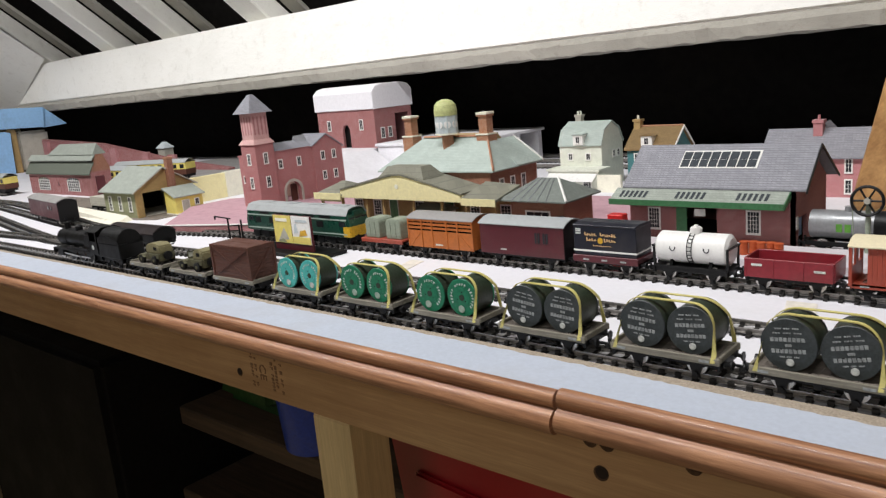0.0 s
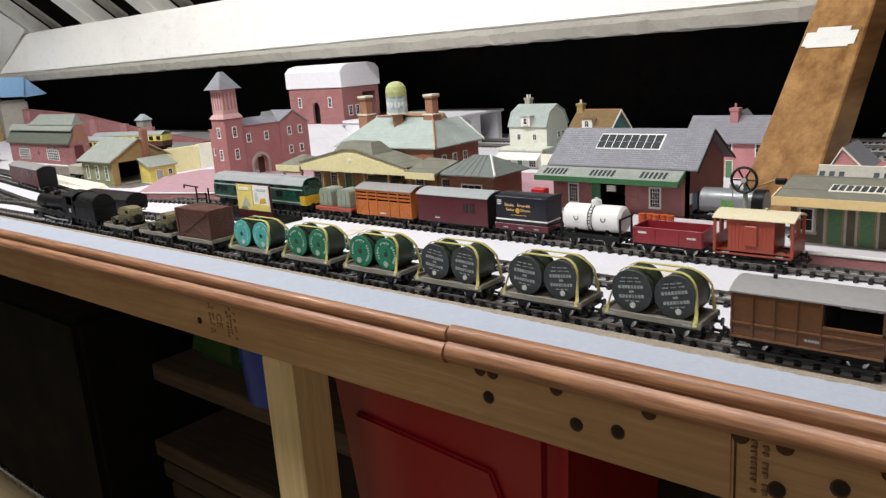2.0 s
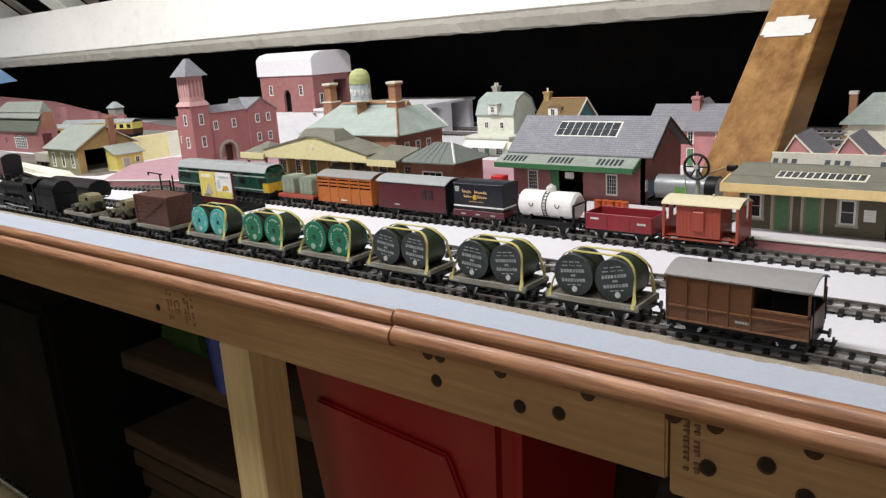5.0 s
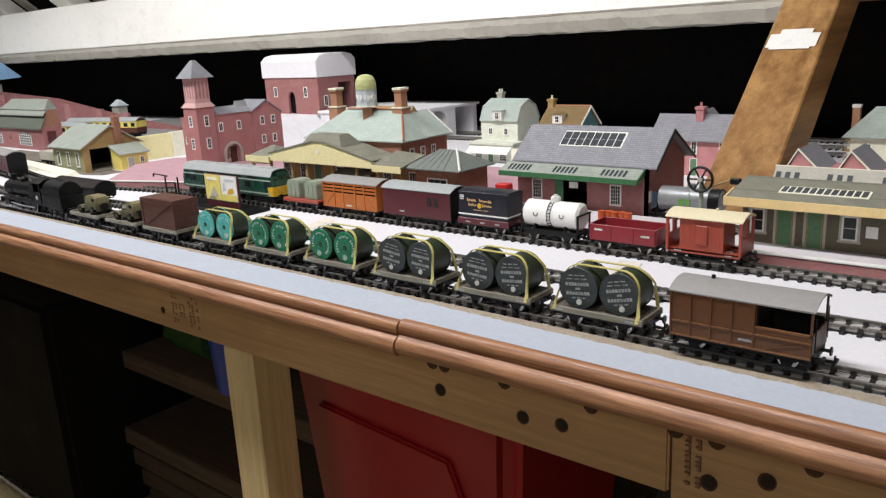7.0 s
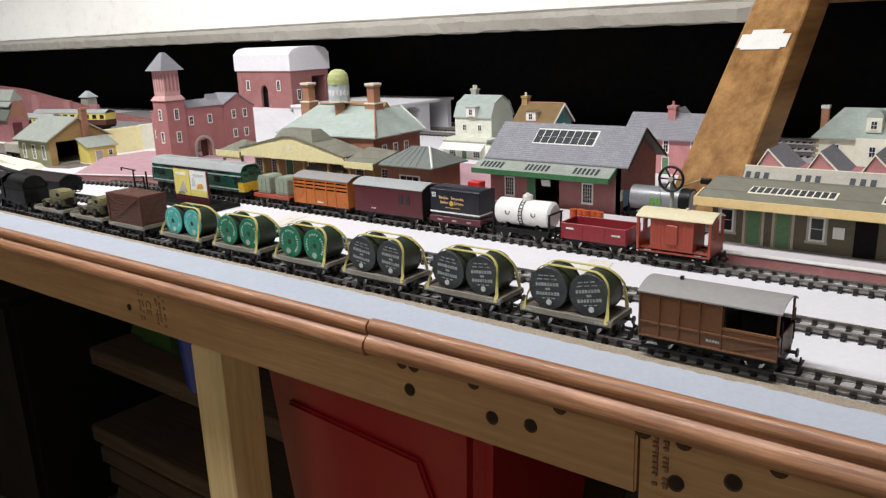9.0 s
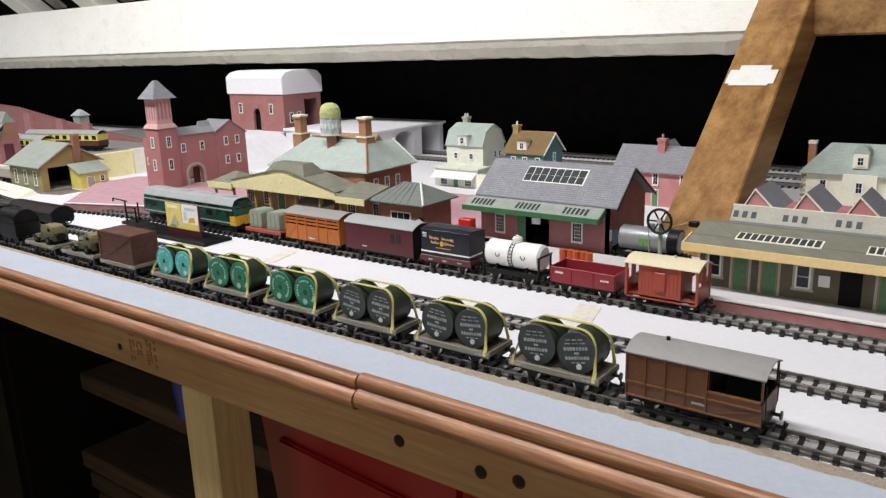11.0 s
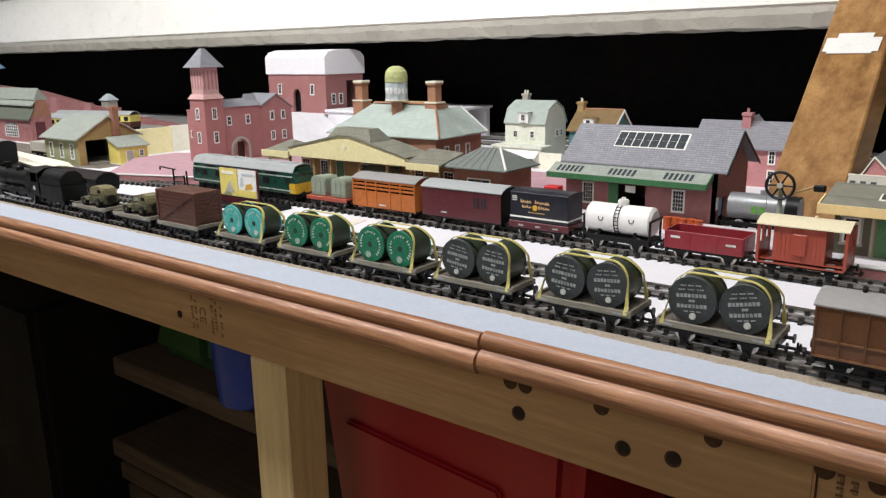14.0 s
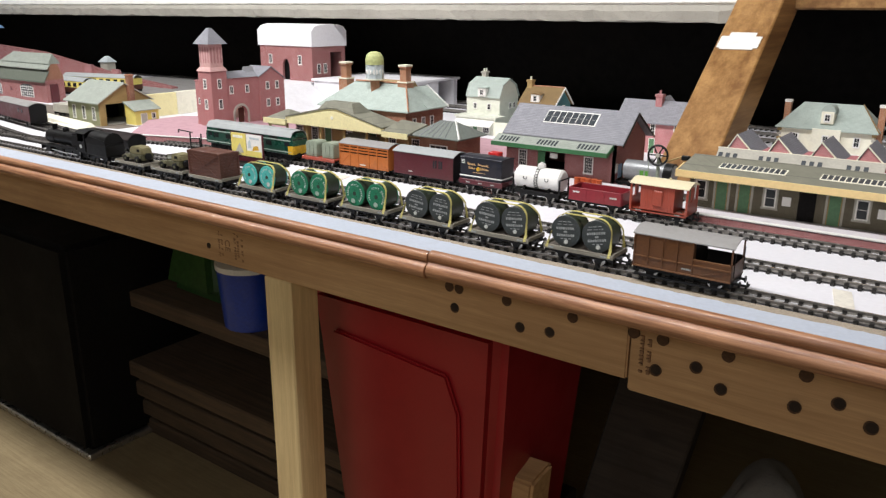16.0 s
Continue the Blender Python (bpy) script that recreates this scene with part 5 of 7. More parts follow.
fv = thing("box_van", "maroon parcels van with a grey roof near the engine sheds", "van", m=pose(-1.205, rear_line(-1.205), RAIL) @ pose(0, 0, 0, 0, 0, -7.5))
L, W = 0.180, 0.033
chassis(fv, L, W, 0.120, 0.0105)
part("body", bev(box(B(), -L / 2, L / 2, -W / 2, W / 2, 0.009, 0.038), 0.0005), MAROON, fv)
for s in (-1, 1):
    part("end_wall", end_wall(s * (L / 2), W - 0.0006, 0.0095, 0.0378, 0.0052, 0.0014), BLACK if s > 0 else MAROON, fv)
part("roof", van_roof(L, W, 0.038, 0.0058), ROOFGREY, fv, "sooty grey arched roof", True)
for k in (0.035, 0.052):
    part("side_window", box(B(), k - 0.004, k + 0.004, -W / 2 - 0.0005, -W / 2 + 0.0003, 0.024, 0.031), PANE, fv)

dv = thing("box_van", "sooty black van with a dark maroon arched roof", "van", m=pose(-0.765, middle_line(-0.765), RAIL) @ pose(0, 0, 0, 0, 0, 2))
L, W = 0.118, 0.033
chassis(dv, L, W, 0.072, 0.0105)
part("body", bev(box(B(), -L / 2, L / 2, -W / 2, W / 2, 0.009, 0.0205), 0.0005), COAL, dv)
for s in (-1, 1):
    part("end_wall", end_wall(s * (L / 2), W - 0.0006, 0.0095, 0.0203, 0.0078, 0.0014), COAL, dv)
part("roof", van_roof(L, W, 0.0205, 0.0082), DARKMAROON, dv, "dark maroon arched roof", True)

# ---- card buildings: shared window and door pieces, facing -y at the origin ----


def window_meshes(w, h, bars=(1, 1), sill=True):
    fr = B()
    t = 0.0016
    box(fr, -w / 2 - t, -w / 2, -0.0007, 0.0002, -t, h + t)
    box(fr, w / 2, w / 2 + t, -0.0007, 0.0002, -t, h + t)
    box(fr, -w / 2, w / 2, -0.0007, 0.0002, h, h + t)
    box(fr, -w / 2 - (t if sill else 0), w / 2 + (t if sill else 0), -0.0012, 0.0002, -t * 1.3, 0)
    for i in range(bars[0]):
        x = -w / 2 + w * (i + 1) / (bars[0] + 1)
        box(fr, x - 0.0002, x + 0.0002, -0.0005, 0.0002, 0, h)
    for i in range(bars[1]):
        z = h * (i + 1) / (bars[1] + 1)
        box(fr, -w / 2, w / 2, -0.00052, 0.0002, z - 0.0002, z + 0.0002)
    return mesh_of("window_frame", fr, WHITE), mesh_of("pane", box(B(), -w / 2, w / 2, -0.0003, 0.0002, 0, h), PANE)


WIN = window_meshes(0.0064, 0.0125)
WIN_S = window_meshes(0.0062, 0.0090)
WIN_TALL = window_meshes(0.0062, 0.0155, (1, 2))
WIN_BIG = window_meshes(0.0125, 0.0185, (2, 4))
WIN_SHOP = window_meshes(0.0100, 0.0090, (2, 0), False)
TURN = {"S": 0, "E": 90, "W": -90, "N": 180}


def window(parent, kind, x, y, z, face="S", name="window"):
    fr = part(name, kind[0], None, parent)
    fr.matrix_basis = pose(x, y, z, 0, 0, TURN[face])
    part("pane", kind[1], None, fr)
    return fr


def door(parent, x, y, z, w, h, mat, face="S", trim=WHITE):
    fr = B()
    t = 0.0008
    box(fr, -w / 2 - t, -w / 2, -0.0007, 0.0002, 0, h + t)
    box(fr, w / 2, w / 2 + t, -0.0007, 0.0002, 0, h + t)
    box(fr, -w / 2, w / 2, -0.0007, 0.0002, h, h + t)
    d = part("door_frame", fr, trim, parent)
    d.matrix_basis = pose(x, y, z, 0, 0, TURN[face])
    leaf = box(B(), -w / 2, w / 2, -0.0003, 0.0002, 0, h)
    for k in range(2):
        for m in range(2):
            box(leaf, -w * 0.4 + k * w * 0.45, -w * 0.4 + k * w * 0.45 + w * 0.35, -0.0005, 0.0, h * (0.08 + 0.48 * m), h * (0.08 + 0.48 * m) + h * 0.36)
    part("door_leaf", leaf, mat, d)
    return d


def chimney(parent, x, y, z0, z1, w, mat, pots=1, pot_mat=None, name="chimney"):
    c = B()
    box(c, x - w / 2, x + w / 2, y - w / 2, y + w / 2, z0, z1 - w * 0.35)
    box(c, x - w * 0.62, x + w * 0.62, y - w * 0.62, y + w * 0.62, z1 - w * 0.35, z1)
    ch = part(name, c, mat, parent)
    for k in range(pots):
        px = x + (k - (pots - 1) / 2) * w * 0.5
        part("chimney_pot", cyl(B(), (px, y, z1), (px, y, z1 + w * 0.55), w * 0.16, 10), pot_mat or CHIMBRICK, ch)
    return ch


# fire-station gatehouse with its tower
gh = thing("gatehouse", "red brick gatehouse with a square belfry tower and arch", "building", m=pose(-0.804, 0.376, TOP))
Z0 = 0.012
part("tower_shaft", bev(box(B(), -0.0375, 0.0, -0.0185, 0.0185, Z0 - 0.012, 0.114), 0.0006), GATEBRICK, gh)
part("lower_wing", box(B(), -0.060, -0.0376, -0.010, 0.0185, 0, 0.094), GATEBRICK, gh)
part("wing_coping", box(B(), -0.061, -0.0376, -0.011, 0.0195, 0.094, 0.0958), ROSE, gh)
part("cornice", hull(B(), [(-0.0395, -0.0205, 0.114), (0.002, -0.0205, 0.114), (0.002, 0.0205, 0.114), (-0.0395, 0.0205, 0.114), (-0.0350, -0.016, 0.1215), (-0.0025, -0.016, 0.1215), (-0.0025, 0.016, 0.1215), (-0.0350, 0.016, 0.1215)], [(0, 1, 5, 4), (1, 2, 6, 5), (2, 3, 7, 6), (3, 0, 4, 7), (4, 5, 6, 7), (3, 2, 1, 0)]), BELFRY, gh, "pale rose brick weathering course")
part("belfry", box(B(), -0.0338, -0.0037, -0.0148, 0.0148, 0.1215, 0.1635), BELFRY, gh, "pale rose brick belfry stage")
for k in range(4):
    u = -0.0110 + 0.0073 * k
    part("louvre", box(B(), -0.0190 + u - 0.0014, -0.0190 + u + 0.0014, -0.0150, -0.0140, 0.1290, 0.1575), ROSE, gh)
    part("louvre", box(B(), -0.0045, -0.0035, u - 0.0014, u + 0.0014, 0.1290, 0.1575), ROSE, gh)
part("spire", hull(B(), [(-0.0415, -0.0225, 0.1632), (0.004, -0.0225, 0.1632), (0.004, 0.0225, 0.1632), (-0.0415, 0.0225, 0.1632), (-0.0220, -0.0030, 0.1925), (-0.0155, -0.0030, 0.1925), (-0.0155, 0.0030, 0.1925), (-0.0220, 0.0030, 0.1925)], [(0, 1, 5, 4), (1, 2, 6, 5), (2, 3, 7, 6), (3, 0, 4, 7), (4, 5, 6, 7), (3, 2, 1, 0)]), SLATE, gh, "grey slate pyramid cap")
for z in (0.045, 0.083):
    for u in (-0.0185,):
        window(gh, WIN_TALL, u, -0.0186, z)
        window(gh, WIN_TALL, 0.0001, 0.0, z, "E")
window(gh, WIN_S, -0.048, -0.0101, 0.052)
# arch range, facing +x
arch = B()
ya, yb, zt = 0.0186, 0.098, 0.099
yc, half, spring = 0.050, 0.0155, 0.030
outline = [(ya, 0.0), (yc - half, 0.0), (yc - half, spring)]
for k in range(1, 12):
    a = radians(180 - 15 * k)
    outline.append((yc + half * math.cos(a), spring + half * math.sin(a)))
outline += [(yc + half, spring), (yc + half, 0.0), (yb, 0.0), (yb, zt), (ya, zt)]
prism(arch, outline, "x", -0.012, -0.003)
part("arch_wall", arch, GATEBRICK, gh)
ring = []
for k in range(13):
    a = radians(180 - 15 * k)
    ring.append((yc + (half + 0.0045) * math.cos(a), spring + (half + 0.0045) * math.sin(a)))
inner = [(yc + half * math.cos(radians(15 * k)), spring + half * math.sin(radians(15 * k))) for k in range(13)]
part("arch_surround", prism(B(), [(yc - half - 0.0045, 0.0)] + ring + [(yc + half + 0.0045, 0.0), (yc + half, 0.0)] + inner + [(yc - half, 0.0)], "x", -0.003, -0.0018), GREYWALL, gh, "grey stone arch surround")
part("court_wall", box(B(), -0.075, -0.072, ya + 0.005, yb + 0.02, 0, 0.060), CREAMCARD, gh, "cream courtyard wall seen through the arch")
part("gate_leaf", box(B(), -0.016, -0.014, yc + 0.003, yc + half, 0, 0.040), CRATE, gh, "dark brown half-closed gate leaf")
part("arch_roof", hull(B(), [(-0.001, ya, zt), (-0.001, yb, zt), (-0.022, yb, zt + 0.012), (-0.022, ya, zt + 0.012), (-0.047, ya, zt), (-0.047, yb, zt)], [(0, 1, 2, 3), (3, 2, 5, 4), (0, 3, 4), (1, 5, 2), (0, 4, 5, 1)]), SLATE, gh)
gab = prism(B(), [(0.098, 0.0), (0.163, 0.0), (0.163, 0.092), (0.129, 0.1145), (0.098, 0.099)], "x", -0.045, 0.0)
part("gable_block", gab, GATEBRICK, gh)
part("gable_roof", prism(B(), [(0.095, 0.0970), (0.129, 0.1150), (0.166, 0.0905), (0.166, 0.092), (0.129, 0.1170), (0.095, 0.0990)], "x", -0.060, 0.002), SLATE, gh, "grey slate gable roof")
part("cross_gable", prism(B(), [(-0.030, 0.098), (-0.012, 0.098), (-0.021, 0.118)], "y", 0.076, 0.100), LEADROOF, gh)
for u in (0.0295, 0.068):
    window(gh, WIN, -0.0029, u, 0.071, "E")
for z in (0.040, 0.074):
    for u in (0.118, 0.143):
        window(gh, WIN, 0.0001, u, z, "E")

# white raised ground and the brick water tower on it
single("raised_ground", prism(B(), [(-1.178, TOP), (-1.178, 0.4779), (-0.9645, 0.4779), (-0.9645, TOP)], "y", 0.7705, 1.10), STONEWHITE, "plain white raised ground under the water tower", "ground", "structure")
single("raised_ground", prism(B(), [(-1.178, TOP), (-1.178, 0.478), (-0.965, 0.478), (-0.88, TOP + 0.004), (-0.85, TOP)], "y", 0.60, 0.770), STONEWHITE, "plain white raised ground behind the station", "ground", "structure")
WT_WIN = window_meshes(0.009, 0.020, (1, 2))
wt = thing("water_tower", "red brick water tower with a white curved tank", "building", m=pose(-1.067, 0.849, 0.478))
wall = B()
prism(wall, [(-0.092, 0), (-0.012, 0), (-0.012, 0.040), (-0.006, 0.050), (0.006, 0.050), (0.012, 0.040), (0.012, 0), (0.092, 0), (0.092, 0.082), (-0.092, 0.082)], "y", -0.058, -0.052)
box(wall, 0.086, 0.092, -0.052, 0.005, 0, 0.082)
box(wall, 0.086, 0.092, 0.048, 0.058, 0, 0.082)
box(wall, 0.086, 0.092, 0.005, 0.048, 0.068, 0.082)
box(wall, -0.092, 0.086, 0.052, 0.058, 0, 0.082)
box(wall, -0.092, -0.086, -0.052, 0.052, 0, 0.082)
part("wall", wall, REDBRICK, wt)
# near-black floor and sheet give the doorway its inside shade
part("door_shadow", box(B(), -0.085, 0.084, -0.05, 0.05, 0.0, 0.002), DARK, wt)
part("shade_lining", box(B(), -0.085, 0.085, -0.046, -0.044, 0.0, 0.08), DARK, wt, "dark sheet for the shade behind the doorway")
for u in (-0.055, 0.050):
    w = window(wt, WT_WIN, u, -0.0582, 0.040)
for u in (-0.036, -0.014):
    window(wt, WT_WIN, 0.0922, u, 0.020, "E")
tank = prism(B(), [(-0.062, 0.082), (0.062, 0.082), (0.062, 0.119), (0.050, 0.130), (0.028, 0.1345), (-0.028, 0.1345), (-0.050, 0.130), (-0.062, 0.119)], "x", -0.096, 0.096)
part("tank", bev(tank, 0.0012), STONEWHITE, wt, "plain white tank with a curved top")

# white card bridge over the rear tracks
vi = thing("card_bridge", "plain white card bridge with openings over the tracks", "bridge", m=pose(-0.718, 0.0, TOP))
part("deck", bev(box(B(), -0.245, 0.004, 0.772, 1.045, 0.062, 0.068), 0.0012), STONEWHITE, vi)
part("front_wall", box(B(), -0.240, 0.0, 0.776, 0.782, 0, 0.062), STONEWHITE, vi)
part("pier", box(B(), -0.240, 0.0, 0.928, 0.958, 0, 0.062), STONEWHITE, vi)
part("pier", box(B(), -0.240, -0.002, 1.026, 1.040, 0, 0.062), STONEWHITE, vi)
part("end_wall", box(B(), -0.008, 0.0, 0.7825, 0.868, 0, 0.062), STONEWHITE, vi)
head = [(0.868, 0.0619), (0.868, 0.046), (0.874, 0.053), (0.888, 0.0575), (0.908, 0.0575), (0.922, 0.053), (0.9279, 0.046), (0.9279, 0.0619)]
part("arch_head", prism(B(), head, "x", -0.008, -0.0005), STONEWHITE, vi)

# main station: hipped green roof, cross wing, clock turret, chimneys and cream canopies
st = thing("station_building", "brown brick station with a green roof and clock turret", "building", m=pose(-0.40, 0.37, TOP))
part("wall", box(B(), -0.086, 0.085, -0.042, 0.045, 0, 0.080), BROWNBRICK, st)
part("wing_wall", box(B(), 0.045, 0.0852, 0.045, 0.052, 0, 0.080), BROWNBRICK, st)
part("main_roof", hull(B(), [(-0.093, -0.049, 0.080), (0.091, -0.045, 0.080), (0.091, 0.05, 0.080), (-0.093, 0.05, 0.080), (-0.052, 0.002, 0.1165), (0.050, 0.002, 0.1165), (-0.093, -0.049, 0.0785), (0.091, -0.045, 0.0785), (0.091, 0.05, 0.0785), (-0.093, 0.05, 0.0785)], [(0, 1, 5, 4), (1, 2, 5), (2, 3, 4, 5), (3, 0, 4), (0, 6, 7, 1), (1, 7, 8, 2), (2, 8, 9, 3), (3, 9, 6, 0), (9, 8, 7, 6)]), GREENSLATE, st, "pale green slate hipped roof")
part("wing_roof", prism(B(), [(0.0925, 0.0795), (0.0505, 0.1090), (0.008, 0.0795), (0.008, 0.081), (0.0505, 0.1107), (0.0925, 0.081)], "y", 0.004, 0.055), GREENSLATE, st, "grey-green slate wing roof")
part("rear_roof", prism(B(), [(0.018, 0.080), (0.050, 0.1165), (0.082, 0.080)], "x", -0.046, 0.030), TANTILE, st, "ochre tiled roof behind the ridge")
part("wing_gable", prism(B(), [(0.015, 0.080), (0.087, 0.080), (0.0505, 0.106)], "y", 0.050, 0.0512), BUFF, st)
part("ridge_tile", prism(B(), [(-0.001, 0.1165), (0.005, 0.1165), (0.002, 0.1182)], "x", -0.052, 0.050), CHIMBRICK, st, "orange ridge tiles")
part("hip_tile", hull(B(), [(0.0905, -0.0455, 0.0812), (0.0925, -0.0435, 0.0812), (0.0495, 0.001, 0.1180), (0.0515, 0.003, 0.1180), (0.0915, -0.0445, 0.0828), (0.0505, 0.002, 0.1195)], [(0, 4, 5, 2), (4, 1, 3, 5), (0, 1, 4), (2, 5, 3), (0, 2, 3, 1)]), CHIMBRICK, st, "orange hip tiles")
part("barge_board", hull(B(), [(0.093, 0.0555, 0.079), (0.093, 0.057, 0.079), (0.0505, 0.057, 0.1090), (0.0505, 0.0555, 0.1090), (0.093, 0.0555, 0.082), (0.093, 0.057, 0.082), (0.0505, 0.057, 0.1122), (0.0505, 0.0555, 0.1122)], [(0, 1, 2, 3), (4, 7, 6, 5), (0, 4, 5, 1), (1, 5, 6, 2), (2, 6, 7, 3), (3, 7, 4, 0)]), WHITE, st)
for x in (-0.076, 0.048):
    c = chimney(st, x, 0.004, 0.098, 0.1445, 0.0122, CHIMBRICK, 0, name="brick_chimney")
    part("chimney_base", box(B(), x - 0.0088, x + 0.0088, -0.0048, 0.0128, 0.098, 0.118), CHIMBRICK, c)
    part("chimney_cap", box(B(), x - 0.0080, x + 0.0080, -0.0040, 0.0120, 0.1425, 0.1452), CREAMCARD, c)
    part("stone_band", box(B(), x - 0.0095, x + 0.0095, -0.0055, 0.0135, 0.118, 0.1198), CREAMCARD, c)
tur = part("clock_turret", cyl(B(), (-0.004, -0.008, 0.122), (-0.004, -0.008, 0.144), 0.0142, 8), PALEBLUE, st, "pale blue-grey octagonal clock stage")
part("turret_base", cyl(B(), (-0.004, -0.008, 0.098), (-0.004, -0.008, 0.1205), 0.0095, 4), CHIMBRICK, tur)
part("turret_collar", cyl(B(), (-0.004, -0.008, 0.1205), (-0.004, -0.008, 0.1225), 0.0150, 8), CREAMCARD, tur)
dm = B()
rr = [(0.0145, 0.144), (0.0147, 0.151), (0.0134, 0.157), (0.0098, 0.1615), (0.0040, 0.1638)]
for (r0, z0), (r1, z1) in zip(rr, rr[1:]):
    cyl(dm, (-0.004, -0.008, z0), (-0.004, -0.008, z1), r0, 12, r1)
part("turret_dome", dm, COPPER, tur, "yellow-green copper dome", True)
for dx, dy in ((0.0, -0.0138), (0.0138, 0.0), (-0.0098, -0.0098), (0.0098, -0.0098)):
    part("clock_face", cyl(B(), (-0.004 + dx * 0.92, -0.008 + dy * 0.92, 0.133), (-0.004 + dx * 1.0, -0.008 + dy * 1.0, 0.133), 0.0045, 16), TANKWHITE, tur, "small white clock dial")
for u in (0.0, 0.022, 0.044):
    window(st, WIN_TALL, 0.0854, u - 0.022, 0.052, "E")
# canopies in front
part("canopy_fascia", prism(B(), [(-0.165, 0.046), (-0.125, 0.046), (-0.120, 0.056), (-0.025, 0.0745), (-0.012, 0.0745), (0.078, 0.056), (0.084, 0.046), (0.084, 0.054), (0.078, 0.0625), (-0.010, 0.0805), (-0.028, 0.0805), (-0.120, 0.0635), (-0.127, 0.054), (-0.165, 0.054)], "y", -0.090, -0.088), YELLOWCARD, st)
part("fascia_board", prism(B(), [(-0.120, 0.0520), (0.078, 0.0520), (0.078, 0.0605), (-0.012, 0.0785), (-0.026, 0.0785), (-0.120, 0.0620)], "y", -0.0912, -0.0901), YELLOWCARD, st, "cream yellow gabled fascia")
part("fascia_roundel", cyl(B(), (-0.020, -0.0918, 0.068), (-0.020, -0.0911, 0.068), 0.0028, 14), CREAMCARD, st)
part("canopy_roof", prism(B(), [(-0.122, 0.0615), (-0.028, 0.0812), (-0.010, 0.0812), (0.080, 0.0605), (0.080, 0.0622), (-0.008, 0.0832), (-0.030, 0.0832), (-0.122, 0.0635)], "y", -0.092, -0.044), DARKROOF, st, "olive felt canopy roof")
part("canopy_lantern", hull(B(), [(-0.055, -0.088, 0.0765), (0.022, -0.088, 0.0765), (0.022, -0.050, 0.0765), (-0.055, -0.050, 0.0765), (-0.045, -0.078, 0.0905), (0.010, -0.078, 0.0905), (0.010, -0.060, 0.0905), (-0.045, -0.060, 0.0905)], [(0, 1, 5, 4), (1, 2, 6, 5), (2, 3, 7, 6), (3, 0, 4, 7), (4, 5, 6, 7), (3, 2, 1, 0)]), DARKROOF, st, "raised olive roof lantern")
part("side_canopy", hip(B(), -0.172, -0.120, -0.092, -0.030, 0.056, 0.069, 0.022), DARKROOF, st, "olive hipped side canopy")
part("side_canopy", hull(B(), [(0.080, -0.092, 0.058), (0.128, -0.092, 0.056), (0.128, -0.045, 0.066), (0.080, -0.045, 0.069), (0.080, -0.092, 0.0555), (0.128, -0.092, 0.0535), (0.128, -0.045, 0.0635), (0.080, -0.045, 0.0665)], [(0, 1, 2, 3), (7, 6, 5, 4), (0, 4, 5, 1), (1, 5, 6, 2), (2, 6, 7, 3), (3, 7, 4, 0)]), DARKROOF, st, "olive lean-to canopy")
part("side_fascia", box(B(), 0.080, 0.128, -0.0935, -0.0922, 0.049, 0.057), YELLOWCARD, st)
part("side_fascia", box(B(), -0.173, -0.121, -0.0935, -0.0922, 0.049, 0.0575), YELLOWCARD, st)
for x in (-0.165, -0.125, -0.080, -0.050, 0.0, 0.045, 0.082, 0.122):
    part("canopy_post", box(B(), x - 0.0014, x + 0.0014, -0.087, -0.0842, 0.012, 0.062 if -0.13 < x < 0.07 else 0.052), BUFF, st)
part("rear_wall", box(B(), -0.150, 0.125, -0.0435, -0.0425, 0.0, 0.060), BUFF, st)
for x in (-0.14, -0.105, -0.03, 0.06, 0.105):
    window(st, WIN_BIG, x, -0.0436, 0.022)
for x in (-0.075, 0.02):
    door(st, x, -0.0436, 0.012, 0.014, 0.030, DOORGREEN)

stall = thing("platform_stall", "small cream platform kiosk with a dark sign strip", "kiosk", m=pose(-0.385, 0.303, TOP + 0.012))
part("body", box(B(), -0.024, 0.024, -0.008, 0.012, 0, 0.026), CREAMCARD, stall)
part("sign_strip", box(B(), -0.022, 0.022, -0.0088, -0.0078, 0.019, 0.0235), BROWNBRICK, stall, "dark unreadable sign strip")
part("lettering_bar", box(B(), -0.018, 0.016, -0.0093, -0.0087, 0.0205, 0.022), CREAMCARD, stall)
part("counter", box(B(), -0.020, 0.020, -0.0095, -0.0075, 0.009, 0.0105), BUFF, stall)
part("roof", hip(B(), -0.027, 0.027, -0.011, 0.015, 0.026, 0.033, 0.010), DARKROOF, stall)

kb = thing("waiting_room", "small brown brick waiting room with a hipped grey roof", "building", m=pose(-0.234, 0.323, TOP))
part("wall", box(B(), -0.030, 0.036, -0.028, 0.030, 0, 0.055), BROWNBRICK, kb)
part("roof", hip(B(), -0.042, 0.044, -0.036, 0.036, 0.055, 0.0745, 0.030), SEAMROOF, kb, "dark grey-green seamed hipped roof")
for x in (-0.024, -0.013, -0.002, 0.009, 0.020):
    part("roof_seam", hull(B(), [(x - 0.0005, -0.036, 0.0551), (x + 0.0005, -0.036, 0.0551), (x * 0.5 + 0.0005, -0.002, 0.0739), (x * 0.5 - 0.0005, -0.002, 0.0739), (x, -0.036, 0.0560), (x * 0.5, -0.002, 0.0749)], [(0, 4, 5, 3), (1, 2, 5, 4), (0, 1, 4), (3, 5, 2), (0, 3, 2, 1)]), LEADROOF, kb)
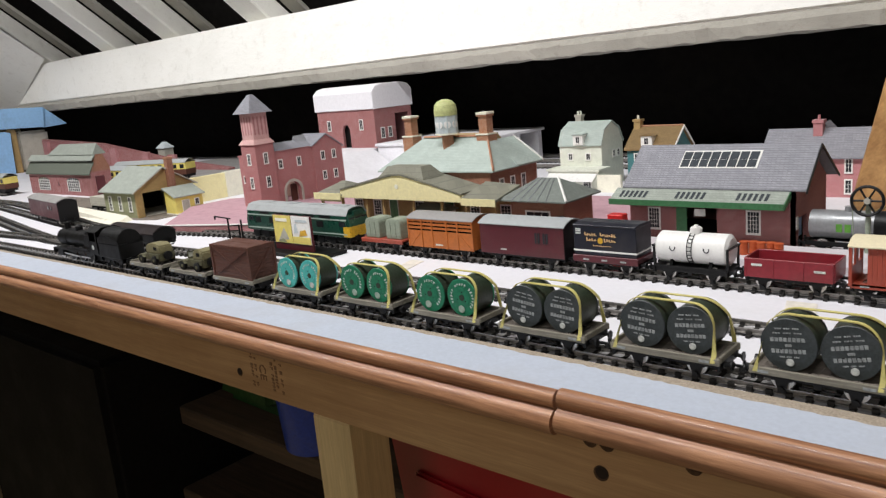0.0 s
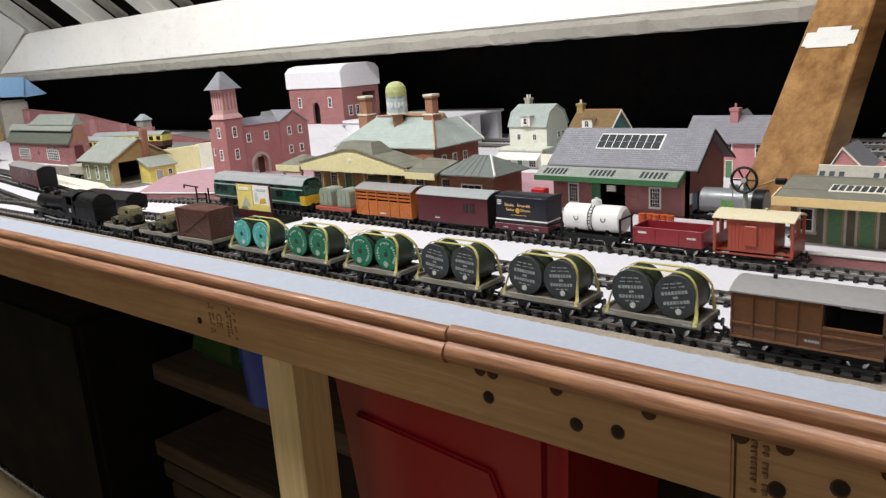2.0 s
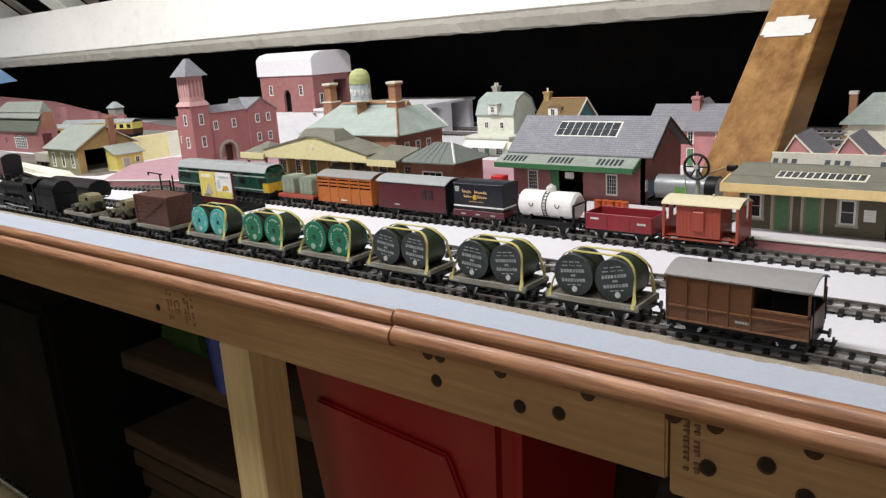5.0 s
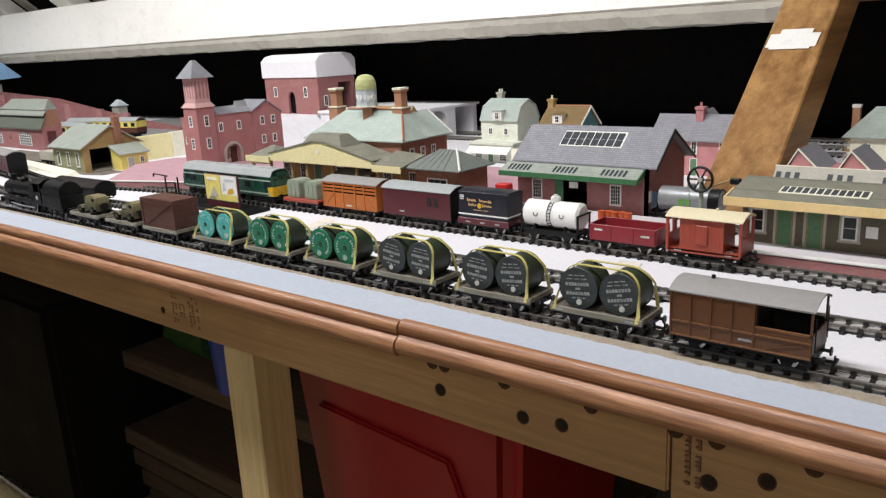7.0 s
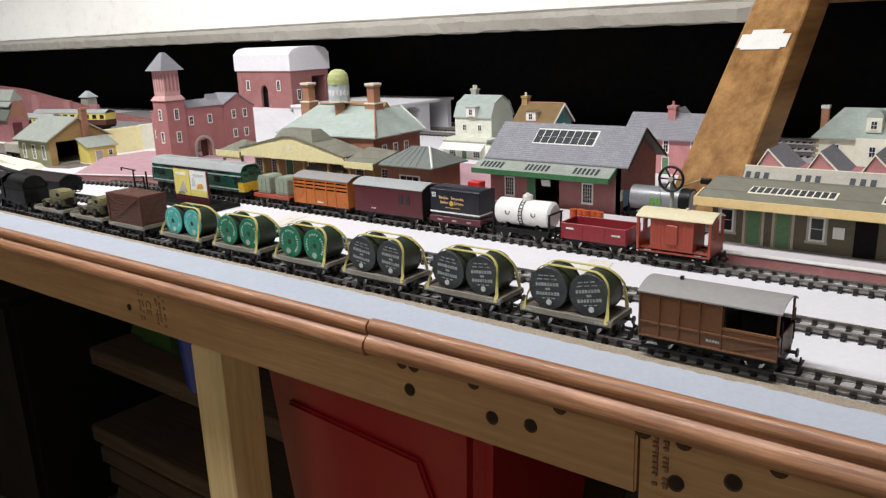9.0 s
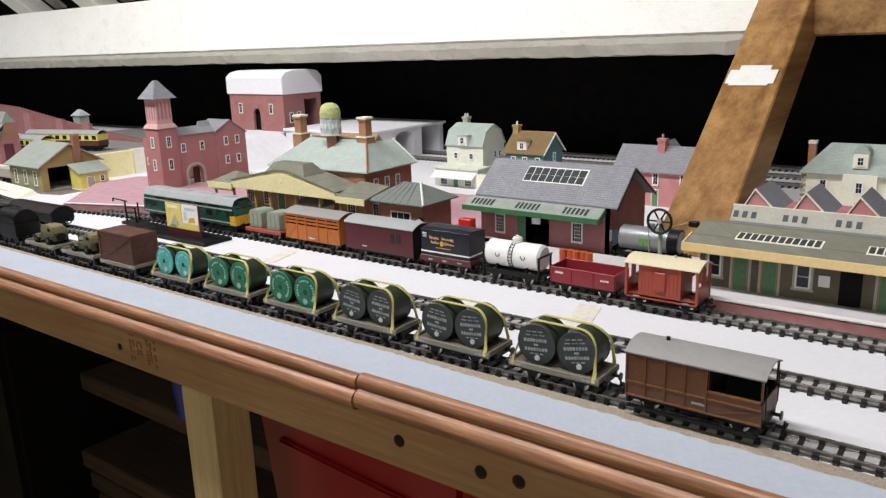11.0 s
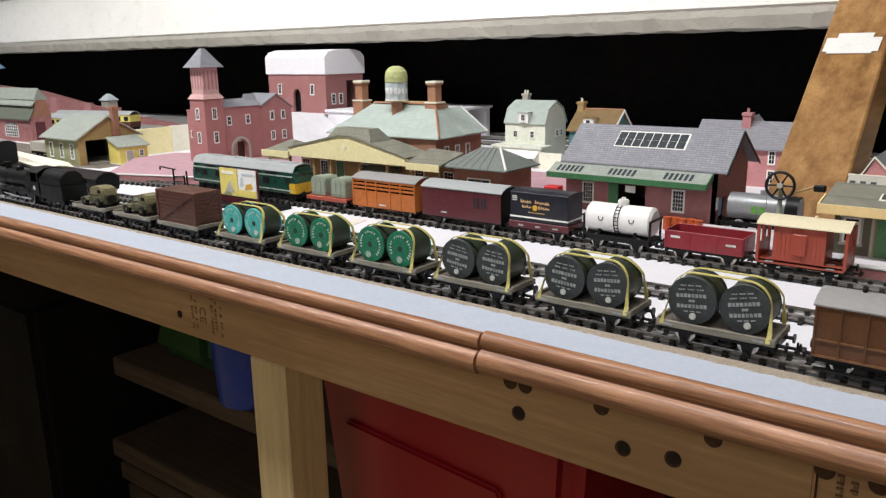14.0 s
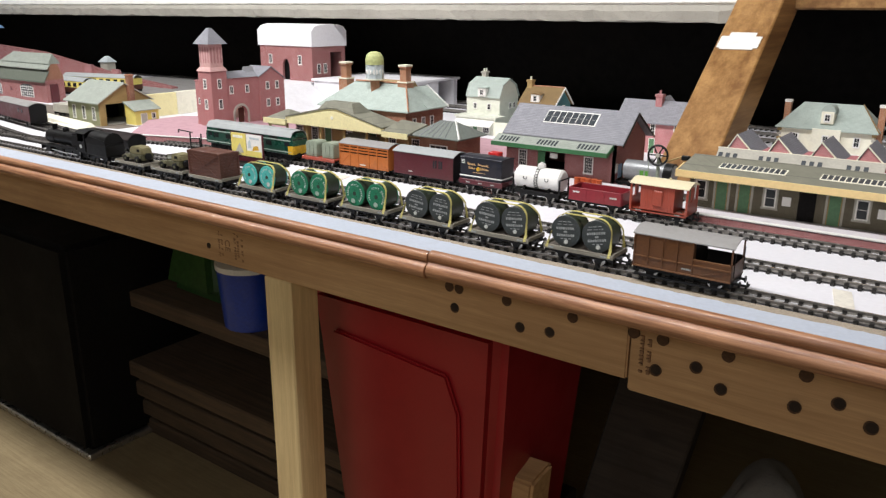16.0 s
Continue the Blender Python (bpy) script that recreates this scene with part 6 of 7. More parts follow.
part("hip_flashing", hull(B(), [(0.0435, -0.0365, 0.0556), (0.0455, -0.0345, 0.0556), (0.015, 0.0010, 0.0750), (0.013, -0.0010, 0.0750), (0.0445, -0.0355, 0.0572), (0.014, 0.0, 0.0764)], [(0, 4, 5, 3), (1, 2, 5, 4), (0, 1, 4), (3, 5, 2), (0, 3, 2, 1)]), WHITE, kb, "white hip flashing")
window(kb, window_meshes(0.028, 0.020, (2, 1)), 0.004, -0.0282, 0.022)
part("clock", cyl(B(), (0.034, -0.0315, 0.034), (0.034, -0.0275, 0.034), 0.0055, 16), BLACK, kb, "round black hanging clock")
part("clock_dial", cyl(B(), (0.034, -0.0322, 0.034), (0.034, -0.0314, 0.034), 0.0042, 16), LETTER, kb)

single("station_platform", prism(B(), [(-0.848, 0.205), (-0.66, 0.268), (-0.13, 0.268), (-0.13, 0.56), (-0.78, 0.56), (-0.99, 0.42), (-0.99, 0.34)], "z", TOP, TOP + 0.0115), PINKTOP, "pink paved station platform with a brick edge", "platform", "structure")
single("platform_brick_edge", prism(B(), [(-0.849, 0.2035), (-0.66, 0.2665), (-0.13, 0.2665), (-0.13, 0.2675), (-0.66, 0.2675), (-0.8485, 0.2046)], "z", TOP, TOP + 0.0100), ROSE, "rose brick platform edge", "platform edge", "structure")
single("platform_coping", prism(B(), [(-0.8495, 0.2025), (-0.66, 0.2655), (-0.13, 0.2655), (-0.13, 0.272), (-0.66, 0.272), (-0.845, 0.210)], "z", TOP + 0.0118, TOP + 0.0128), WHITE, "white platform edge coping", "platform edge", "structure")

# goods shed with a green canopy
gs = thing("goods_shed", "red brick goods shed with a grey slate roof", "building", m=pose(-0.07, 0.40, TOP))
wall = B()
for x0, x1 in ((-0.082, -0.030), (0.010, 0.082)):
    box(wall, x0, x1, -0.049, -0.045, 0, 0.062)
box(wall, -0.030, 0.010, -0.049, -0.045, 0.042, 0.062)
prism(wall, [(-0.049, 0), (-0.038, 0), (-0.038, 0.034), (-0.012, 0.034), (-0.012, 0), (0.049, 0), (0.049, 0.062), (-0.005, 0.097), (-0.049, 0.062)], "x", 0.078, 0.082)
prism(wall, [(-0.045, 0), (0.045, 0), (0.045, 0.062), (-0.005, 0.095), (-0.045, 0.062)], "x", -0.082, -0.078)
box(wall, -0.078, 0.078, 0.045, 0.049, 0, 0.062)
part("wall", wall, REDBRICK, gs)
# indoor shade put into a near-black floor
part("floor_shadow", box(B(), -0.077, 0.077, -0.044, 0.044, 0.0, 0.011), DARK, gs, "loading floor, its indoor shade painted dark")
# sky-blue plate stands for the brightness beyond the end door
part("end_light", box(B(), 0.0775, 0.0782, -0.034, -0.016, 0.014, 0.032), SKYBLUE, gs, "pale blue plate painted as daylight in the end door")
slab = B()
prism(slab, [(-0.0505, 0.0605), (-0.005, 0.0975), (0.0545, 0.0605), (0.0545, 0.062), (-0.005, 0.0993), (-0.0505, 0.0622)], "x", -0.0885, 0.092)
part("roof", slab, SLATE, gs, "grey slate pitched roof")
part("barge_board", prism(B(), [(-0.0508, 0.0585), (-0.005, 0.0955), (0.0548, 0.0585), (0.0548, 0.0612), (-0.005, 0.0985), (-0.0508, 0.0612)], "x", 0.0922, 0.0932), BLACK, gs, "black barge board")
part("canopy", hull(B(), [(-0.095, -0.068, 0.0515), (0.078, -0.068, 0.0515), (0.078, -0.0495, 0.0605), (-0.095, -0.0495, 0.0605), (-0.095, -0.068, 0.0503), (0.078, -0.068, 0.0503), (0.078, -0.0495, 0.0593), (-0.095, -0.0495, 0.0593)], [(0, 1, 2, 3), (7, 6, 5, 4), (0, 4, 5, 1), (1, 5, 6, 2), (2, 6, 7, 3), (3, 7, 4, 0)]), PALESLATE, gs, "grey canopy with small roof lights")
part("canopy_fascia", box(B(), -0.0955, 0.0785, -0.0692, -0.0681, 0.0462, 0.0520), CANOPYGREEN, gs, "green canopy fascia")
part("canopy_end", prism(B(), [(-0.0681, 0.0462), (-0.0495, 0.0540), (-0.0495, 0.0603), (-0.0681, 0.0515)], "x", 0.0782, 0.0792), CANOPYGREEN, gs)
for g in (-0.072, -0.012, 0.048):
    for k in range(6):
        x = g + 0.0052 * (k - 2.5)
        q = hull(B(), [(x - 0.0014, -0.0640, 0.0538), (x + 0.0014, -0.0640, 0.0538), (x + 0.0014, -0.0545, 0.0586), (x - 0.0014, -0.0545, 0.0586), (x - 0.0014, -0.0640, 0.0530), (x + 0.0014, -0.0640, 0.0530), (x + 0.0014, -0.0545, 0.0578), (x - 0.0014, -0.0545, 0.0578)], [(0, 1, 2, 3), (7, 6, 5, 4), (0, 4, 5, 1), (1, 5, 6, 2), (2, 6, 7, 3), (3, 7, 4, 0)])
        part("canopy_light", q, SKYLIGHT, gs)


def on_slope(x0, x1, s0, s1, h):
    """A flat plate on the goods shed's front slope, s along the slope from the eaves."""
    a, b = Vector((0, -0.0505, 0.0622)), Vector((0, -0.005, 0.0993))
    n = Vector((0, -(b - a).z, (b - a).y)).normalized()
    p = [a.lerp(b, s) + Vector((x, 0, 0)) for s, x in ((s0, x0), (s0, x1), (s1, x1), (s1, x0))]
    return hull(B(), [*[q + n * h for q in p], *[q - n * 0.0004 for q in p]], [(0, 1, 2, 3), (7, 6, 5, 4), (0, 4, 5, 1), (1, 5, 6, 2), (2, 6, 7, 3), (3, 7, 4, 0)])


part("skylight_frame", on_slope(-0.036, 0.042, 0.44, 0.84, 0.0005), WHITE, gs, "white skylight frame")
for k in range(8):
    x = -0.0348 + 0.0095 * k
    part("skylight_pane", on_slope(x, x + 0.0083, 0.465, 0.625, 0.0010), SKYLIGHT, gs)
    part("skylight_pane", on_slope(x, x + 0.0083, 0.637, 0.805, 0.0010), SKYLIGHT, gs)
for x in (-0.055, 0.045):
    window(gs, window_meshes(0.0105, 0.0200, (3, 4)), x, -0.0492, 0.020)
part("sliding_door", box(B(), -0.031, -0.020, -0.0502, -0.0492, 0.011, 0.042), CANOPYGREEN, gs, "green sliding door, half open")
part("notice", box(B(), -0.012, -0.001, -0.0502, -0.0492, 0.034, 0.041), WHITE, gs)
part("wall_vent", box(B(), 0.0818, 0.0825, -0.012, 0.002, 0.072, 0.084), ROSE, gs)
part("end_poster", box(B(), 0.0818, 0.0826, -0.046, -0.040, 0.024, 0.036), WHITE, gs)
single("loading_dock", bev(box(B(), -0.165, 0.10, 0.286, 0.345, TOP, TOP + 0.0115), 0.0008), PLATTOP, "pale paved loading dock beside the goods shed", "dock", "structure")
for k in range(5):
    dx = -0.016 + 0.0075 * k
    db = thing("oil_drum", "small orange-red oil drum on the loading dock", "drum", "oil drums on the dock", pose(dx, 0.3015 + 0.002 * (k % 2), TOP + 0.0115))
    part("shell", cyl(B(), (0, 0, 0), (0, 0, 0.0118), 0.0038, 16), DRUMORANGE, db, smooth=True)
    for z in (0.0002, 0.004, 0.0078, 0.0112):
        part("hoop", cyl(B(), (0, 0, z), (0, 0, z + 0.0007), 0.0041, 16), DRUMORANGE, db)
cb = thing("parcel_stack", "small stack of bright red boxes beside the dock", "boxes", m=pose(-0.148, 0.315, TOP + 0.0115))
part("box", bev(box(B(), -0.008, 0.009, -0.006, 0.006, 0.0, 0.0285), 0.0008), REDGLOSS, cb)
part("box", bev(box(B(), -0.016, -0.0085, -0.005, 0.005, 0.0, 0.020), 0.0008), BROWNBRICK, cb)

# yard crane with a spoked wheel
yc_ = thing("yard_crane", "small grey yard crane with a spoked handwheel", "crane", m=pose(0.075, 0.333, TOP + 0.0115))
part("post", cyl(B(), (0, 0.004, 0), (0, 0.004, 0.046), 0.0022, 12), SAGE, yc_)
wh = B()
for k in range(24):
    a0, a1 = radians(15 * k), radians(15 * k + 15)
    cyl(wh, (0.0122 * math.cos(a0), 0, 0.0455 + 0.0122 * math.sin(a0)), (0.0122 * math.cos(a1), 0, 0.0455 + 0.0122 * math.sin(a1)), 0.0014, 6)
part("rim", wh, BLACK, yc_, "dark cast wheel rim")
for k in range(6):
    a = radians(60 * k)
    part("spoke", cyl(B(), (0, 0, 0.0455), (0.0118 * math.cos(a), 0, 0.0455 + 0.0118 * math.sin(a)), 0.0009, 6), BLACK, yc_)
part("hub", cyl(B(), (0, -0.002, 0.0455), (0, 0.004, 0.0455), 0.0026, 12), GREYWALL, yc_)
part("jib", cyl(B(), (0.004, 0.006, 0.036), (0.030, 0.012, 0.0465), 0.0011, 8), BUFF, yc_)
part("chain", cyl(B(), (-0.010, 0.0, 0.012), (-0.0115, 0.0, 0.044), 0.0005, 5), SAGE, yc_)
part("jib_head", bev(box(B(), 0.026, 0.036, 0.008, 0.014, 0.041, 0.047), 0.001), BLACK, yc_)

# houses along the back
h1 = thing("terrace_house", "pale green gambrel-roofed house above a white-awned shop", "house", m=pose(-0.409, 0.72, TOP))
part("wall", prism(B(), [(-0.028, 0), (0.040, 0), (0.040, 0.066), (0.028, 0.088), (0.006, 0.099), (-0.018, 0.088), (-0.028, 0.066)], "x", -0.044, 0.032), PALEGREEN, h1)
part("roof", prism(B(), [(-0.0305, 0.0650), (-0.0185, 0.0885), (0.006, 0.1000), (0.0285, 0.0885), (0.0425, 0.0650), (0.0425, 0.067), (0.0290, 0.0902), (0.006, 0.1018), (-0.0190, 0.0902), (-0.0305, 0.067)], "x", -0.0455, 0.0335), GREENSLATE, h1, "pale green gambrel roof")
for x in (-0.024, 0.008):
    window(h1, WIN_S, x, -0.0282, 0.044)
part("dormer", box(B(), -0.015, 0.003, -0.034, -0.012, 0.067, 0.083), WHITE, h1)
part("dormer_roof", bev(box(B(), -0.017, 0.005, -0.036, -0.010, 0.083, 0.085), 0.0004), GREENSLATE, h1)
window(h1, WIN_S, -0.006, -0.0342, 0.071)
window(h1, WIN_S, 0.0322, 0.010, 0.045, "E")
window(h1, WIN_S, 0.0322, 0.024, 0.045, "E")
chimney(h1, -0.028, 0.012, 0.090, 0.112, 0.010, GREYWALL, 2, PALEGREEN)
part("shop", box(B(), -0.046, 0.044, -0.062, -0.0282, 0, 0.030), PALEGREEN, h1)
part("shop_roof", box(B(), -0.048, 0.046, -0.064, -0.0282, 0.030, 0.0335), PALEGREEN, h1)
part("awning", hull(B(), [(-0.044, -0.078, 0.017), (0.042, -0.078, 0.017), (0.042, -0.0625, 0.027), (-0.044, -0.0625, 0.027), (-0.044, -0.078, 0.0162), (0.042, -0.078, 0.0162), (0.042, -0.0625, 0.0262), (-0.044, -0.0625, 0.0262)], [(0, 1, 2, 3), (7, 6, 5, 4), (0, 4, 5, 1), (1, 5, 6, 2), (2, 6, 7, 3), (3, 7, 4, 0)]), TANKWHITE, h1, "white shop awning")
for x in (-0.026, 0.024):
    window(h1, WIN_BIG, x, -0.0622, 0.004)
door(h1, -0.001, -0.0622, 0.0, 0.010, 0.022, DOORGREEN)
part("yard_wall", box(B(), 0.046, 0.085, -0.070, -0.064, 0, 0.026), CREAMCARD, h1, "cream yard wall")

h2 = thing("terrace_house", "teal house under a brown tiled roof with a dormer", "house", m=pose(-0.283, 0.735, TOP))
part("wall", prism(B(), [(-0.032, 0), (0.032, 0), (0.032, 0.058), (0.002, 0.085), (-0.032, 0.058)], "x", -0.056, 0.017), TEALCARD, h2)
part("roof", prism(B(), [(-0.036, 0.056), (0.002, 0.0875), (0.036, 0.056), (0.036, 0.0578), (0.002, 0.0895), (-0.036, 0.0578)], "x", -0.060, 0.020), BROWNTILE, h2, "brown tiled roof")
part("ridge", cyl(B(), (-0.060, 0.002, 0.0895), (0.020, 0.002, 0.0895), 0.0014, 8), CHIMBRICK, h2, "orange ridge tiles")
part("barge_board", prism(B(), [(-0.037, 0.0555), (0.002, 0.0865), (0.037, 0.0555), (0.037, 0.0582), (0.002, 0.0900), (-0.037, 0.0582)], "x", 0.0202, 0.0216), WHITE, h2, "white barge board")
part("dormer", box(B(), -0.034, -0.016, -0.030, -0.006, 0.062, 0.077), WHITE, h2)
part("dormer_roof", prism(B(), [(-0.036, 0.077), (-0.014, 0.077), (-0.025, 0.0805)], "y", -0.032, -0.002), BROWNTILE, h2)
window(h2, WIN_S, -0.025, -0.0302, 0.065)
for x in (-0.040, -0.018, 0.006):
    window(h2, WIN, x, -0.0322, 0.038)
window(h2, WIN, 0.0172, 0.004, 0.043, "E")
chimney(h2, -0.053, 0.002, 0.080, 0.1005, 0.0105, BUFF, 1, CREAMCARD)

h3 = thing("terrace_house", "pink brick house with a grey slate roof", "house", m=pose(-0.059, 0.69, TOP))
part("wall", prism(B(), [(-0.030, 0), (0.035, 0), (0.035, 0.051), (0.004, 0.079), (-0.030, 0.051)], "x", -0.060, 0.075), PINKBRICK, h3)
part("roof", prism(B(), [(-0.035, 0.0485), (0.004, 0.0815), (0.040, 0.0485), (0.040, 0.0505), (0.004, 0.0835), (-0.035, 0.0505)], "x", -0.066, 0.080), SLATE, h3, "grey slate roof")
part("cross_gable", prism(B(), [(-0.026, 0.060), (0.026, 0.060), (0.0, 0.090)], "y", 0.006, 0.040), SLATE, h3)
chimney(h3, -0.002, -0.002, 0.074, 0.0945, 0.011, PINKBRICK, 1, PINKBRICK)
for x in (-0.040, 0.0, 0.040):
    window(h3, WIN_TALL, x, -0.0302, 0.032)
door(h3, 0.0, -0.0302, 0.0, 0.009, 0.024, DOORGREEN)
for x in (-0.040, 0.040):
    window(h3, WIN_TALL, x, -0.0302, 0.006)

h4 = thing("villa", "cream villa with a grey-green hipped roof and tall chimneys", "house", m=pose(0.193, 0.745, TOP))
part("wall", box(B(), -0.066, 0.066, -0.035, 0.035, 0, 0.057), CREAMCARD, h4)
part("bay", box(B(), -0.018, 0.022, -0.043, -0.0352, 0, 0.057), CREAMCARD, h4)
part("roof", hip(B(), -0.072, 0.072, -0.041, 0.041, 0.056, 0.0920, 0.030), GREENSLATE, h4, "grey-green hipped roof")
part("hip_tile", hull(B(), [(0.0715, -0.0415, 0.0572), (0.0735, -0.0395, 0.0572), (0.0425, 0.0008, 0.0927), (0.0405, -0.0008, 0.0927), (0.0725, -0.0405, 0.0588), (0.0415, 0.0, 0.0943)], [(0, 4, 5, 3), (1, 2, 5, 4), (0, 1, 4), (3, 5, 2), (0, 3, 2, 1)]), BROWNTILE, h4)
part("dormer", bev(box(B(), -0.009, 0.009, -0.036, -0.010, 0.064, 0.083), 0.0006), CREAMCARD, h4)
part("dormer_roof", cyl(B(), (0, -0.0356, 0.083), (0, -0.010, 0.083), 0.0098, 16), GREENSLATE, h4)
window(h4, WIN_S, 0.0, -0.0362, 0.069)
for x, y in ((-0.042, -0.0352), (0.002, -0.0432), (0.044, -0.0352)):
    window(h4, WIN, x, y, 0.034)
    window(h4, WIN, x, y, 0.008)
for x in (-0.062, 0.070):
    c = part("chimney", box(B(), x - 0.0045, x + 0.0045, -0.018, -0.009, 0.030, 0.0915), CHIMBRICK, h4, "tall orange brick chimney")
    part("chimney_cap", box(B(), x - 0.0052, x + 0.0052, -0.0187, -0.0083, 0.0915, 0.0955), TANKWHITE, c)
for k in range(8):
    for x in (-0.066, 0.066):
        part("quoin", box(B(), x - 0.0032, x + 0.0032, -0.0357, -0.0350, 0.002 + 0.0068 * k, 0.006 + 0.0068 * k), BUFF if k % 2 else GREYWALL, h4)

# saw-tooth workshop with a grey lean-to front
sw = thing("workshop", "workshop with four pink saw-tooth gables and slate roofs", "building", m=pose(0.195, 0.475, TOP))
part("front_wall", box(B(), -0.088, 0.088, -0.002, 0.0, 0, 0.040), BROWNBRICK, sw)
part("body", box(B(), -0.088, 0.100, 0.004, 0.075, 0, 0.046), PINKBRICK, sw)
part("lean_to_roof", sheet(-0.090, 0.110, -0.012, 0.0345, 0.003, 0.051), GREYWALL, sw, "plain grey steep lean-to roof")
part("lean_to_fascia", box(B(), -0.090, 0.110, -0.0135, -0.0122, 0.0320, 0.0365), LEADROOF, sw)
part("coping", box(B(), -0.091, 0.111, 0.0035, 0.0062, 0.0495, 0.0515), CREAMCARD, sw)
for i in range(4):
    x0 = -0.077 + 0.052 * i
    dz = -0.0105
    pk, lo, hi = x0 + 0.008, x0 - 0.003, x0 + 0.031
    tooth = [part("gable", prism(B(), [(lo, 0.050), (hi, 0.050), (hi, 0.0555), (pk, 0.0785), (lo, 0.0555)], "y", 0.007, 0.072), PINKBRICK, sw, "pink brick saw-tooth gable")]
    tooth.append(part("tooth_roof", prism(B(), [(pk, 0.0785), (hi + 0.003, 0.0535), (hi + 0.004, 0.0547), (pk, 0.0803)], "y", 0.006, 0.075), SLATE, sw, "dark slate tooth roof"))
    tooth.append(part("tooth_roof", prism(B(), [(lo - 0.003, 0.0525), (pk, 0.0785), (pk, 0.0803), (lo - 0.0042, 0.0537)], "y", 0.006, 0.075), SLATE, sw, "dark slate tooth roof"))
    for q in (hi + 0.0045, lo - 0.0045):
        tooth.append(part("verge", hull(B(), [(pk, 0.0052, 0.0812), (q, 0.0052, 0.0540), (q, 0.0068, 0.0540), (pk, 0.0068, 0.0812), (pk, 0.0052, 0.0790), (q, 0.0052, 0.0515), (q, 0.0068, 0.0515), (pk, 0.0068, 0.0790)], [(0, 1, 2, 3), (7, 6, 5, 4), (0, 4, 5, 1), (1, 5, 6, 2), (2, 6, 7, 3), (3, 7, 4, 0)]), CREAMCARD, sw))
    for o in tooth:
        o.location.z = dz
    for k in range(3):
        xx = x0 - 0.008 + 0.0095 * k
        part("roof_light", sheet(xx - 0.0026, xx + 0.0026, -0.0075, 0.0402, -0.0025, 0.0457, 0.0008), SKYLIGHT, sw)
    window(sw, WIN_BIG, x0 + 0.010, -0.0022, 0.008)
ck = thing("factory_chimney", "square pink brick factory chimney", "chimney", m=pose(0.342, 0.455, TOP))
part("stack", box(B(), -0.012, 0.012, -0.012, 0.012, 0, 0.115), PINKBRICK, ck)
part("plinth", box(B(), -0.0145, 0.0145, -0.0145, 0.0145, 0, 0.018), ROSE, ck)

# platform with its long station building
single("platform", box(B(), 0.142, 1.2, 0.2605, 0.42, TOP, TOP + 0.0102), PLATTOP, "pale paved platform", "platform", "structure")
single("platform_wall", prism(B(), [(0.140, 0.2588), (1.2, 0.2588), (1.2, 0.2602), (0.1418, 0.2602), (0.1418, 0.42), (0.140, 0.42)], "z", TOP, TOP + 0.0090), REDBRICK, "red brick platform wall", "platform edge", "structure")
single("platform_edge_stone", box(B(), 0.1395, 1.2, 0.2580, 0.2650, TOP + 0.0103, TOP + 0.0113), WHITE, "white platform edge stones", "platform edge", "structure")
pb = thing("platform_building", "olive brick platform building with a cream-edged canopy", "building", m=pose(0.125, 0.297, TOP + 0.0102))
part("wall", box(B(), 0.004, 0.90, 0.0, 0.060, 0, 0.043), OLIVEBRICK, pb)
part("roof", sheet(-0.004, 0.92, -0.0235, 0.0440, 0.034, 0.0545, 0.0018), DARKROOF, pb, "olive felt canopy roof")
part("rear_roof", sheet(-0.004, 0.92, 0.0342, 0.0545, 0.066, 0.044, 0.0018), DARKROOF, pb)
part("end_infill", prism(B(), [(0.0, 0.043), (0.058, 0.043), (0.034, 0.0525)], "x", 0.0045, 0.006), OLIVEBRICK, pb)
part("valance", box(B(), -0.0055, 0.92, -0.0252, -0.0238, 0.0372, 0.0448), VALANCE, pb, "cream valance with a toothed lower edge")
part("valance_end", prism(B(), [(-0.0238, 0.0362), (0.0, 0.0405), (0.0, 0.0490), (-0.0238, 0.0448)], "x", -0.0055, -0.0042), VALANCE, pb)
TOOTH_ME = mesh_of("valance_tooth", prism(B(), [(-0.0010, 0.0), (0.0010, 0.0), (0.0, -0.0008)], "y", -0.0006, 0.0006), VALANCE)
for k in range(170):
    part("valance_tooth", TOOTH_ME, None, pb).matrix_basis = pose(-0.0042 + 0.0021 * k, -0.0245, 0.0373)
for x0 in (0.035, 0.140, 0.245, 0.350):
    part("skylight_frame", sheet(x0, x0 + 0.0715, -0.004, 0.0482, 0.012, 0.0511, 0.001), CREAMCARD, pb)
    for k in range(12):
        x = x0 + 0.0014 + 0.0058 * k
        part("skylight_pane", sheet(x, x + 0.0044, -0.0022, 0.0489, 0.0102, 0.0512, 0.0008), SKYLIGHT, pb)
WIN_ST = window_meshes(0.0095, 0.0185, (0, 1))
SURROUND = {}
for w0, h0 in ((0.0095, 0.0185), (0.0115, 0.0320)):
    su = B()
    box(su, -w0 / 2 - 0.0035, -w0 / 2 - 0.0012, -0.0005, 0.0002, 0 if h0 > 0.03 else -0.0018, h0 + 0.0012)
    box(su, w0 / 2 + 0.0012, w0 / 2 + 0.0035, -0.0005, 0.0002, 0 if h0 > 0.03 else -0.0018, h0 + 0.0012)
    box(su, -w0 / 2 - 0.0042, w0 / 2 + 0.0042, -0.0009, 0.0002, h0 + 0.0012, h0 + 0.0038)
    if h0 < 0.03:
        box(su, -w0 / 2 - 0.0042, w0 / 2 + 0.0042, -0.0012, 0.0002, -0.0036, -0.0014)
    SURROUND[h0] = mesh_of("stone_surround", su, GREYWALL)
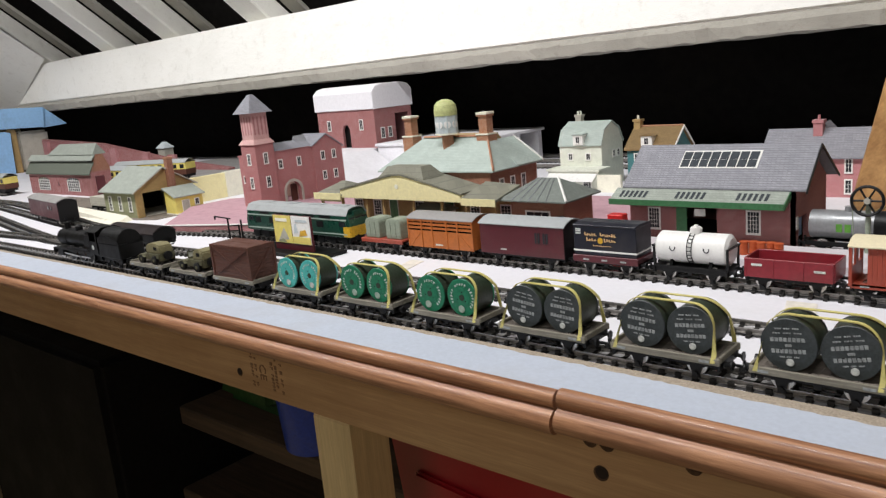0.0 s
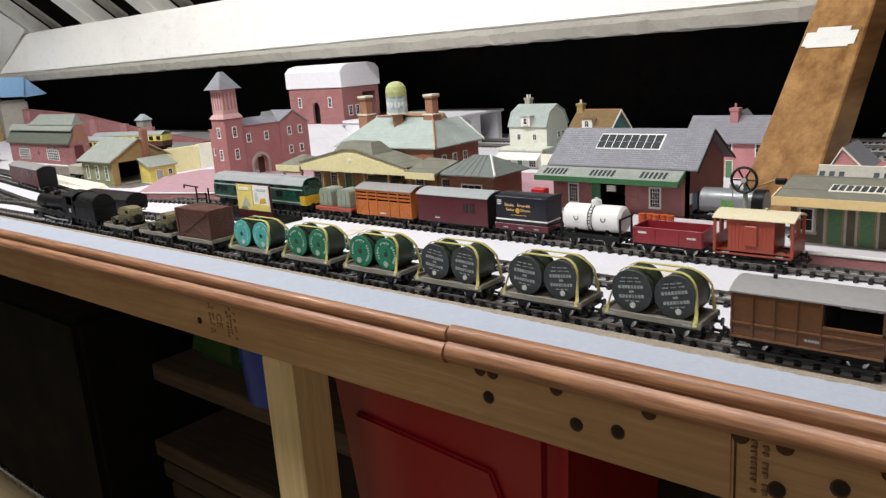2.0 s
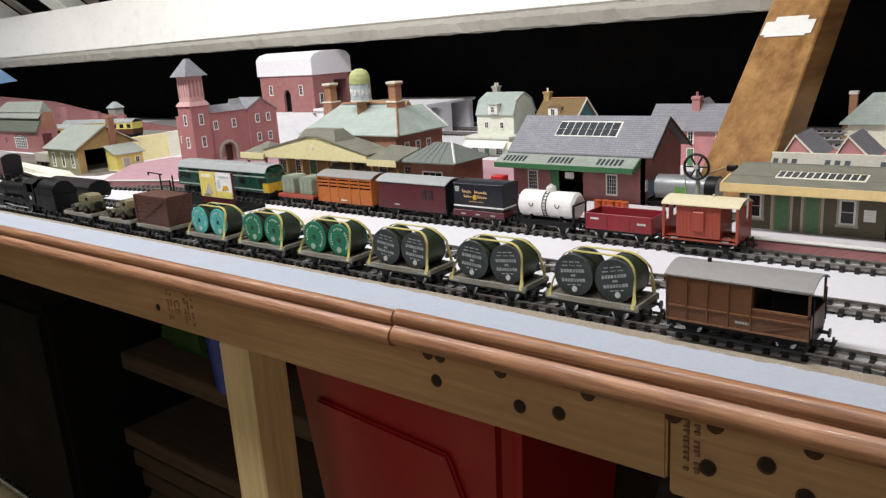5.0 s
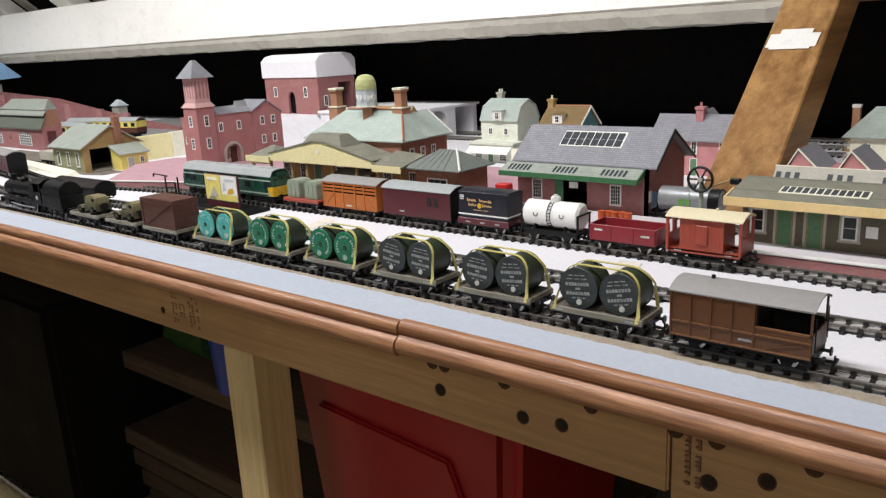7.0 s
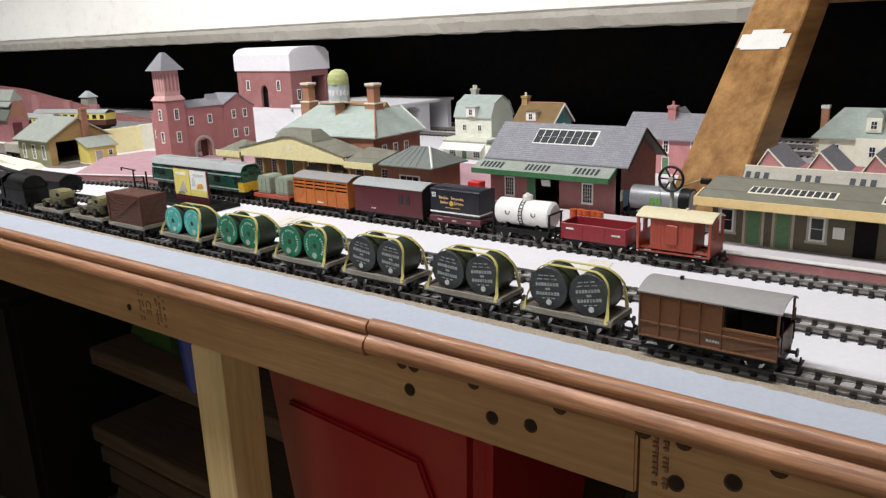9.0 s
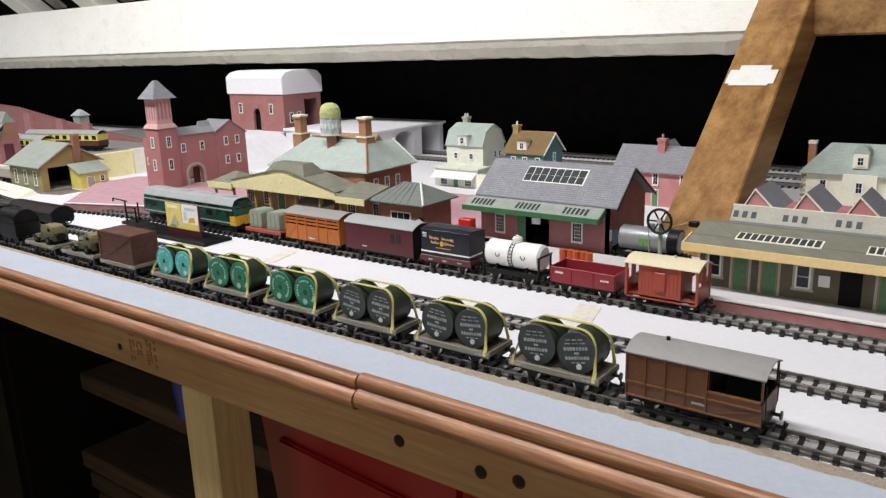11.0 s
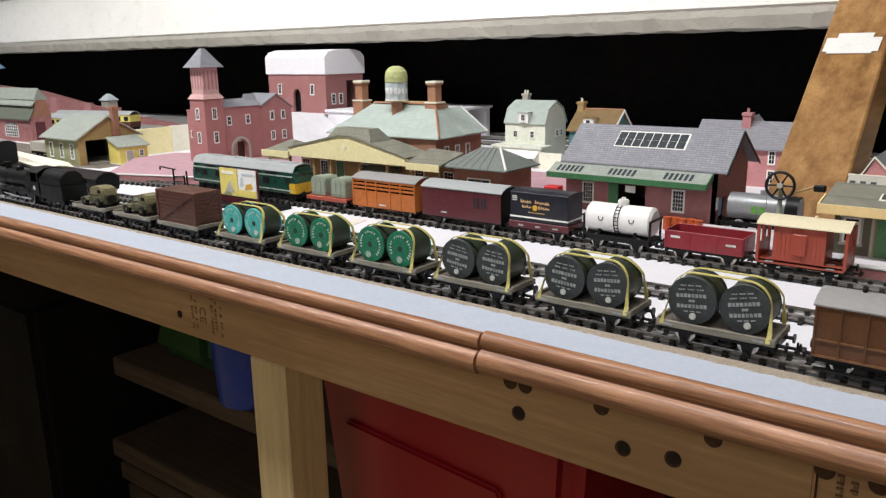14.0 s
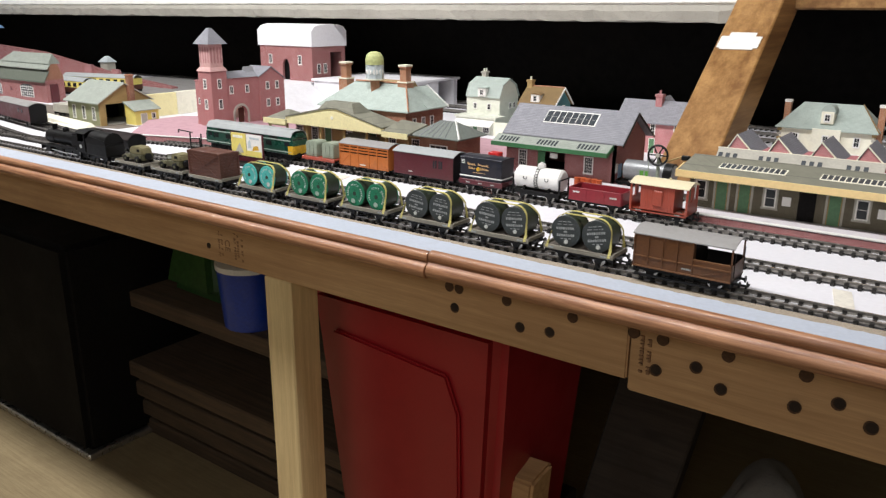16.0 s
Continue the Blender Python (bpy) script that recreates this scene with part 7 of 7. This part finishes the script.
for x, kind in ((0.0175, "w"), (0.041, "d"), (0.066, "d"), (0.0935, "w"), (0.1105, "p"), (0.131, "o"), (0.158, "d"), (0.184, "w"), (0.203, "p"), (0.222, "w"), (0.25, "d"), (0.28, "w"), (0.31, "d"), (0.34, "w")):
    if kind == "w":
        window(pb, WIN_ST, x, -0.0002, 0.0115)
        part("stone_surround", SURROUND[0.0185], None, pb).matrix_basis = pose(x, -0.0002, 0.0115)
    elif kind == "d":
        door(pb, x, -0.0002, 0.0, 0.0115, 0.0320, DOORGREEN, trim=BUFF)
        part("stone_surround", SURROUND[0.0320], None, pb).matrix_basis = pose(x, -0.0002, 0.0)
    elif kind == "p":
        part("poster", box(B(), x - 0.0045, x + 0.0045, -0.0009, -0.0001, 0.014, 0.024), TANKWHITE, pb, "white paper notice")
    else:
        part("dark_doorway", box(B(), x - 0.0085, x + 0.0085, -0.0008, 0.0002, 0.0, 0.036), DARK, pb, "open dark doorway")

# hoarding with two posters on a dark plinth
single("dark_plinth", bev(box(B(), -0.640, -0.445, 0.168, 0.212, TOP, TOP + 0.0045), 0.0008), COAL, "dark slab between the tracks", "slab", "structure")
hb = thing("poster_hoarding", "red-framed hoarding with two yellow and white posters", "hoarding", m=pose(-0.508, 0.186, TOP + 0.0045) @ Matrix.Diagonal((1, 1, 1.12, 1)))
part("board", bev(box(B(), -0.036, 0.036, -0.0012, 0.0012, 0.0, 0.038), 0.0004), MAROON, hb)
for x, m in ((-0.0175, LEMON), (0.0172, TANKWHITE)):
    p = part("poster", box(B(), x - 0.0166, x + 0.0166, -0.0020, -0.0012, 0.0078, 0.0376), m, hb, "yellow poster" if m is LEMON else "white and yellow poster")
    if m is LEMON:
        part("poster_block", prism(B(), [(x - 0.009, 0.010), (x + 0.011, 0.012), (x + 0.003, 0.0245), (x - 0.002, 0.019)], "y", -0.0024, -0.0019), GREYWALL, p, "grey drawing")
        part("poster_block", prism(B(), [(x - 0.011, 0.0085), (x + 0.006, 0.0085), (x + 0.001, 0.0125), (x - 0.006, 0.0115)], "y", -0.0025, -0.0020), GREENGREY, p)
        part("lettering_bar", box(B(), x - 0.012, x + 0.010, -0.0024, -0.0019, 0.0310, 0.0345), CREAMCARD, p)
    else:
        part("poster_block", box(B(), x - 0.0165, x + 0.0165, -0.0024, -0.0019, 0.0080, 0.0155), LEMON, p, "yellow lower band")
        part("poster_block", prism(B(), [(x - 0.004, 0.016), (x + 0.011, 0.018), (x + 0.008, 0.0235), (x - 0.001, 0.022)], "y", -0.0024, -0.0019), YELLOW, p)
        part("poster_block", prism(B(), [(x - 0.013, 0.019), (x - 0.006, 0.020), (x - 0.008, 0.030), (x - 0.012, 0.028)], "y", -0.0024, -0.0019), PALEBLUE, p)
        part("lettering_bar", box(B(), x - 0.009, x + 0.012, -0.0024, -0.0019, 0.0315, 0.0340), PALEBLUE, p)

# black ladder-like crossing gate left of the diesel
cg = thing("water_crane", "black wire-thin water crane and brazier beside the line", "water crane", m=pose(-0.665, 0.200, TOP))
for x, y, h in ((0.0, 0.0, 0.034), (0.012, 0.012, 0.030), (0.024, 0.0, 0.026)):
    part("upright", cyl(B(), (x, y, 0), (x, y, h), 0.0012, 8), COAL, cg)
part("arm", cyl(B(), (-0.030, 0.0, 0.0345), (0.006, 0.0, 0.033), 0.0010, 8), COAL, cg)
part("arm_drop", cyl(B(), (-0.030, 0.0, 0.0345), (-0.030, 0.0, 0.030), 0.0012, 8), COAL, cg)
for z in (0.008, 0.016, 0.023):
    part("cross_bar", cyl(B(), (0.0, 0.0, z), (0.024, 0.0, z + 0.002), 0.0009, 6), COAL, cg)
part("base", bev(box(B(), -0.006, 0.030, -0.006, 0.016, 0, 0.004), 0.0008), COAL, cg)

# ---- engine sheds at the far end ----
ROOFSHED = brick_print("dark_green_slates", (0.17, 0.19, 0.15), (0.13, 0.15, 0.12), (0.08, 0.09, 0.07), 4.0, 2.0, 0.2, 0.75, 0.4)
es = thing("engine_shed", "small engine shed with buff gable and pale slate roof", "engine shed", m=pose(-1.05, 0.327, TOP))
side = B()
box(side, -0.112, 0.0, -0.056, -0.052, 0, 0.049)
box(side, -0.112, 0.0, 0.052, 0.056, 0, 0.049)
box(side, -0.112, -0.108, -0.052, 0.052, 0, 0.049)
part("side_wall", side, GREENGREY, es)
part("gable_wall", prism(B(), [(-0.056, 0), (-0.043, 0), (-0.043, 0.043), (0.002, 0.043), (0.002, 0), (0.056, 0), (0.056, 0.049), (0.0, 0.080), (-0.056, 0.049)], "x", 0.0002, 0.0042), BUFF, es, "buff rendered gable with an open doorway")
part("inside_floor", box(B(), -0.107, 0.0, -0.051, 0.051, 0.0, 0.002), GREYWALL, es)
# near-black back sheet gives the open doorway its inside shade
part("inside_shade", box(B(), -0.107, -0.105, -0.051, 0.051, 0.0021, 0.047), DARK, es, "dark sheet for the shade at the back")
part("door_leaf", box(B(), -0.016, -0.0005, -0.0445, -0.0432, 0.002, 0.041), CRATE, es, "dark red door leaf folded inward")
part("roof", prism(B(), [(-0.063, 0.0445), (0.0, 0.0820), (0.063, 0.0445), (0.063, 0.0463), (0.0, 0.0840), (-0.063, 0.0463)], "x", -0.118, 0.009), PALESLATE, es, "pale mottled slate roof")
part("barge_board", prism(B(), [(-0.0635, 0.0438), (0.0, 0.0812), (0.0635, 0.0438), (0.0635, 0.0460), (0.0, 0.0835), (-0.0635, 0.0460)], "x", 0.0092, 0.0102), GREYWALL, es)
TALL = window_meshes(0.0085, 0.0235, (1, 3))
for x in (-0.090, -0.054, -0.018):
    window(es, TALL, x, -0.0562, 0.013)
stack = part("gable_chimney", box(B(), 0.0044, 0.0150, 0.0065, 0.0175, 0.0, 0.096), BROWNBRICK, es, "brown brick chimney stack")
part("chimney_cap", box(B(), 0.0036, 0.0158, 0.0057, 0.0183, 0.096, 0.099), CHIMBRICK, stack)

yh = thing("lamp_hut", "lemon yellow lamp hut with a grey roof", "hut", m=pose(-1.016, 0.343, TOP))
part("wall", prism(B(), [(-0.0145, 0.0), (0.020, 0.0), (0.020, 0.031), (-0.0145, 0.045)], "y", -0.027, 0.026), LEMON, yh)
part("roof", prism(B(), [(0.0235, 0.0302), (0.0235, 0.0318), (-0.0148, 0.0475), (-0.0148, 0.0455)], "y", -0.031, 0.030), PALESLATE, yh, "pale grey lean-to roof")
door(yh, 0.0202, -0.008, 0.0, 0.013, 0.024, GREYWALL, "E")
window(yh, WIN_S, 0.0202, 0.014, 0.014, "E")
part("plinth", box(B(), -0.0145, 0.0206, -0.0276, 0.0266, 0.0, 0.003), CREAMCARD, yh)

single("yard_wall", box(B(), -1.110, -1.098, 0.4885, 0.560, TOP, TOP + 0.0495), CREAMCARD, "plain cream card wall beside the gatehouse", "wall", "structure")
single("yard_wall", box(B(), -1.112, -1.100, 0.400, 0.488, TOP, TOP + 0.048), YELLOWCARD, "plain cream-yellow retaining wall behind the hut", "wall", "structure")
single("cinder_ground", prism(B(), [(-1.62, 0.285), (-1.17, 0.278), (-1.04, 0.262), (-0.995, 0.275), (-0.995, 0.395), (-1.62, 0.40)], "z", TOP, TOP + 0.0012), CINDER, "brown-grey cinder ground round the engine shed", "ground", "structure")
single("yard_ramp", hull(B(), [(-1.30, 0.255, TOP), (-1.02, 0.212, TOP), (-1.05, 0.262, TOP), (-1.30, 0.275, TOP), (-1.30, 0.257, TOP + 0.012), (-1.05, 0.225, TOP + 0.006), (-1.06, 0.258, TOP + 0.008), (-1.30, 0.272, TOP + 0.014)], [(0, 1, 5, 4), (1, 2, 6, 5), (2, 3, 7, 6), (3, 0, 4, 7), (4, 5, 6, 7), (3, 2, 1, 0)]), CREAMCARD, "low cream card ramp beside the engine shed", "ramp", "structure")
for x0, x1, y0, y1 in ((-1.50, -1.1155, 0.50, 0.5695), (-2.0, -1.179, 0.57, 1.25)):
    single("yard_deck", box(B(), x0, x1, y0, y1, TOP, TOP + 0.003), ROOFGREY, "grey cinder yard behind the yellow wall", "ground", "structure")
far_hut = thing("distant_hut", "small pale grey hut beyond the retaining wall", "hut", m=pose(-2.02, 0.885, TOP))
part("wall", box(B(), -0.020, 0.020, -0.012, 0.018, 0, 0.060), GREYWALL, far_hut)
part("roof", hip(B(), -0.024, 0.024, -0.016, 0.022, 0.060, 0.078, 0.012), PALEBLUE, far_hut, "pale blue-grey roof")

bb = thing("works_building", "red brick works with a stepped grey-green roof", "building", m=pose(-1.69, 0.42, TOP) @ Matrix.Diagonal((1, 0.5, 1, 1)))
part("wall", box(B(), -0.185, 0.160, 0.0, 0.095, 0, 0.056), REDBRICK, bb)
part("gable_end", prism(B(), [(0.0, 0.056), (0.095, 0.056), (0.095, 0.062), (0.066, 0.100), (0.040, 0.100), (0.020, 0.070)], "x", 0.150, 0.160), BROWNBRICK, bb, "dark brick gable end")
part("roof_skirt", sheet(-0.192, 0.163, -0.009, 0.052, 0.022, 0.078, 0.003), ROOFSHED, bb, "dark grey-green lower roof")
part("clerestory", box(B(), -0.188, 0.149, 0.024, 0.085, 0.056, 0.084), DARK, bb, "dark clerestory strip")
part("middle_roof", sheet(-0.190, 0.163, 0.012, 0.083, 0.034, 0.095, 0.003), PALESLATE, bb, "grey-green middle roof")
part("lantern_roof", hull(B(), [(-0.085, 0.026, 0.094), (0.160, 0.026, 0.094), (0.163, 0.050, 0.119), (-0.030, 0.050, 0.119), (-0.085, 0.090, 0.094), (0.160, 0.090, 0.094)], [(0, 1, 2, 3), (3, 2, 5, 4), (1, 5, 2), (0, 3, 4), (0, 4, 5, 1)]), PALESLATE, bb, "grey-green upper roof")
part("rear_roof", sheet(-0.190, -0.086, 0.0345, 0.095, 0.090, 0.070, 0.003), PALESLATE, bb)


def arched_window(parent, x, z, w, h):
    """A wide window under a flat arch: white bars over dark glass."""
    rise = h * 0.22
    top = [(x + w / 2 * math.cos(radians(15 * k)), z + h - rise + rise * math.sin(radians(15 * k))) for k in range(13)]
    glass_ = part("window", prism(B(), [(x - w / 2, z), (x + w / 2, z)] + top, "y", -0.0006, 0.001), PANE, parent)
    for k in range(1, 6):
        bx = x - w / 2 + w * k / 6
        part("glazing_bar", box(B(), bx - 0.0008, bx + 0.0008, -0.0012, -0.0004, z, z + h - rise * (0.05 + 0.8 * abs(k - 3) / 3)), WHITE, glass_)
    for k in range(5):
        bz = z + (h - rise) * k / 4
        part("glazing_bar", box(B(), x - w / 2, x + w / 2, -0.0013, -0.0005, bz - 0.0005, bz + 0.0005), WHITE, glass_)
    for q in (-1, 1):
        part("window_jamb", box(B(), x + q * w / 2 - 0.0014, x + q * w / 2 + 0.0014, -0.0014, -0.0003, z, z + h - rise), WHITE, glass_)


for x in (-0.099, 0.064):
    arched_window(bb, x, 0.010, 0.062, 0.032)
part("air_brick", prism(B(), [(-0.022, 0.022), (-0.012, 0.022), (-0.017, 0.032)], "y", -0.0012, 0.0), MAROON, bb)
part("red_door", box(B(), 0.1602, 0.163, 0.02, 0.06, 0, 0.045), MAROON, bb)

rw = B()
prism(rw, [(-3.0, TOP), (-1.58, TOP), (-1.58, 0.428), (-1.85, 0.449), (-2.30, 0.505), (-3.0, 0.540)], "y", 0.815, 0.835)
single("brick_viaduct_wall", rw, REDBRICK, "long sloping rose brick retaining wall at the far end", "wall", "structure")
for x in (-2.7, -2.45, -2.2, -2.0, -1.85):
    single("wall_pier", box(B(), x - 0.02, x + 0.02, 0.806, 0.8148, TOP, 0.538 - (x + 3.0) * 0.062), ROSE, "rose brick pier of the retaining wall", "pier", "structure")

# cream and brown coaches in the far yard


def coach(x, y, z, L, rz):
    c = thing("passenger_coach", "cream and brown passenger coach with a pale roof", "coach", "coaches in the far yard", pose(x, y, z, 0, 0, rz))
    W = 0.035
    part("underframe", box(B(), -L / 2, L / 2, -W / 2 + 0.003, W / 2 - 0.003, 0.006, 0.012), BLACK, c)
    part("lower_body", box(B(), -L / 2, L / 2, -W / 2, W / 2, 0.012, 0.025), CRATE, c, "brown lower panels")
    part("upper_body", box(B(), -L / 2, L / 2, -W / 2, W / 2, 0.0252, 0.041), LEMON, c, "cream-yellow upper panels")
    part("roof", van_roof(L, W, 0.041, 0.0085), LIGHTROOF, c, "pale grey roof", True)
    n = int(L / 0.022)
    for k in range(n):
        xx = -L / 2 + L * (k + 0.5) / n
        for s in (-1, 1):
            part("window", box(B(), xx - 0.0065, xx + 0.0065, s * W / 2 - 0.0004, s * W / 2 + 0.0004, 0.0275, 0.0375), PANE, c)
    for s in (-1, 1):
        b = part("bogie", box(B(), s * L * 0.36 - 0.018, s * L * 0.36 + 0.018, -0.012, 0.012, 0.002, 0.008), BLACK, c)
        for t in (-0.012, 0.012):
            part("wheel", cyl(B(), (s * L * 0.36 + t, -0.0125, 0.006), (s * L * 0.36 + t, 0.0125, 0.006), 0.006, 14), BLACK, b)
    return c


coach(-1.600, 0.520, RAIL, 0.17, 4)
coach(-1.625, 0.628, RAIL, 0.24, 16)
coach(-2.02, 0.375, RAIL, 0.24, 4)
ow = thing("open_wagon", "grey open wagon in the shed yard", "wagon", m=pose(-1.195, 0.292, RAIL))
chassis(ow, 0.075, 0.031, 0.042, 0.0105)
part("body", bev(box(B(), -0.037, 0.037, -0.0155, 0.0155, 0.0105, 0.028), 0.0005), GREYWALL, ow)
for k in range(3):
    part("plank", box(B(), -0.0375, 0.0375, -0.0160, -0.0155, 0.0115 + 0.0055 * k, 0.0165 + 0.0055 * k), GREYWALL, ow)
lay_track("yard track beside the engine shed", lambda x: 0.292, -1.62, -1.165, 0.0106, False)
lay_track("yard track into the works", lambda x: 0.375 if x < -1.9 else 0.375, -2.4, -1.90, 0.0106, False)
lay_track("yard track joining the middle line", lambda x: 0.105 + 0.174 * max(0.0, -x - 0.98) ** 2 / (max(0.0, -x - 0.98) + 0.06), -2.2, -0.86, 0.0106, False)
lay_track("yard lead curving towards the engine shed", lambda x: 0.19 + 0.078 * smooth_step(-x, 0.95, 1.5) + 0.03 * smooth_step(-x, 1.4, 1.7), -1.80, -0.98, 0.0106, False)
sk = thing("blue_screen_board", "sky blue painted scenery board propped at the far end", "board", m=pose(-2.72, 0.78, 0.55))
part("upper_board", bev(prism(B(), [(-0.26, 0.034), (0.041, 0.022), (0.051, 0.092), (-0.26, 0.104)], "x", -0.01, 0.01), 0.001), SKYBLUE, sk)
part("side_board", prism(B(), [(0.043, 0.020), (0.127, 0.026), (0.052, 0.091)], "x", -0.012, 0.002), SKYBLUE, sk, "torn triangular blue board")
part("lower_board", bev(prism(B(), [(-0.26, -0.130), (-0.084, -0.130), (-0.080, -0.040), (-0.076, 0.012), (-0.092, 0.018), (-0.26, 0.020)], "x", -0.008, 0.008), 0.001), SKYBLUE, sk)
part("support", bev(box(B(), -0.10, -0.02, -0.045, 0.062, -0.130, 0.012), 0.008, 2), GREYWALL, sk, "rough grey block behind")
part("brace", bev(prism(B(), [(-0.075, -0.130), (-0.050, -0.130), (-0.050, 0.020), (-0.062, 0.026), (-0.070, 0.020)], "x", -0.05, -0.012), 0.002), BUFF, sk, "old brown timber support")

# ---- under the table ----
tub = thing("storage_bin", "tall red plastic bin standing under the table", "bin", m=pose(-0.165, 0.245, FLOOR))
H = 0.575


def taper(bm, x, y, z0, z1, k):
    return hull(bm, [(-x * k, -y * k, z0), (x * k, -y * k, z0), (x * k, y * k, z0), (-x * k, y * k, z0), (-x, -y, z1), (x, -y, z1), (x, y, z1), (-x, y, z1)], [(0, 1, 5, 4), (1, 2, 6, 5), (2, 3, 7, 6), (3, 0, 4, 7), (4, 5, 6, 7), (3, 2, 1, 0)])


part("body", bev(taper(B(), 0.158, 0.130, 0, H - 0.03, 0.76), 0.018, 3), REDPLASTIC, tub, smooth=True)
pan = B()
prism(pan, [(-0.105, 0.10), (0.070, 0.10), (0.095, 0.16), (0.098, 0.42), (0.080, 0.47), (-0.108, 0.485)], "y", -0.004, 0.0035)
pp = part("panel", bev(pan, 0.003, 2), REDPLASTIC, tub, "raised front panel", True)
pp.matrix_basis = pose(0.0, -0.1065, 0.0, 2.6, 0, 0)
part("rim", bev(box(B(), -0.166, 0.166, -0.138, 0.138, H - 0.03, H), 0.008, 2), REDPLASTIC, tub, smooth=True)
bk = thing("paint_tub", "blue plastic tub with a white rim", "tub", m=pose(-0.665, 0.30, 0.085))
part("wall", cyl(B(), (0, 0, 0), (0, 0, 0.115), 0.050, 28, 0.058), BLUEPLASTIC, bk, smooth=True)
part("rim", cyl(B(), (0, 0, 0.112), (0, 0, 0.122), 0.060, 28), TANKWHITE, bk)
sh = thing("storage_shelf", "rough timber shelf with stacked boards beneath the table", "shelf", m=pose(-0.62, 0.36, FLOOR))
part("top", bev(box(B(), -0.45, 0.45, -0.10, 0.14, 0.30, 0.335), 0.003), SHELFWOOD, sh)
for x in (-0.42, 0.42):
    part("leg", box(B(), x - 0.02, x + 0.02, -0.06, 0.10, 0, 0.30), SHELFWOOD, sh)
bs = thing("board_stack", "stack of dusty dark boards lying on the floor", "boards", m=pose(-0.55, 0.36, FLOOR))
for k in range(4):
    part("plank", bev(box(B(), -0.60 + 0.02 * k, 0.55 - 0.03 * k, -0.09 - 0.010 * k, 0.10, 0.050 * k, 0.050 * k + 0.034), 0.003), SHELFWOOD, bs)
single("green_bag", bev(hull(B(), [(-0.11, -0.05, 0), (0.09, -0.06, 0), (0.10, 0.06, 0), (-0.10, 0.06, 0), (-0.08, -0.03, 0.13), (0.06, -0.04, 0.15), (0.07, 0.03, 0.14), (-0.07, 0.04, 0.12)], [(0, 1, 5, 4), (1, 2, 6, 5), (2, 3, 7, 6), (3, 0, 4, 7), (4, 5, 6, 7), (3, 2, 1, 0)]), 0.025, 3), GREENBAG, "crumpled green bag on the shelf", "bag", m=pose(-0.86, 0.36, 0.085), smooth=True)
single("timber_baulk", bev(hull(B(), [(-0.115, 0.185, FLOOR), (0.015, 0.185, FLOOR), (0.02, 0.245, FLOOR), (-0.10, 0.245, FLOOR), (-0.052, 0.19, 0.060), (0.040, 0.19, 0.066), (0.046, 0.235, 0.080), (-0.040, 0.235, 0.076)], [(0, 1, 5, 4), (1, 2, 6, 5), (2, 3, 7, 6), (3, 0, 4, 7), (4, 5, 6, 7), (3, 2, 1, 0)]), 0.004, 2), PINE, "sawn timber brace standing on the floor", "timber", m=pose(-0.035, -0.01, 0))
# the brace runs on here, its shade put into darker wood
single("shaded_plank", bev(hull(B(), [(-0.02, 0.26, FLOOR), (0.10, 0.26, FLOOR), (0.10, 0.30, FLOOR), (-0.02, 0.30, FLOOR), (0.01, 0.56, 0.30), (0.15, 0.56, 0.30), (0.15, 0.60, 0.30), (0.01, 0.60, 0.30)], [(0, 1, 5, 4), (1, 2, 6, 5), (2, 3, 7, 6), (3, 0, 4, 7), (4, 5, 6, 7), (3, 2, 1, 0)]), 0.003), SHADEWOOD, "upper length of the timber brace, shade painted dark", "board")
sack = B()
bmesh.ops.create_icosphere(sack, subdivisions=4, radius=1.0)
lump = random.Random(3)
waves = [(Vector((lump.uniform(-1, 1), lump.uniform(-1, 1), lump.uniform(-1, 1))) * 7, lump.uniform(0, 6)) for _ in range(9)]
for v in sack.verts:
    k = 1 + 0.035 * sum(math.sin(v.co.dot(w) + f) for w, f in waves)
    v.co = Vector((v.co.x * 0.075 * k, v.co.y * 0.08 * k, max(-0.160, v.co.z * 0.175 * k * (1.0 - 0.12 * v.co.z))))
single("cloth_sack", sack, SACKING, "crumpled grey cloth sack standing on the floor", "sack", m=pose(0.242, 0.40, FLOOR + 0.160), smooth=True)
ib = thing("dark_trunk", "black travelling trunk standing in the shadow", "trunk", m=pose(-1.30, 0.25, FLOOR))
part("body", bev(box(B(), -0.34, 0.30, -0.12, 0.30, 0.012, 0.46), 0.012, 2), TRUNK, ib)
part("metal_edge", bev(box(B(), -0.345, 0.305, -0.125, 0.30, 0.0, 0.014), 0.003), BRIGHT, ib, "bright metal bottom edge")
